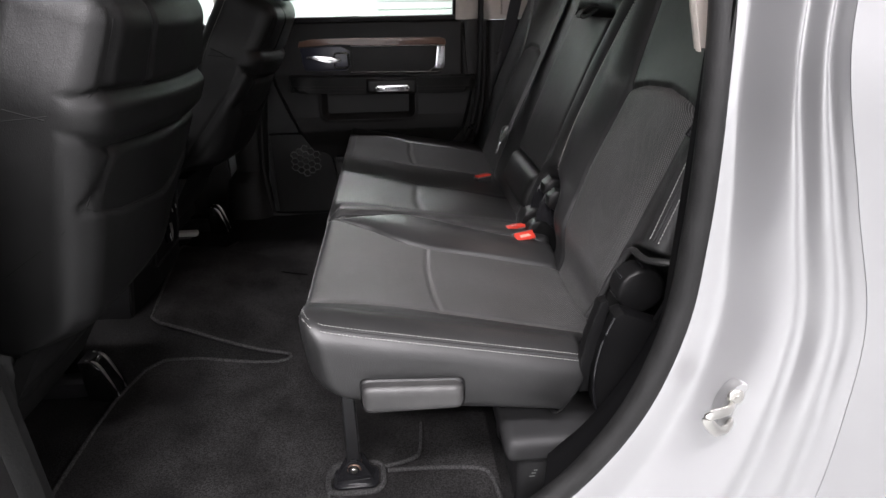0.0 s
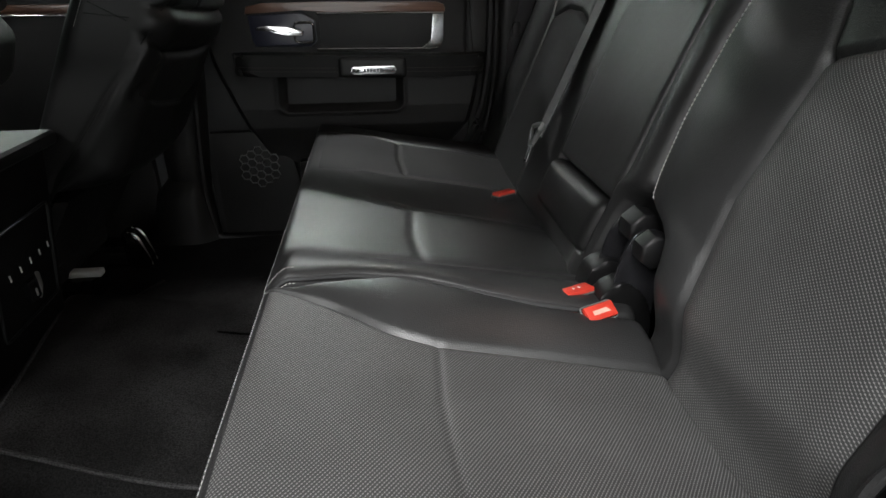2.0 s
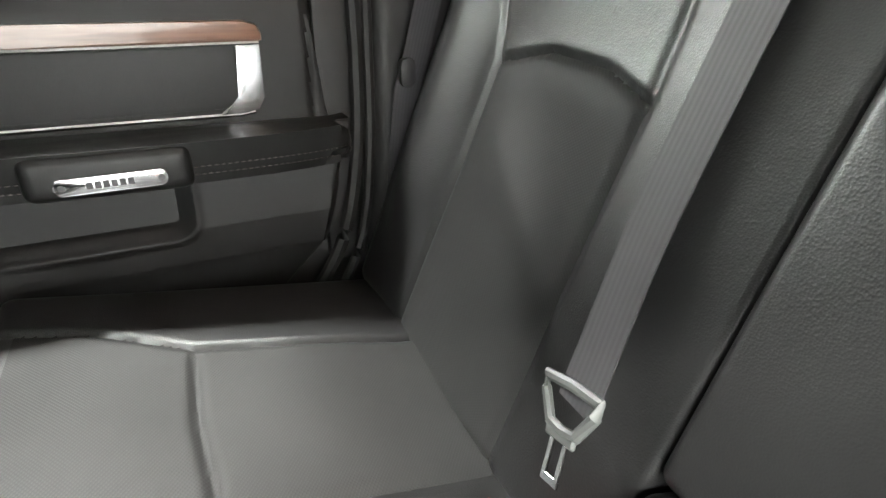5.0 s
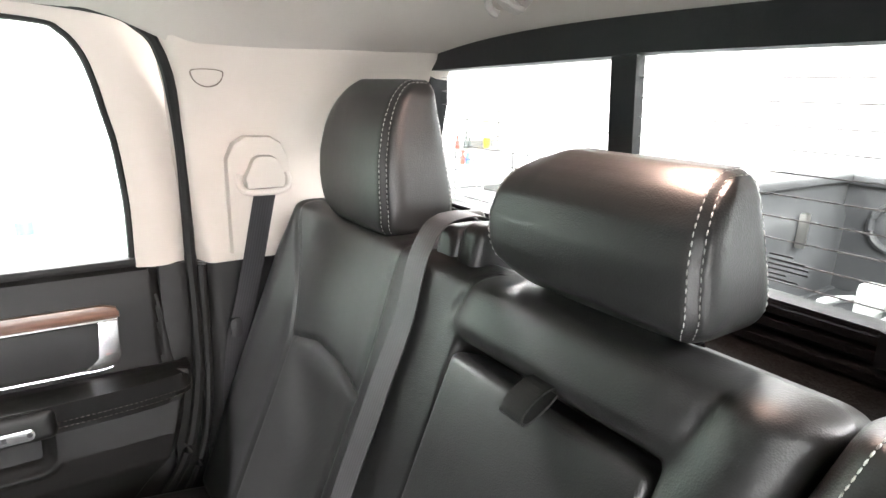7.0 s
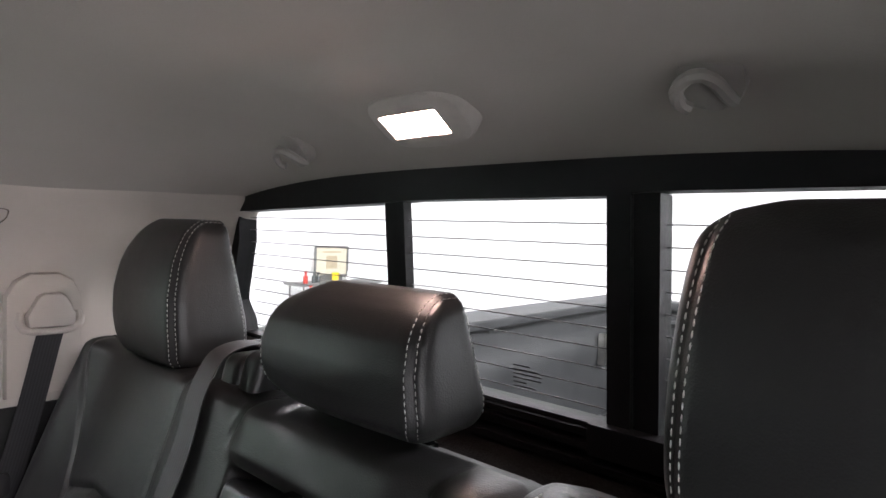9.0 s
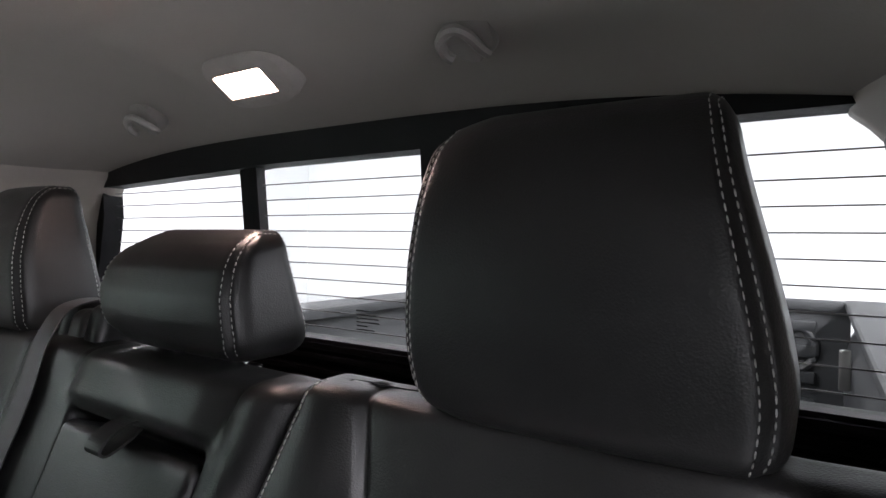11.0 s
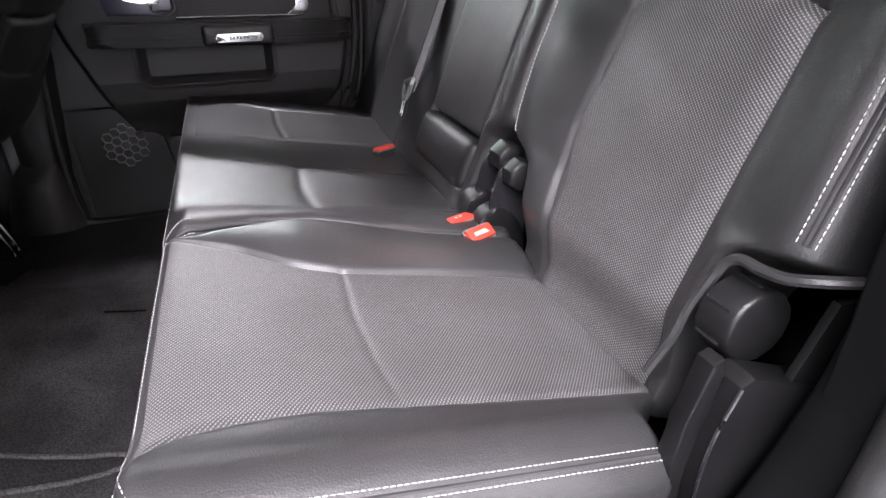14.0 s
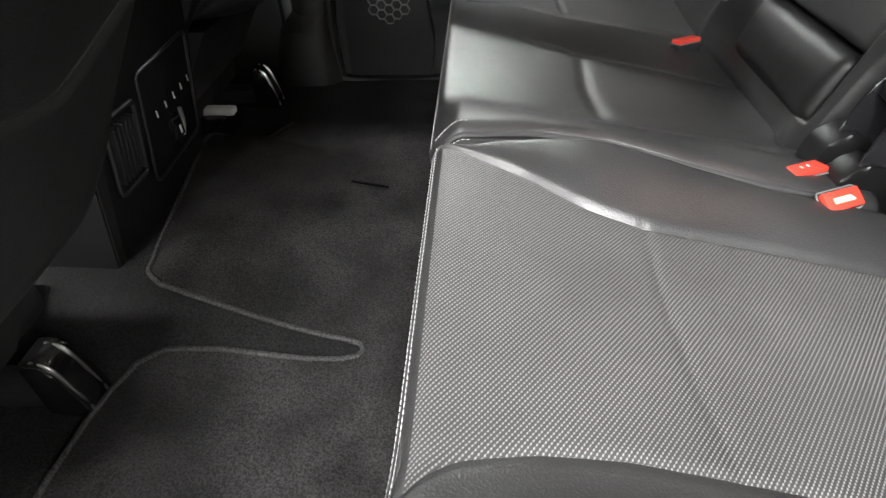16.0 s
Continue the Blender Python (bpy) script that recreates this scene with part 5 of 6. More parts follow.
def rear_pillar(sgn):
    f_ = (lambda y: y) if sgn > 0 else mirror
    t = thing("pillar_trim", (0.75, f_(1.57), 0.8), "beige plastic rear pillar trim above black lower trim", "pillar trim", kind="structure")
    bm_ = bmesh.new()
    rows_ = []
    zb = 0.782 if sgn > 0 else 0.824
    for z in np.linspace(zb, 1.225, 26):
        x0 = float(np.interp(z, [0.78, 0.87, 1.0, 1.13, 1.20, 1.225], [0.530, 0.512, 0.503, 0.493, 0.474, 0.462]))
        lean = 0.0 if sgn > 0 else float(np.interp(z, [0.82, 0.88, 0.95, 1.03, 1.12, 1.2], [0, 0.011, 0.024, 0.040, 0.034, 0.0]))
        rows_.append([(x, f_(pillar_y(z) - lean * float(1 - step(x, 0.62, 0.76)) + (0.05 * float(1 - step(x, x0, x0 + 0.035)) ** 2 if sgn > 0 else 0.042 * float(1 - step(x, x0, x0 + 0.022)) ** 1.3) - 0.03 * float(step(x, 0.9, 1.05))), z) for x in np.r_[np.linspace(x0, x0 + 0.05, 8), np.linspace(x0 + 0.06, 1.06, 20)]])
    slab(bm_, rows_, (0, 0.012 * sgn, 0))
    part("upper_trim", bm_, BEIGE, t)
    bm_ = bmesh.new()
    rows_ = []
    for z in np.linspace(0.02, zb - 0.002, 16):
        xa = 0.525 if sgn > 0 else float(np.interp(z, [0.0, 0.124, 0.204, 0.323, 0.42, 0.5], [0.42, 0.43, 0.47, 0.52, 0.535, 0.535]))
        rows_.append([(x, f_(1.563 + (0.03 * float(1 - step(x, xa, xa + 0.05)) ** 2 if sgn > 0 else 0.046 * float(1 - step(x, xa, xa + 0.020)) ** 1.3)), z) for x in np.r_[np.linspace(xa, xa + 0.05, 8), np.linspace(xa + 0.06, 1.06, 14)]])
    slab(bm_, rows_, (0, 0.012 * sgn, 0))
    part("lower_trim", bm_, PLASTIC_DARK if sgn > 0 else MATT_BLACK, t, "black lower pillar trim")
    bm_ = bmesh.new()
    prism(bm_, [(0.553 + 0.027 * math.cos(a), 1.163 + (0.012 if math.sin(a) > 0 else 0.024) * math.sin(a) * (0.35 if math.sin(a) > 0 else 1)) for a in (2 * math.pi * k / 28 for k in range(28))], 1, f_(1.512), f_(1.486), 0.002)
    for v in bm_.verts:
        v.co.y = f_(pillar_y(v.co.z) - (0.0 if sgn > 0 else 0.017)) + (v.co.y - f_(1.499)) * 0.25
    part("cap", bm_, BEIGE, t)
    bm_ = bmesh.new()
    tube(bm_, [(0.553 + 0.0285 * math.cos(a), f_(pillar_y(1.163) - (0.004 if sgn > 0 else 0.02)), 1.163 + (0.005 if math.sin(a) > 0 else 0.026) * math.sin(a)) for a in (2 * math.pi * k / 28 for k in range(28))], 0.0012, 5, closed=True)
    part("cap_joint", bm_, CAP_JOINT, t)
    if sgn < 0:
        near = thing("belt_loop", (0.66, -0.10, 0.98), "beige plastic shoulder belt loop on the rear pillar", "belt loop")
        bm_ = bmesh.new()
        prism(bm_, [(0.620, 0.962), (0.612, 0.985), (0.626, 1.020), (0.644, 1.030), (0.676, 1.030), (0.694, 1.020), (0.708, 0.985), (0.700, 0.962)], 1, -0.128, -0.079, 0.014)
        part("loop_cover", bm_, BEIGE, near)
        bm_ = bmesh.new()
        tube(bm_, smoothline([(0.612, -0.104, 0.990), (0.608, -0.096, 0.966), (0.625, -0.092, 0.955), (0.66, -0.090, 0.952), (0.696, -0.092, 0.955), (0.712, -0.096, 0.966), (0.709, -0.104, 0.990)], 24), 0.0075, 8)
        part("loop", bm_, BEIGE, near)
        return
    # raised belt plate
    bm_ = bmesh.new()
    prism(bm_, [(0.592, 0.80), (0.588, 1.00), (0.602, 1.03), (0.625, 1.045), (0.675, 1.045), (0.70, 1.03), (0.716, 1.00), (0.722, 0.80)], 1, f_(1.57), f_(1.536), 0.012)
    for v in bm_.verts:
        v.co.y += f_(pillar_y(v.co.z)) - f_(1.558)
    part("belt_plate", bm_, BEIGE, t)
    b = thing("seat_belt", (0.66, f_(1.53), 0.5), "grey shoulder belt hanging from a beige pillar loop", "seat belt", "seat belts")
    bm_ = bmesh.new()
    prism(bm_, [(0.622, 0.940), (0.618, 0.962), (0.636, 1.000), (0.646, 1.006), (0.674, 1.006), (0.684, 1.000), (0.702, 0.962), (0.698, 0.940)], 1, f_(1.540), f_(1.508), 0.009)
    part("loop_cover", bm_, BEIGE, b)
    bm_ = bmesh.new()
    tube(bm_, [(x, f_(y), z) for x, y, z in smoothline([(0.612, 1.53, 0.968), (0.610, 1.522, 0.945), (0.625, 1.518, 0.934), (0.66, 1.516, 0.932), (0.696, 1.518, 0.934), (0.711, 1.522, 0.945), (0.709, 1.53, 0.968)], 24)], 0.0075, 8)
    part("loop", bm_, BEIGE, b)
    pts = [(x, f_(y), z) for x, y, z in smoothline([(0.664, 1.530, 0.958), (0.662, 1.522, 0.94), (0.655, 1.528, 0.90), (0.632, 1.537, 0.78), (0.605, 1.545, 0.66), (0.59, 1.548, 0.60), (0.575, 1.55, 0.45), (0.565, 1.55, 0.30)], 40)]
    ribbon("webbing", pts, [(0.0235, 0.002, 0)] * 40, WEBBING, b)
    bm_ = bmesh.new()
    prism(bm_, round_rect(0.578, 0.602, 0.615, 0.66, 0.009), 1, f_(1.553), f_(1.538), 0.003)
    part("belt_button", bm_, PLASTIC, b)


rear_pillar(1)
rear_pillar(-1)
guide = thing("belt_guide", (0.58, -0.12, 0.70), "black plastic belt guide with a small orange tag beside the seat", "belt guide")
bm = bmesh.new()
tube(bm, smoothline([(0.566, -0.101, 0.704), (0.570, -0.103, 0.7125), (0.580, -0.108, 0.726), (0.582, -0.115, 0.730), (0.579, -0.124, 0.730), (0.576, -0.136, 0.728)], 20), 0.0075, 10)
part("hook", bm, GLOSS_BLACK, guide)
bm = bmesh.new()
tube(bm, smoothline([(0.574, -0.136, 0.700), (0.578, -0.120, 0.698), (0.577, -0.110, 0.703), (0.572, -0.105, 0.711)], 14), 0.005, 8)
part("clip", bm, PLASTIC_DARK, guide)
bm = bmesh.new()
box(bm, (0.5730, -0.1075, 0.674), (0.5742, -0.1055, 0.706), 0.0004, 1)
part("tag", bm, flat("orange_tag", (0.22, 0.07, 0.045), 0.8, spec=0.2), guide, "faded orange fabric tag")
bm = bmesh.new()
rows = []
for x, z in smoothline([(0.538, 0.90), (0.540, 0.76), (0.544, 0.615), (0.537, 0.48), (0.497, 0.349), (0.431, 0.235), (0.364, 0.160)], 40):
    rows.append([(x + dx, y, z + 0.2 * dx * (z < 0.4)) for dx, y in ((0.0, -0.200), (0.010, -0.178), (0.020, -0.150), (0.028, -0.126), (0.040, -0.118), (0.10, -0.112))])
slab(bm, rows, (0, -0.006, 0))
tagged(part("opening_trim", bm, MATT_BLACK, sharp=80), "black trim inside the rear door opening", "trim", kind="structure")

# ---------------------------------------------------------------- far rear door
door = thing("rear_door", (0.1, 1.6, 0.2), "closed rear door with black panel, brown wood strip and chrome", "car door")


def panel_y(z):
    """Inner face of the door panel by height."""
    return float(np.interp(z, [0.22, 0.30, 0.36, 0.42, 0.50, 0.58, 0.72, 0.775, 0.79], [1.600, 1.585, 1.560, 1.556, 1.568, 1.588, 1.588, 1.600, 1.618]))


bm = bmesh.new()
rows = []
for z in np.r_[np.linspace(0.24, 0.36, 10), np.linspace(0.365, 0.47, 50), np.linspace(0.475, 0.76, 24), np.linspace(0.765, 0.79, 6)]:
    x0 = float(np.interp(z, [0.24, 0.36, 0.55, 0.79], [-0.20, -0.25, -0.33, -0.39]))
    x1 = float(np.interp(z, [0.24, 0.30, 0.36, 0.5, 0.79], [0.36, 0.41, 0.455, 0.492, 0.458]))
    r_ = []
    for x in np.linspace(x0, x1, 190):
        # map pocket: a rounded recess with a sloping ledge round it
        y = panel_y(z)
        gx, gz = abs(x - 0.052) - 0.160, abs(z - 0.484) - 0.046
        inside = 0.030 - math.hypot(max(gx, 0), max(gz, 0)) - min(max(gx, gz), 0)
        y += 0.014 * min(max(inside / 0.017, 0), 1) + 0.007 * float(step(inside, 0.017, 0.022))
        y -= 0.003 * float(bell(inside, -0.004, 0.006))
        y += 0.03 * float(step(x, x1 - 0.02, x1)) + 0.03 * float(1 - step(x, x0, x0 + 0.02))
        y += 0.006 * float(bell(x, 0.445, 0.004)) * float(step(z, 0.55, 0.58))
        r_.append((x, y, z))
    rows.append(r_)
slab(bm, rows, (0, 0.02, 0))
part("door_panel", bm, PLASTIC_DARK, door)
# armrest
DOOR_LEATHER = grained("black_door_leather", (0.006, 0.006, 0.006), (0.009, 0.009, 0.009), 0.42, 700, 0.2, 8, spec=0.33)
bm = bmesh.new()
outl = smoothline([(-0.255, 1.565), (-0.25, 1.53), (-0.20, 1.500), (0.05, 1.488), (0.30, 1.492), (0.44, 1.508), (0.488, 1.535), (0.492, 1.60)], 50)
outl = [tuple(p) for p in outl] + [(-0.25, 1.60)]
prism(bm, outl, 2, 0.518, 0.580, 0.024)
for v in bm.verts:
    v.co.z -= 0.02 * (v.co.x - 0.1)
    if v.co.z < 0.53:
        v.co.y += 0.010
arm_d = part("armrest", bm, DOOR_LEATHER, door, "black leather padded armrest")
stitch_l = [[(x, y - 0.0025, z - 0.02 * (x - 0.1)) for x, y in outl[4:-3]] for z in (0.535, 0.546)]
stitches("seam_thread", stitch_l, arm_d, flat("dark_thread", (0.07, 0.06, 0.055), 0.6), 0.006, 0.003, 0.0008)
bm = bmesh.new()
box(bm, (0.05, 1.481, 0.517), (0.252, 1.56, 0.578), 0.018, 4)
for v in bm.verts:
    v.co.z -= 0.02 * (v.co.x - 0.1)
part("pull_cup", bm, DOOR_LEATHER, door, "black plastic pull section")
bm = bmesh.new()
prism(bm, round_rect(0.088, 0.219, 0.529, 0.551, 0.008), 1, 1.480, 1.4735, 0.0015)
plate = part("name_plate", bm, CHROME, door, "brushed metal badge plate")
bm = bmesh.new()
for k in range(6):
    box(bm, (0.124 + 0.0095 * k, 1.4728, 0.5355), (0.1312 + 0.0095 * k, 1.4738, 0.5445))
part("plate_mark", bm, DARK_STEEL, plate, "plain dark marks on the badge")
for x in (0.0965, 0.2115):
    bm = bmesh.new()
    disc(bm, (x, 1.4738, 0.54), (0, -1, 0), 0.0045, 0.0012, 10)
    part("rivet", bm, DARK_STEEL, plate)
bm = bmesh.new()
box(bm, (-0.115, 1.520, 0.573), (-0.035, 1.56, 0.581), 0.003, 2)
sw = part("window_switch", bm, GLOSS_BLACK, door, "gloss black window switch with a chrome edge")
bm = bmesh.new()
tube(bm, [(x, y, 0.581) for x, y in round_rect(-0.115, -0.035, 1.52, 1.56, 0.006, 3)], 0.0012, 6, closed=True)
part("switch_rim", bm, CHROME, sw)

# wood strip, chrome frame and inset
bm = bmesh.new()
prism(bm, [(-0.213, 0.690), (-0.205, 0.712), (-0.16, 0.720), (0.0, 0.722), (0.35, 0.719), (0.372, 0.712), (0.377, 0.700), (0.377, 0.6905), (0.03, 0.694), (-0.02, 0.697), (-0.05, 0.700), (-0.20, 0.692)], 1, 1.600, 1.580, 0.004)
part("wood_strip", bm, WOOD, door, "brown satin wood strip")
bm = bmesh.new()
prism(bm, [(0.0, 0.597), (0.34, 0.594), (0.357, 0.60), (0.362, 0.612), (0.364, 0.688), (0.0, 0.690)], 1, 1.600, 1.586, 0.003)
part("inset", bm, LEATHER_TRIM, door, "black padded inset panel")
bm = bmesh.new()
tube(bm, [(-0.005, 1.582, 0.690), (0.18, 1.582, 0.6885), (0.372, 1.582, 0.6875)], 0.0042, 8, squash=(1.0, 1.0))
tube(bm, [(-0.012, 1.582, 0.590), (0.18, 1.582, 0.588), (0.335, 1.582, 0.586), (0.355, 1.582, 0.589)], 0.0042, 8)
prism(bm, [(0.337, 0.686), (0.373, 0.686), (0.372, 0.610), (0.362, 0.592), (0.342, 0.586), (0.30, 0.587), (0.325, 0.600), (0.336, 0.612)], 1, 1.592, 1.578, 0.003)
part("chrome_frame", bm, CHROME, door, "polished chrome trim frame")
HB = flat("dark_blue_black_plastic", (0.012, 0.013, 0.03), 0.3)
bm = bmesh.new()
prism(bm, [(-0.205, 0.688), (-0.05, 0.694), (-0.012, 0.672), (-0.010, 0.612), (-0.03, 0.598), (-0.19, 0.60), (-0.200, 0.62)], 1, 1.598, 1.584, 0.004)
part("handle_recess", bm, HB, door)
bm = bmesh.new()
tube(bm, [(x, 1.580, z) for x, z in round_rect(-0.074, -0.017, 0.610, 0.666, 0.012)], 0.0052, 8, squash=(1.0, 0.8), closed=True)
hnd = part("door_handle", bm, CHROME, door, "chrome inside door handle")
bm = bmesh.new()
prism(bm, [(-0.184, 0.646), (-0.181, 0.656), (-0.15, 0.658), (-0.092, 0.654), (-0.046, 0.645), (-0.050, 0.628), (-0.078, 0.629), (-0.098, 0.637), (-0.14, 0.643)], 1, 1.579, 1.566, 0.005)
for v in bm.verts:
    v.co.y += 0.010 * float(step(v.co.x, -0.10, -0.045)) + 0.006 * (1 - float(step(v.co.x, -0.184, -0.12)))
part("lever", bm, CHROME, hnd)

# window sill, glass, upper frame of the far door
bm = bmesh.new()
box(bm, (-0.40, 1.604, 0.782), (0.430, 1.65, 0.800), 0.006, 2)
part("sill_seal", bm, RUBBER, door)
bm = bmesh.new()
box(bm, (-0.42, 1.640, 0.78), (0.45, 1.644, 1.28))
g = part("pane", bm, DOOR_GLASS, door, smooth=False)
g.visible_shadow = False
# beige frame behind the glass with rounded upper corner
inner = [(0.418, 0.782), (0.420, 0.88), (0.418, 0.947), (0.410, 1.03), (0.399, 1.085), (0.388, 1.14), (0.372, 1.19), (0.345, 1.225), (0.30, 1.240), (0.1, 1.245), (-0.42, 1.248)]
outer = [(0.512, 0.782), (0.515, 0.88), (0.513, 0.993), (0.509, 1.06), (0.502, 1.12), (0.490, 1.18), (0.470, 1.225), (0.44, 1.262), (0.36, 1.285), (0.1, 1.292), (-0.42, 1.295)]
ii, oo = smoothline(inner, 60), smoothline(outer, 60)
bm = bmesh.new()
rows = []
for a, b in zip(ii, oo):
    rows.append([(a[0] + (b[0] - a[0]) * t, 1.612 - 0.022 * math.sin(math.pi * min(1, 0.15 + 0.8 * t)) - 0.10 * max(0, a[1] - 0.95), a[1] + (b[1] - a[1]) * t) for t in np.linspace(0, 1, 8)])
slab(bm, rows, (0, 0.02, 0))
part("upper_frame", bm, BEIGE, door, "beige window frame trim")
bm = bmesh.new()
tube(bm, [(p[0] - 0.004, 1.618 - 0.10 * max(0, p[1] - 0.95), p[1]) for p in ii], 0.008, 8)
part("glass_seal", bm, RUBBER, door)
bm = bmesh.new()
tube(bm, [(p[0] + 0.003, 1.598 - 0.10 * max(0, p[1] - 0.95), p[1]) for p in oo if 0.86 < p[1] < 1.2], 0.004, 6)
part("frame_strip", bm, CHROME, door, "thin bright strip along the window frame")
bm = bmesh.new()
tube(bm, smoothline([(0.514 + 0.003, 1.585, 0.80), (0.517, 1.583, 0.9), (0.515, 1.572, 1.0), (0.505, 1.548, 1.1), (0.486, 1.505, 1.18), (0.452, 1.478, 1.23), (0.36, 1.468, 1.258), (0.0, 1.464, 1.268), (-0.42, 1.462, 1.27)], 60), 0.011, 8, up=(0, 1, 0))
tagged(part("door_seal", bm, RUBBER), "black rubber seal round the far door opening", "door seal", kind="structure")
bm = bmesh.new()
tube(bm, smoothline([(0.300, 1.60, 0.16), (0.40, 1.595, 0.22), (0.475, 1.585, 0.34), (0.510, 1.58, 0.5), (0.518, 1.582, 0.65), (0.517, 1.585, 0.80)], 40), 0.012, 8)
tube(bm, smoothline([(0.30, 1.59, 0.10), (0.42, 1.585, 0.18), (0.50, 1.575, 0.32), (0.530, 1.57, 0.5), (0.535, 1.572, 0.78)], 40), 0.009, 8)
tagged(part("lower_door_seal", bm, RUBBER), "black rubber seal round the far door opening", "door seal", kind="structure")
bm = bmesh.new()
box(bm, (0.455, 1.590, 0.30), (0.512, 1.62, 0.784), 0.008, 2)
part("door_edge", bm, PLASTIC_DARK, door)
bm = bmesh.new()
box(bm, (-0.40, 1.625, -0.05), (0.56, 1.66, 0.78))
part("door_skin", bm, PLASTIC, door)
bm = bmesh.new()
box(bm, (-1.3, 1.665, -0.15), (0.9, 1.70, 0.775))
tagged(part("far_body_side", bm, PAINT), "silver painted far side of the truck body", "body panel", kind="structure")

# speaker pod in the lower front of the door
HEXG = grained("grille_plastic", (0.13, 0.13, 0.13), (0.17, 0.17, 0.17), 0.35, 1200, 0.2, 20)
pod = thing("door_speaker", (-0.22, 1.6, 0.1), "black plastic speaker pod with honeycomb grille on the far door", "speaker")
bm = bmesh.new()
prism(bm, [(-0.375, 0.345), (-0.25, 0.345), (-0.165, 0.31), (-0.12, 0.24), (-0.10, 0.12), (-0.11, -0.01), (-0.375, -0.01)], 1, 1.63, 1.592, 0.012)
part("pod", bm, PLASTIC_DARK, pod)
ht = 0.0135
cells = []
for i in range(-3, 4):
    for j in range(-3, 4):
        cx = -0.232 + i * ht * 1.5 * 1.15
        cz = 0.229 + (j + 0.5 * (i % 2)) * ht * math.sqrt(3) * 1.15
        if math.hypot(cx + 0.232, cz - 0.229) < 0.055:
            cells.append((cx, cz))
for cx, cz in cells:
    bm = bmesh.new()
    tube(bm, [(cx + ht * 1.12 * math.cos(a), 1.590, cz + ht * 1.12 * math.sin(a)) for a in (math.pi / 3 * k for k in range(6))], 0.0023, 6, closed=True)
    part("grille_cell", bm, HEXG, pod)
bm = bmesh.new()
box(bm, (-0.10, 1.56, 0.22), (0.0, 1.62, 0.25), 0.006, 2)
part("door_pocket_edge", bm, PLASTIC, pod)

# pillar between the far doors, front far door
bp = thing("centre_pillar", (-0.45, 1.6, 0), "black and beige centre pillar trim between the far doors", "pillar trim", kind="structure")
bm = bmesh.new()
rows = []
for z in np.linspace(0.0, 0.76, 20):
    x0 = float(np.interp(z, [0, 0.17, 0.2, 0.5, 0.76], [-0.60, -0.56, -0.53, -0.53, -0.50]))
    x1 = float(np.interp(z, [0, 0.17, 0.2, 0.5, 0.76], [-0.385, -0.40, -0.40, -0.365, -0.35]))
    yb = float(np.interp(z, [0, 0.17, 0.2, 0.76], [1.50, 1.52, 1.555, 1.565]))
    rows.append([(x0 + (x1 - x0) * t, yb + 0.05 * abs(2 * t - 1) ** 3, z) for t in np.linspace(0, 1, 14)])
slab(bm, rows, (0, 0.03, 0))
part("lower_trim", bm, PLASTIC_DARK, bp)
bm = bmesh.new()
rows = []
for z in np.linspace(0.762, 1.25, 14):
    rows.append([(-0.52 + 0.16 * t, 1.57 - 0.22 * max(0, z - 0.95) + 0.05 * abs(2 * t - 1) ** 3, z) for t in np.linspace(0, 1, 12)])
slab(bm, rows, (0, 0.03, 0))
part("upper_trim", bm, BEIGE, bp)
bm = bmesh.new()
tube(bm, smoothline([(-0.378, 1.57, 0.75), (-0.385, 1.565, 0.5), (-0.405, 1.56, 0.25), (-0.400, 1.555, 0.05), (-0.36, 1.555, 0.0), (-0.1, 1.56, -0.005), (0.25, 1.575, 0.05)], 50), 0.010, 8)
part("seal", bm, RUBBER, bp)
fd = thing("front_door", (-0.9, 1.6, 0.2), "closed front passenger door with black panel and wood strip", "car door")
bm = bmesh.new()
box(bm, (-1.3, 1.585, 0.0), (-0.56, 1.62, 0.785), 0.01, 2)
part("door_panel", bm, PLASTIC_DARK, fd)
bm = bmesh.new()
box(bm, (-1.25, 1.572, 0.70), (-0.60, 1.590, 0.725), 0.005, 2)
part("wood_strip", bm, WOOD, fd)
bm = bmesh.new()
tube(bm, [(-1.25, 1.575, 0.695), (-0.60, 1.575, 0.695)], 0.004, 8)
part("chrome_line", bm, CHROME, fd)
bm = bmesh.new()
box(bm, (-1.30, 1.640, 0.78), (-0.55, 1.644, 1.28))
fp = part("pane", bm, DOOR_GLASS, fd, smooth=False)
fp.visible_shadow = False

# ---------------------------------------------------------------- front seats and console


SEAM_UP = seam_line([0, 0.05, 0.5, 1], [0.765, 0.79, 0.775, 0.75])
SEAM_LOW = seam_line([0, 0.1, 0.5, 0.93, 1], [0.69, 0.65, 0.63, 0.617, 0.62])
SEAM_LIP = seam_line([0, 0.164, 0.474, 0.73, 1], [0.511, 0.47, 0.437, 0.475, 0.50])
CREASE = flat("black_seam", (0.004, 0.004, 0.004), 0.7, spec=0.2)


RAIL_BLACK = flat("black_rail_cover", (0.005, 0.005, 0.005), 0.18, spec=0.6)
SEAT_SHIELD = grained("black_seat_shield", (0.007, 0.007, 0.007), (0.010, 0.010, 0.010), 0.5, 1000, 0.3, 8, spec=0.3)


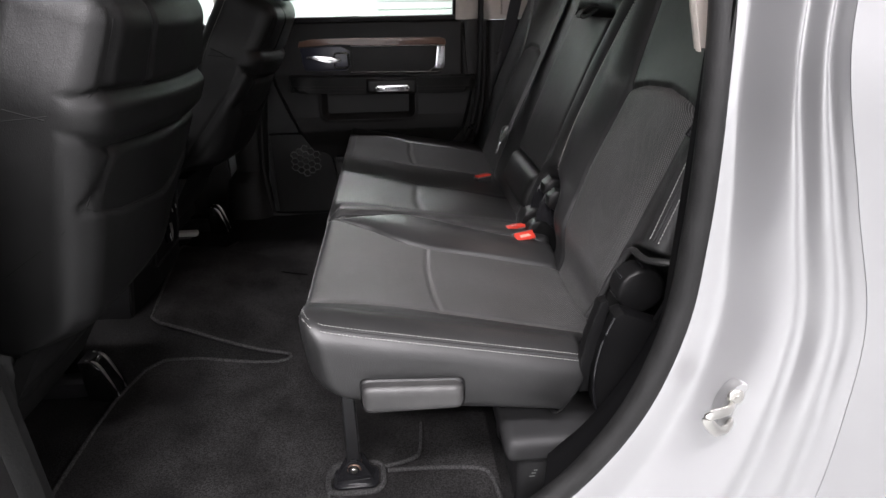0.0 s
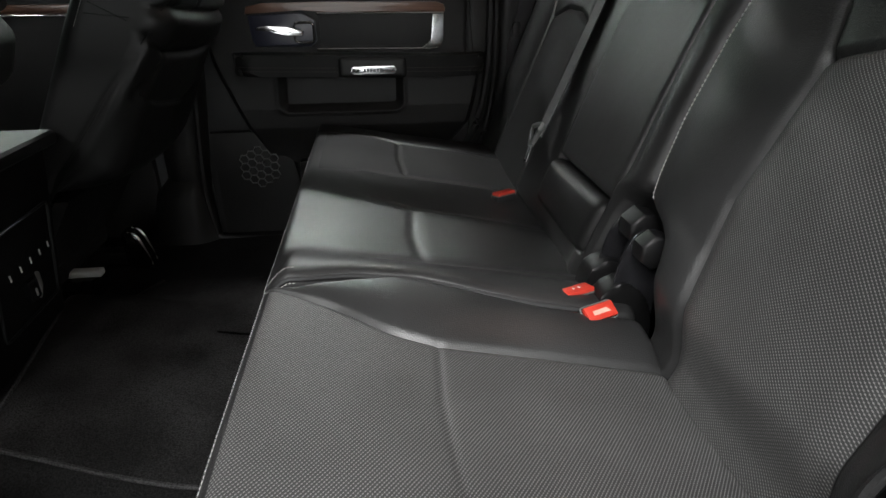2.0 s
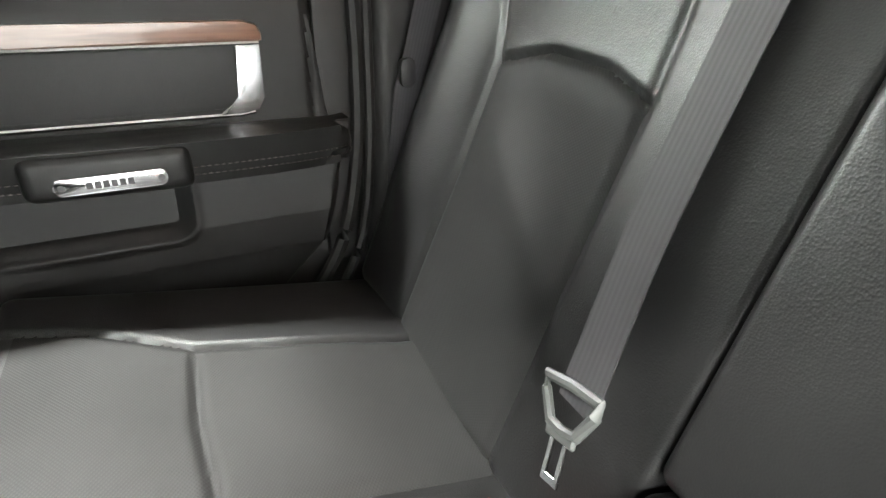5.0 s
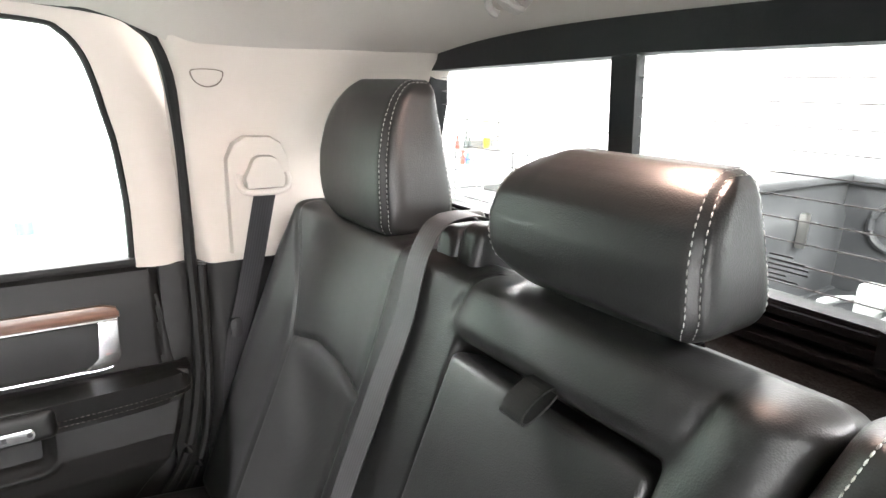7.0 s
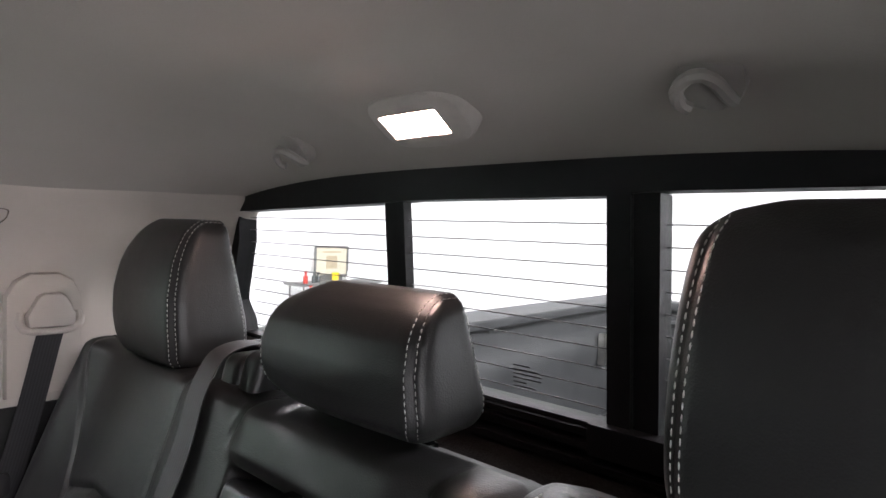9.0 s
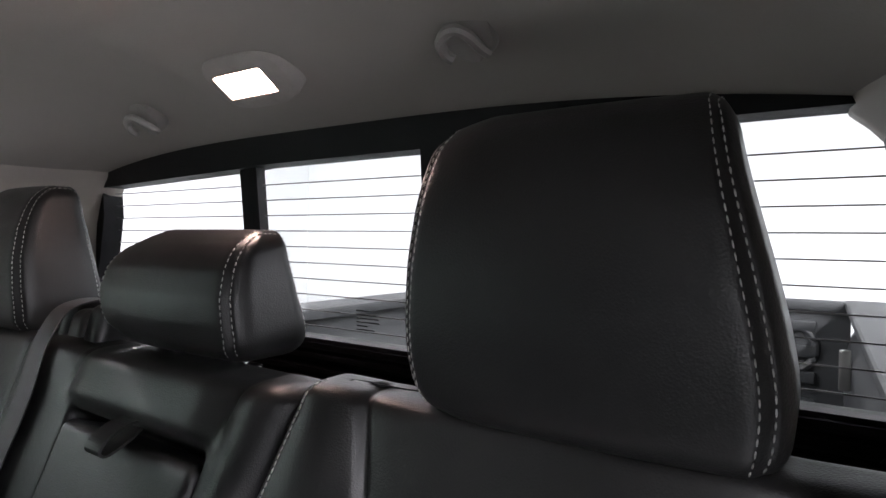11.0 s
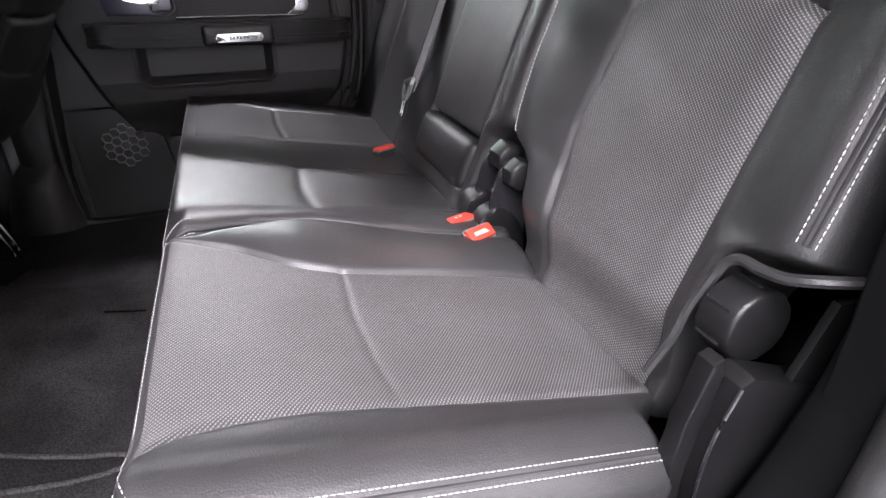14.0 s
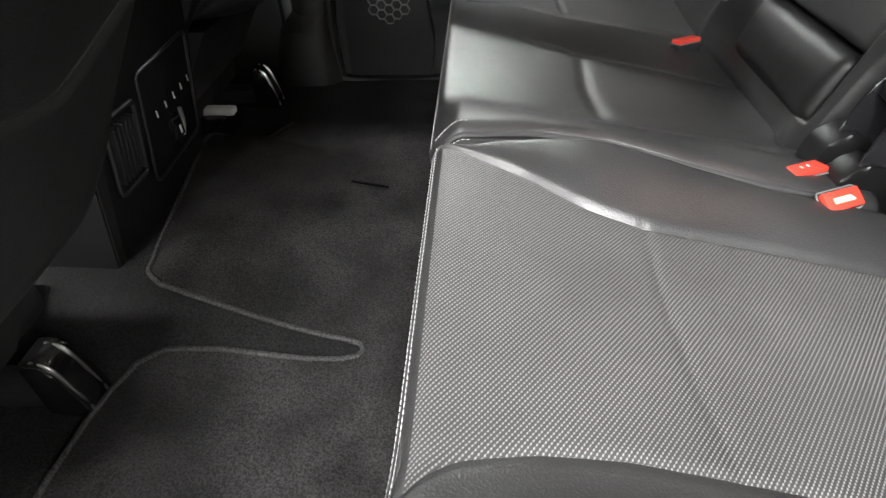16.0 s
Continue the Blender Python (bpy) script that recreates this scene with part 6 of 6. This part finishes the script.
def front_seat(y0, x_top, z_top, x_bot, z_bot, rails, label, cut=(0.085, 0.085, 0.085, 0.085), inner=0.50, wd=0.50, side=()):
    """A reclined front seat seen from behind: leather back with a pocket, cushion, headrest and rails."""
    t = thing("front_seat", (x_bot, y0 + 0.25, 0), label, "car seat", "front seats")
    o = np.array((x_bot, 0, z_bot))
    es = np.array((x_top - x_bot, 0, z_top - z_bot))
    ln = np.linalg.norm(es)
    es /= ln
    en = np.array((es[2], 0, -es[0]))

    def shape(p):
        s, y, n = p.T
        u = s / ln
        v = (y - y0) / wd
        w = step(n, 0.06, 0.17)
        d = 0.022 * np.cos((v - 0.5) * math.pi) * 1.0
        q = s / ln
        upper, lower, lip = SEAM_UP(v), SEAM_LOW(v), SEAM_LIP(v)
        d -= 0.010 * bell((q - upper) * ln, 0, 0.008) + 0.010 * bell((q - lower) * ln, 0, 0.008)
        d += 0.009 * step(q, lower, lower + 0.05) * (1 - step(q, upper - 0.04, upper))
        d += 0.006 * (1 - step(q, lip - 0.012, lip + 0.004)) * step(v, 0.03, 0.08) * (1 - step(v, 0.92, 0.97)) * step(q, 0.05, 0.15)
        d -= 0.006 * bell((v - 0.28 + 0.05 * (q - 0.8)) * wd, 0, 0.006) * step(q, upper, upper + 0.02)
        d -= 0.006 * bell((v - 0.05) * wd, 0, 0.006) * step(q, upper, upper + 0.02)
        d -= 0.006 * bell((v - np.interp(q, [0.511, 0.65], [0.03, 0.13])) * wd, 0, 0.006) * step(q, 0.47, 0.5) * (1 - step(q, 0.63, 0.66))
        s0 = np.interp(v, [0, 0.45, 0.87, 1], cut)
        d -= 0.15 * (1 - step(s, s0 - 0.11, s0 + 0.075)) ** 1.2
        yy = y0 + wd * (0.5 + (v - 0.5) * (1 - 0.16 * step(u, 0.72, 1.0) + 0.03 * bell(u, 0.55, 0.2)))
        if inner < 0.5:
            reach = np.interp(u, [0, 0.15, 0.33, 0.5, 0.65, 0.76], [0.045, 0.06, 0.105, 0.185, 0.235, 0.25])
            mid_ = y0 + wd / 2
            yy = np.where(yy > mid_, mid_ + (yy - mid_) * reach / 0.25, yy)
        if side:
            ridge = n - np.interp(u, [a_ for a_, _ in side], [b_ for _, b_ in side])
            yy = yy - (0.007 * bell(ridge, 0.022, 0.014) - 0.004 * bell(ridge, 0.0, 0.005)) * (1 - step(v, 0.0, 0.06)) * (1 - step(u, 0.66, 0.72))
        dep = n - 0.17 + 0.02 * (1 - u)
        return o + s[:, None] * es + np.c_[0 * s, yy, 0 * s] + (dep + w * d)[:, None] * en

    pd = Pad((0, y0, 0), (ln, y0 + wd, 0.17), 0.045, (150, 110, 26), shape)
    bk = pd.build("backrest", SEAT_VINYL, t)
    vs_ = np.linspace(0.02, 0.97, 50)
    runs = [[(SEAM_UP(0) * ln - 0.06, y0, 0.04), (SEAM_UP(0) * ln - 0.03, y0, 0.11)] + [(SEAM_UP(v_) * ln, y0 + v_ * wd, 0.17) for v_ in vs_],
            [(SEAM_LOW(0) * ln + 0.01, y0, 0.04), (SEAM_LOW(0) * ln + 0.01, y0, 0.11)] + [(SEAM_LOW(v_) * ln, y0 + v_ * wd, 0.17) for v_ in vs_],
            [(SEAM_LIP(v_) * ln, y0 + v_ * wd, 0.17) for v_ in np.linspace(0.03, 0.9, 40)],
            [(q_ * ln, y0 + wd * np.interp(q_, [0.511, 0.65], [0.03, 0.13]), 0.17) for q_ in np.linspace(0.511, 0.65, 14)],
            [(q_ * ln, y0 + wd * 0.05, 0.17) for q_ in np.linspace(0.79, 0.95, 14)],
            [(q_ * ln, y0 + wd * (0.28 - 0.05 * (q_ - 0.8)), 0.17) for q_ in np.linspace(0.79, 0.93, 14)],
            [(a_ * ln, y0, b_) for a_, b_ in side] if side else [(0.505 * ln, y0 + 0.012, 0.17), (0.44 * ln, y0, 0.14), (0.36 * ln, y0, 0.10), (0.28 * ln, y0, 0.06)]]
    for run in runs:
        bm_ = bmesh.new()
        tube(bm_, pd.on(run, -0.0006), 0.0014, 5)
        part("seam", bm_, CREASE, bk)
    rows_ = []
    for yv in (y0 + 0.003, y0 + wd - 0.003):
        rows_.append(pd.on([(s, yv, 0.03) for s in np.linspace(ln * 0.62, ln - 0.03, 40)] + [(ln, yv + (0.05 if yv < y0 + 0.2 else -0.05), 0.04)], 0.0008))
    stitches("seam_thread", rows_, bk, THREAD)
    hz = 0.20
    hb = o + es * (ln + 0.012)

    def hshape(p):
        x, y, z = p.T
        return hb + es * z[:, None] + np.c_[0 * x, y, 0 * x] + en * ((x - 0.10) * (1 - 0.25 * z / hz))[:, None]

    hp = Pad((0, y0 + 0.115, 0), (0.12, y0 + 0.385, hz), 0.045, (6, 20, 14), hshape)
    hd = hp.build("headrest", SEAT_VINYL, t)
    for yy in (y0 + 0.19, y0 + 0.31):
        bm_ = bmesh.new()
        a = hb - es * 0.04 - en * 0.045 + np.array((0, yy, 0))
        b_ = hb + es * 0.03 - en * 0.045 + np.array((0, yy, 0))
        tube(bm_, [a, b_], 0.007, 10)
        part("post", bm_, CHROME, hd)

    def cshape(p):
        x, y, z = p.T
        return np.c_[x_bot - 0.02 + x, y, z + 0.55 * np.clip(x + 0.02, -0.22, 0) * (z < 0.30)]

    Pad((-0.55, y0, 0.28), (-0.06, y0 + inner - 0.08, 0.38), 0.04, (14, 10, 4), cshape).build("cushion", SEAT_VINYL, t)
    bm_ = bmesh.new()
    slab(bm_, [[(x_bot - 0.035 + 0.004 * math.sin(v_ * math.pi) - u_ * 0.125, y0 + 0.015 + v_ * (inner - 0.05), z_bot + 0.055 - 0.20 * u_) for v_ in np.linspace(0, 1, 10)] for u_ in np.linspace(0, 1, 8)], (-0.03, 0, 0.0))
    part("lower_shield", bm_, SEAT_SHIELD, t, "dark plastic shield below the seat back")
    bm_ = bmesh.new()
    box(bm_, (-0.98, y0 + 0.04, 0.08), (-0.66, y0 + wd - 0.04, 0.15), 0.02, 2)
    part("seat_base", bm_, PLASTIC, t)
    for k, yy in enumerate(rails):
        bm_ = bmesh.new()
        box(bm_, (-1.0, yy, 0.02), (-0.555, yy + 0.05, 0.06), 0.006, 2)
        r_ = part("rail", bm_, DARK_STEEL, t, "black steel seat rail")
        bm_ = bmesh.new()
        prism(bm_, smoothline([(-0.60, 0.12), (-0.57, 0.118), (-0.55, 0.08), (-0.535, 0.012), (-0.60, 0.012)], 16), 1, yy - 0.004, yy + 0.054, 0.004)
        part("rail_foot", bm_, RAIL_BLACK, r_)
        for q in (0.004, 0.042):
            bm_ = bmesh.new()
            tube(bm_, smoothline([(-0.585, yy + q, 0.120), (-0.560, yy + q, 0.108), (-0.544, yy + q, 0.06), (-0.534, yy + q, 0.016)], 14), 0.0032, 8)
            part("rail_edge", bm_, STEEL, r_)
    return t


front_seat(-0.025, -0.212, 0.893, -0.41, 0.31, (0.309,), "black leather driver seat with a rear map pocket, seen from behind", (0.05, 0.085, 0.11, 0.12), 0.36, 0.53)
front_seat(0.945, -0.165, 0.850, -0.475, 0.30, (1.342,), "reclined black leather passenger seat with pale edge stitching", side=((0.12, 0.062), (0.28, 0.088), (0.46, 0.112), (0.65, 0.142), (0.70, 0.155)))

con = thing("centre_console", (-0.6, 0.72, 0.13), "black centre console with rear vents and charging sockets", "console")
CM = lambda z: -0.575 + 0.16 * (z - 0.13)
bm = bmesh.new()
rows = []
for z in np.linspace(0.080, 0.50, 17):
    rows.append([(CM(z) + 0.012 * math.cos((y - 0.717) / 0.23 * 1.45), y, z) for y in np.linspace(0.536, 0.94, 16)])
slab(bm, rows, (-0.5, 0, 0))
part("console_body", bm, grained("black_console_plastic", (0.004, 0.004, 0.0042), (0.006, 0.006, 0.0062), 0.5, 1000, 0.25, 8, spec=0.2), con)
bm = bmesh.new()
box(bm, (-1.1, 0.50, 0.49), (-0.478, 0.935, 0.52), 0.014, 3)
part("console_lid", bm, SEAT_VINYL, con)


def on_console(y, z, out=0.0):
    return (CM(z) + 0.012 * math.cos((y - 0.717) / 0.23 * 1.45) + out, y, z)


bm = bmesh.new()
prism(bm, [(0.540, 0.082), (0.560, 0.082), (0.574, 0.40), (0.540, 0.40)], 0, 0.0, 0.012, 0.003)
for v in bm.verts:
    v.co.x += CM(v.co.z) - 0.004
part("corner_strip", bm, PLASTIC_DARK, con)
for k in range(6):
    bm = bmesh.new()
    box(bm, (-0.006, -0.002, -0.050), (0.008, 0.002, 0.050), 0.001, 1, Matrix.Translation(on_console(0.596 + 0.0115 * k, 0.282, 0.006)) @ Matrix.Rotation(radians(9), 4, "Y"))
    part("vent_slat", bm, PLASTIC, con)
bm = bmesh.new()
tube(bm, [on_console(y, z, 0.008) for y, z in round_rect(0.583, 0.668, 0.215, 0.350, 0.01, 4)], 0.004, 6, closed=True)
part("vent_rim", bm, PLASTIC, con)
bm = bmesh.new()
tube(bm, [on_console(y, z, 0.008) for y, z in round_rect(0.692, 0.905, 0.175, 0.380, 0.012, 4)], 0.003, 6, closed=True)
part("socket_rim", bm, DARK_STEEL, con)
bm = bmesh.new()
box(bm, (-0.004, -0.016, -0.022), (0.010, 0.016, 0.022), 0.005, 2, Matrix.Translation(on_console(0.803, 0.232, 0.004)))
sock = part("socket", bm, GLOSS_BLACK, con)
bm = bmesh.new()
tube(bm, [on_console(0.818, 0.262, 0.012), on_console(0.823, 0.232, 0.014), on_console(0.818, 0.206, 0.012)], 0.004, 6)
part("socket_edge", bm, STEEL, sock)
bm = bmesh.new()
box(bm, (0.0, -0.003, -0.008), (0.002, 0.003, 0.008), 0, 1, Matrix.Translation(on_console(0.803, 0.226, 0.0135)))
part("socket_mark", bm, PALE_PLASTIC, sock)
for k in range(5):
    bm = bmesh.new()
    box(bm, (0.0, -0.0015, -0.006), (0.0015, 0.0015, 0.006), 0, 1, Matrix.Translation(on_console(0.730 + 0.037 * k, 0.292 + 0.001 * k, 0.011)))
    part("console_mark", bm, PALE_PLASTIC, con, "small pale printed mark")
bm = bmesh.new()
box(bm, (-0.676, 1.146, 0.080), (-0.585, 1.176, 0.098), 0.006, 3)
tagged(part("seat_lever", bm, PALE_PLASTIC), "pale plastic bar below the passenger seat", "lever")
bm = bmesh.new()
box(bm, (-0.66, 1.08, 0.02), (-0.60, 1.22, 0.082), 0.01, 2)
tagged(part("seat_motor", bm, GLOSS_BLACK), "black seat motor on the floor below the passenger seat", "motor")

# ---------------------------------------------------------------- near door opening and body
SEAL = smoothline([(-0.4, 1.27), (0.1, 1.285), (0.3, 1.275), (0.42, 1.22), (0.485, 1.13), (0.525, 1.0), (0.538, 0.881), (0.54, 0.759), (0.544, 0.615), (0.536, 0.48), (0.496, 0.349), (0.43, 0.235), (0.363, 0.159), (0.275, 0.098), (0.15, 0.055), (-0.041, 0.04), (-0.4, 0.04)], 120)
BODY = smoothline([(-0.42, 1.4), (0.12, 1.41), (0.38, 1.39), (0.5, 1.3), (0.555, 1.18), (0.585, 1.05), (0.597, 0.94), (0.598, 0.831), (0.649, 0.684), (0.698, 0.54), (0.702, 0.411), (0.693, 0.233), (0.652, 0.076), (0.539, -0.066), (0.292, -0.132), (-0.039, -0.142), (-0.42, -0.142)], 120)


def seal_y(z):
    return -0.178 - 0.03 * float(1 - step(z, 0.73, 1.0)) + 0.12 * max(0.0, z - 0.95) ** 1.2 - 0.02 * float(1 - step(z, 0.25, 0.6))


bm = bmesh.new()
tube(bm, [(p[0] + 0.002, seal_y(p[1]) + 0.010, p[1]) for p in SEAL], 0.0185, 12, up=(0, 1, 0))
tagged(part("near_door_seal", bm, RUBBER), "thick black rubber seal round the open rear door", "door seal", kind="structure")
bm = bmesh.new()
rows = []
prof = [tuple(q) for q in smoothline([(0.0, 0.006), (0.05, -0.004), (0.15, -0.008), (0.24, -0.010), (0.30, -0.015), (0.40, -0.034), (0.50, -0.054), (0.58, -0.067), (0.63, -0.072), (0.68, -0.071), (0.72, -0.073), (0.76, -0.083), (0.80, -0.092), (0.84, -0.095), (0.89, -0.094), (0.92, -0.097), (0.95, -0.104), (1.0, -0.112)], 52)]
for a, b in zip(SEAL, BODY):
    rows.append([(a[0] + (b[0] - a[0]) * t, seal_y(a[1]) + d, a[1] + (b[1] - a[1]) * t) for t, d in prof])
slab(bm, rows, (0, 0.012, 0))
tagged(part("door_jamb", bm, PAINT), "silver painted door jamb of the open rear door", "door jamb", kind="structure")
bm = bmesh.new()
tube(bm, [(p[0] + 0.004, seal_y(q[1]) - 0.100, p[1]) for p, q in zip(BODY, SEAL)], 0.004, 6, up=(0, 1, 0))
tagged(part("panel_gap", bm, RUBBER), "dark gap along the outer body panel edge", "panel gap", kind="structure")
bm = bmesh.new()
rows = []
for p, q in zip(BODY, SEAL):
    y = seal_y(q[1]) - 0.112
    rows.append([(p[0] + 0.001 + (1.12 - p[0]) * t, y - 0.012 * (1 - (1 - t) ** 6) if t < 1 else y - 0.012, p[1]) for t in np.r_[0, np.linspace(0.01, 0.08, 5), np.linspace(0.2, 1, 5)]])
slab(bm, rows, (0, 0.015, 0))
tagged(part("body_side", bm, PAINT), "silver painted outer body panel of the truck", "body panel", kind="structure")
st = thing("door_striker", (0.5931, -0.240, 0.3637), "bright metal door striker loop bolted to the jamb", "striker")
bm = bmesh.new()
prism(bm, [(0.597 + 0.021 * math.cos(a) + 0.004 * math.sin(a), 0.368 + 0.046 * math.sin(a)) for a in (2 * math.pi * k / 32 for k in range(32))], 1, -0.262, -0.280, 0.003)
part("striker_plate", bm, flat("striker_plate_steel", (0.42, 0.42, 0.42), 0.34, 0.8), st)
bm = bmesh.new()
tube(bm, smoothline([(0.5969, -0.272, 0.3808), (0.5798, -0.292, 0.3827), (0.5512, -0.306, 0.3894), (0.5436, -0.308, 0.3865), (0.5455, -0.308, 0.3780), (0.5607, -0.302, 0.3599), (0.5722, -0.296, 0.3523), (0.5874, -0.288, 0.3513), (0.6007, -0.272, 0.3523)], 48), 0.0062, 10, squash=(0.7, 1.3))
part("loop", bm, STEEL, st)
for x, z in ((0.594, 0.394), (0.600, 0.337)):
    bm = bmesh.new()
    disc(bm, (x, -0.278, z), (0, -1, 0), 0.012, 0.005, 16, 0.003)
    disc(bm, (x, -0.282, z), (0, -1, 0), 0.004, 0.0025, 6)
    part("bolt", bm, STEEL, st)
# the open rear door, unseen forward of the opening, added for the jamb's dark reflections
od = thing("open_rear_door", (-0.42, -0.25, 0.0), "rear door swung open, black panel inside and silver skin", "car door", kind="structure")
OD = Matrix.Translation((-0.41, -0.24, 0)) @ Matrix.Rotation(radians(-104), 4, "Z")
bm = bmesh.new()
box(bm, (0.0, 0.0, -0.12), (0.95, 0.05, 0.80), 0.015, 2, OD)
part("inner_panel", bm, PLASTIC_DARK, od)
bm = bmesh.new()
box(bm, (0.0, -0.07, -0.16), (0.98, -0.002, 0.80), 0.02, 2, OD)
part("door_skin", bm, PAINT, od)
# unseen board in place of the windshield, added to block light from the front
bm = bmesh.new()
box(bm, (-1.36, -0.2, -0.1), (-1.30, 1.64, 1.32))
tagged(part("front_light_block", bm, PLASTIC_DARK), "plain dark board added to keep light out of the cab front", "wall", kind="structure")
bm = bmesh.new()
box(bm, (-1.30, -0.17, 0.0), (-0.56, -0.11, 0.79), 0.02, 2)
tagged(part("near_front_door", bm, PLASTIC_DARK), "plain dark front door beside the driver seat", "car door", kind="structure")
bm = bmesh.new()
rows = []
for z in np.linspace(-0.02, 1.28, 20):
    rows.append([(-0.54 + 0.148 * t, -0.13 - 0.05 * math.sin(min(1, t * 1.25) * math.pi * 0.5), z) for t in np.linspace(0, 1, 10)])
slab(bm, rows, (0, 0.015, 0))
tagged(part("near_centre_pillar", bm, RUBBER), "black trimmed pillar at the front of the open door", "pillar trim", kind="structure")

# ---------------------------------------------------------------- truck bed behind the cab
bed = thing("truck_bed", (2.3, YC, 0.2), "black lined pickup bed with ribbed tailgate", "truck bed")
BZ, BX0, BX1 = 0.25, 1.16, 3.55
bm = bmesh.new()
box(bm, (BX0, -0.12, BZ - 0.05), (BX1, 1.56, BZ))
for k in range(14):
    y = -0.02 + 0.115 * k
    box(bm, (BX0 + 0.05, y, BZ), (BX1 - 0.05, y + 0.05, BZ + 0.012), 0.005, 1)
part("bed_floor", bm, BEDLINER, bed)
for sgn in (1, -1):
    f_ = (lambda y: y) if sgn > 0 else mirror
    bm = bmesh.new()
    rows = []
    for z in np.linspace(BZ, 0.80, 16):
        rows.append([(x, f_(1.50 + 0.03 * float(step(z, 0.62, 0.70)) + 0.015 * math.sin(x * 9) * float(bell(z, 0.45, 0.1))), z) for x in np.linspace(BX0, BX1, 40)])
    slab(bm, rows, (0, 0.05 * sgn, 0))
    part("bed_side", bm, BEDLINER, bed)
    bm = bmesh.new()
    box(bm, (BX0 - 0.02, min(f_(1.49), f_(1.70)), 0.79), (BX1 + 0.02, max(f_(1.49), f_(1.70)), 0.83), 0.015, 3)
    part("bed_rail", bm, BEDLINER, bed)
    bm = bmesh.new()
    box(bm, (BX0 - 0.05, min(f_(1.66), f_(1.72)), -0.1), (BX1 + 0.05, max(f_(1.66), f_(1.72)), 0.80), 0.015, 2)
    part("bed_outer", bm, PAINT, bed)
    bm = bmesh.new()
    box(bm, (3.0, min(f_(1.46), f_(1.50)), 0.52), (3.03, max(f_(1.46), f_(1.50)), 0.68), 0.01, 2)
    part("tie_loop", bm, STEEL, bed)
bm = bmesh.new()
box(bm, (BX1 - 0.06, -0.08, BZ), (BX1, 1.52, 0.80), 0.01, 2)
box(bm, (BX1 - 0.10, -0.10, 0.78), (BX1 + 0.02, 1.54, 0.825), 0.012, 2)
gate = part("tailgate", bm, BEDLINER, bed)
for z in (0.32, 0.44, 0.56, 0.68):
    bm = bmesh.new()
    box(bm, (BX1 - 0.085, 0.05, z), (BX1 - 0.058, 1.02, z + 0.055), 0.012, 2)
    part("gate_rib", bm, BEDLINER, gate)
for yy in (1.28, 0.16):
    bm = bmesh.new()
    tube(bm, [(BX1 - 0.066, yy + 0.11 * math.cos(a), 0.60 + 0.11 * math.sin(a)) for a in (2 * math.pi * k / 28 for k in range(28))], 0.018, 8, closed=True)
    part("gate_boss", bm, BEDLINER, gate)
bm = bmesh.new()
box(bm, (BX0 - 0.06, -0.12, BZ - 0.3), (BX0, 1.56, 0.80), 0.01, 2)
part("bed_front", bm, BEDLINER, bed)

HITCH = flat("pale_grey_steel", (0.34, 0.36, 0.35), 0.4, 0.3)
ht_ = thing("trailer_hitch", (2.7, 0.8, BZ), "pale grey steel trailer hitch bolted in the truck bed", "trailer hitch")
bm = bmesh.new()
prism(bm, smoothline([(2.45, 0.95), (2.85, 1.0), (3.0, 0.85), (2.85, 0.80), (2.72, 0.72), (2.85, 0.64), (3.0, 0.60), (2.85, 0.45), (2.45, 0.5), (2.45, 0.95)], 40)[:-1], 2, 0.44, 0.50, 0.01)
part("jaw_plate", bm, HITCH, ht_)
for y in (0.48, 0.96):
    bm = bmesh.new()
    box(bm, (2.45, y - 0.03, BZ + 0.01), (2.85, y + 0.03, 0.46), 0.015, 2)
    part("side_plate", bm, HITCH, ht_)
bm = bmesh.new()
box(bm, (2.66, 1.02, 0.27), (2.76, 1.12, 0.52), 0.02, 2)
part("upright", bm, HITCH, ht_)
bm = bmesh.new()
tube(bm, smoothline([(2.65, 1.05, 0.40), (2.62, 1.18, 0.40), (2.66, 1.22, 0.42), (2.78, 1.16, 0.43)], 24), 0.014, 8)
part("lever", bm, HITCH, ht_)
bm = bmesh.new()
box(bm, (3.02, 0.70, 0.50), (3.10, 0.86, 0.52), 0.006, 1)
part("wood_block", bm, flat("tan_wood", (0.35, 0.25, 0.15), 0.6), ht_)
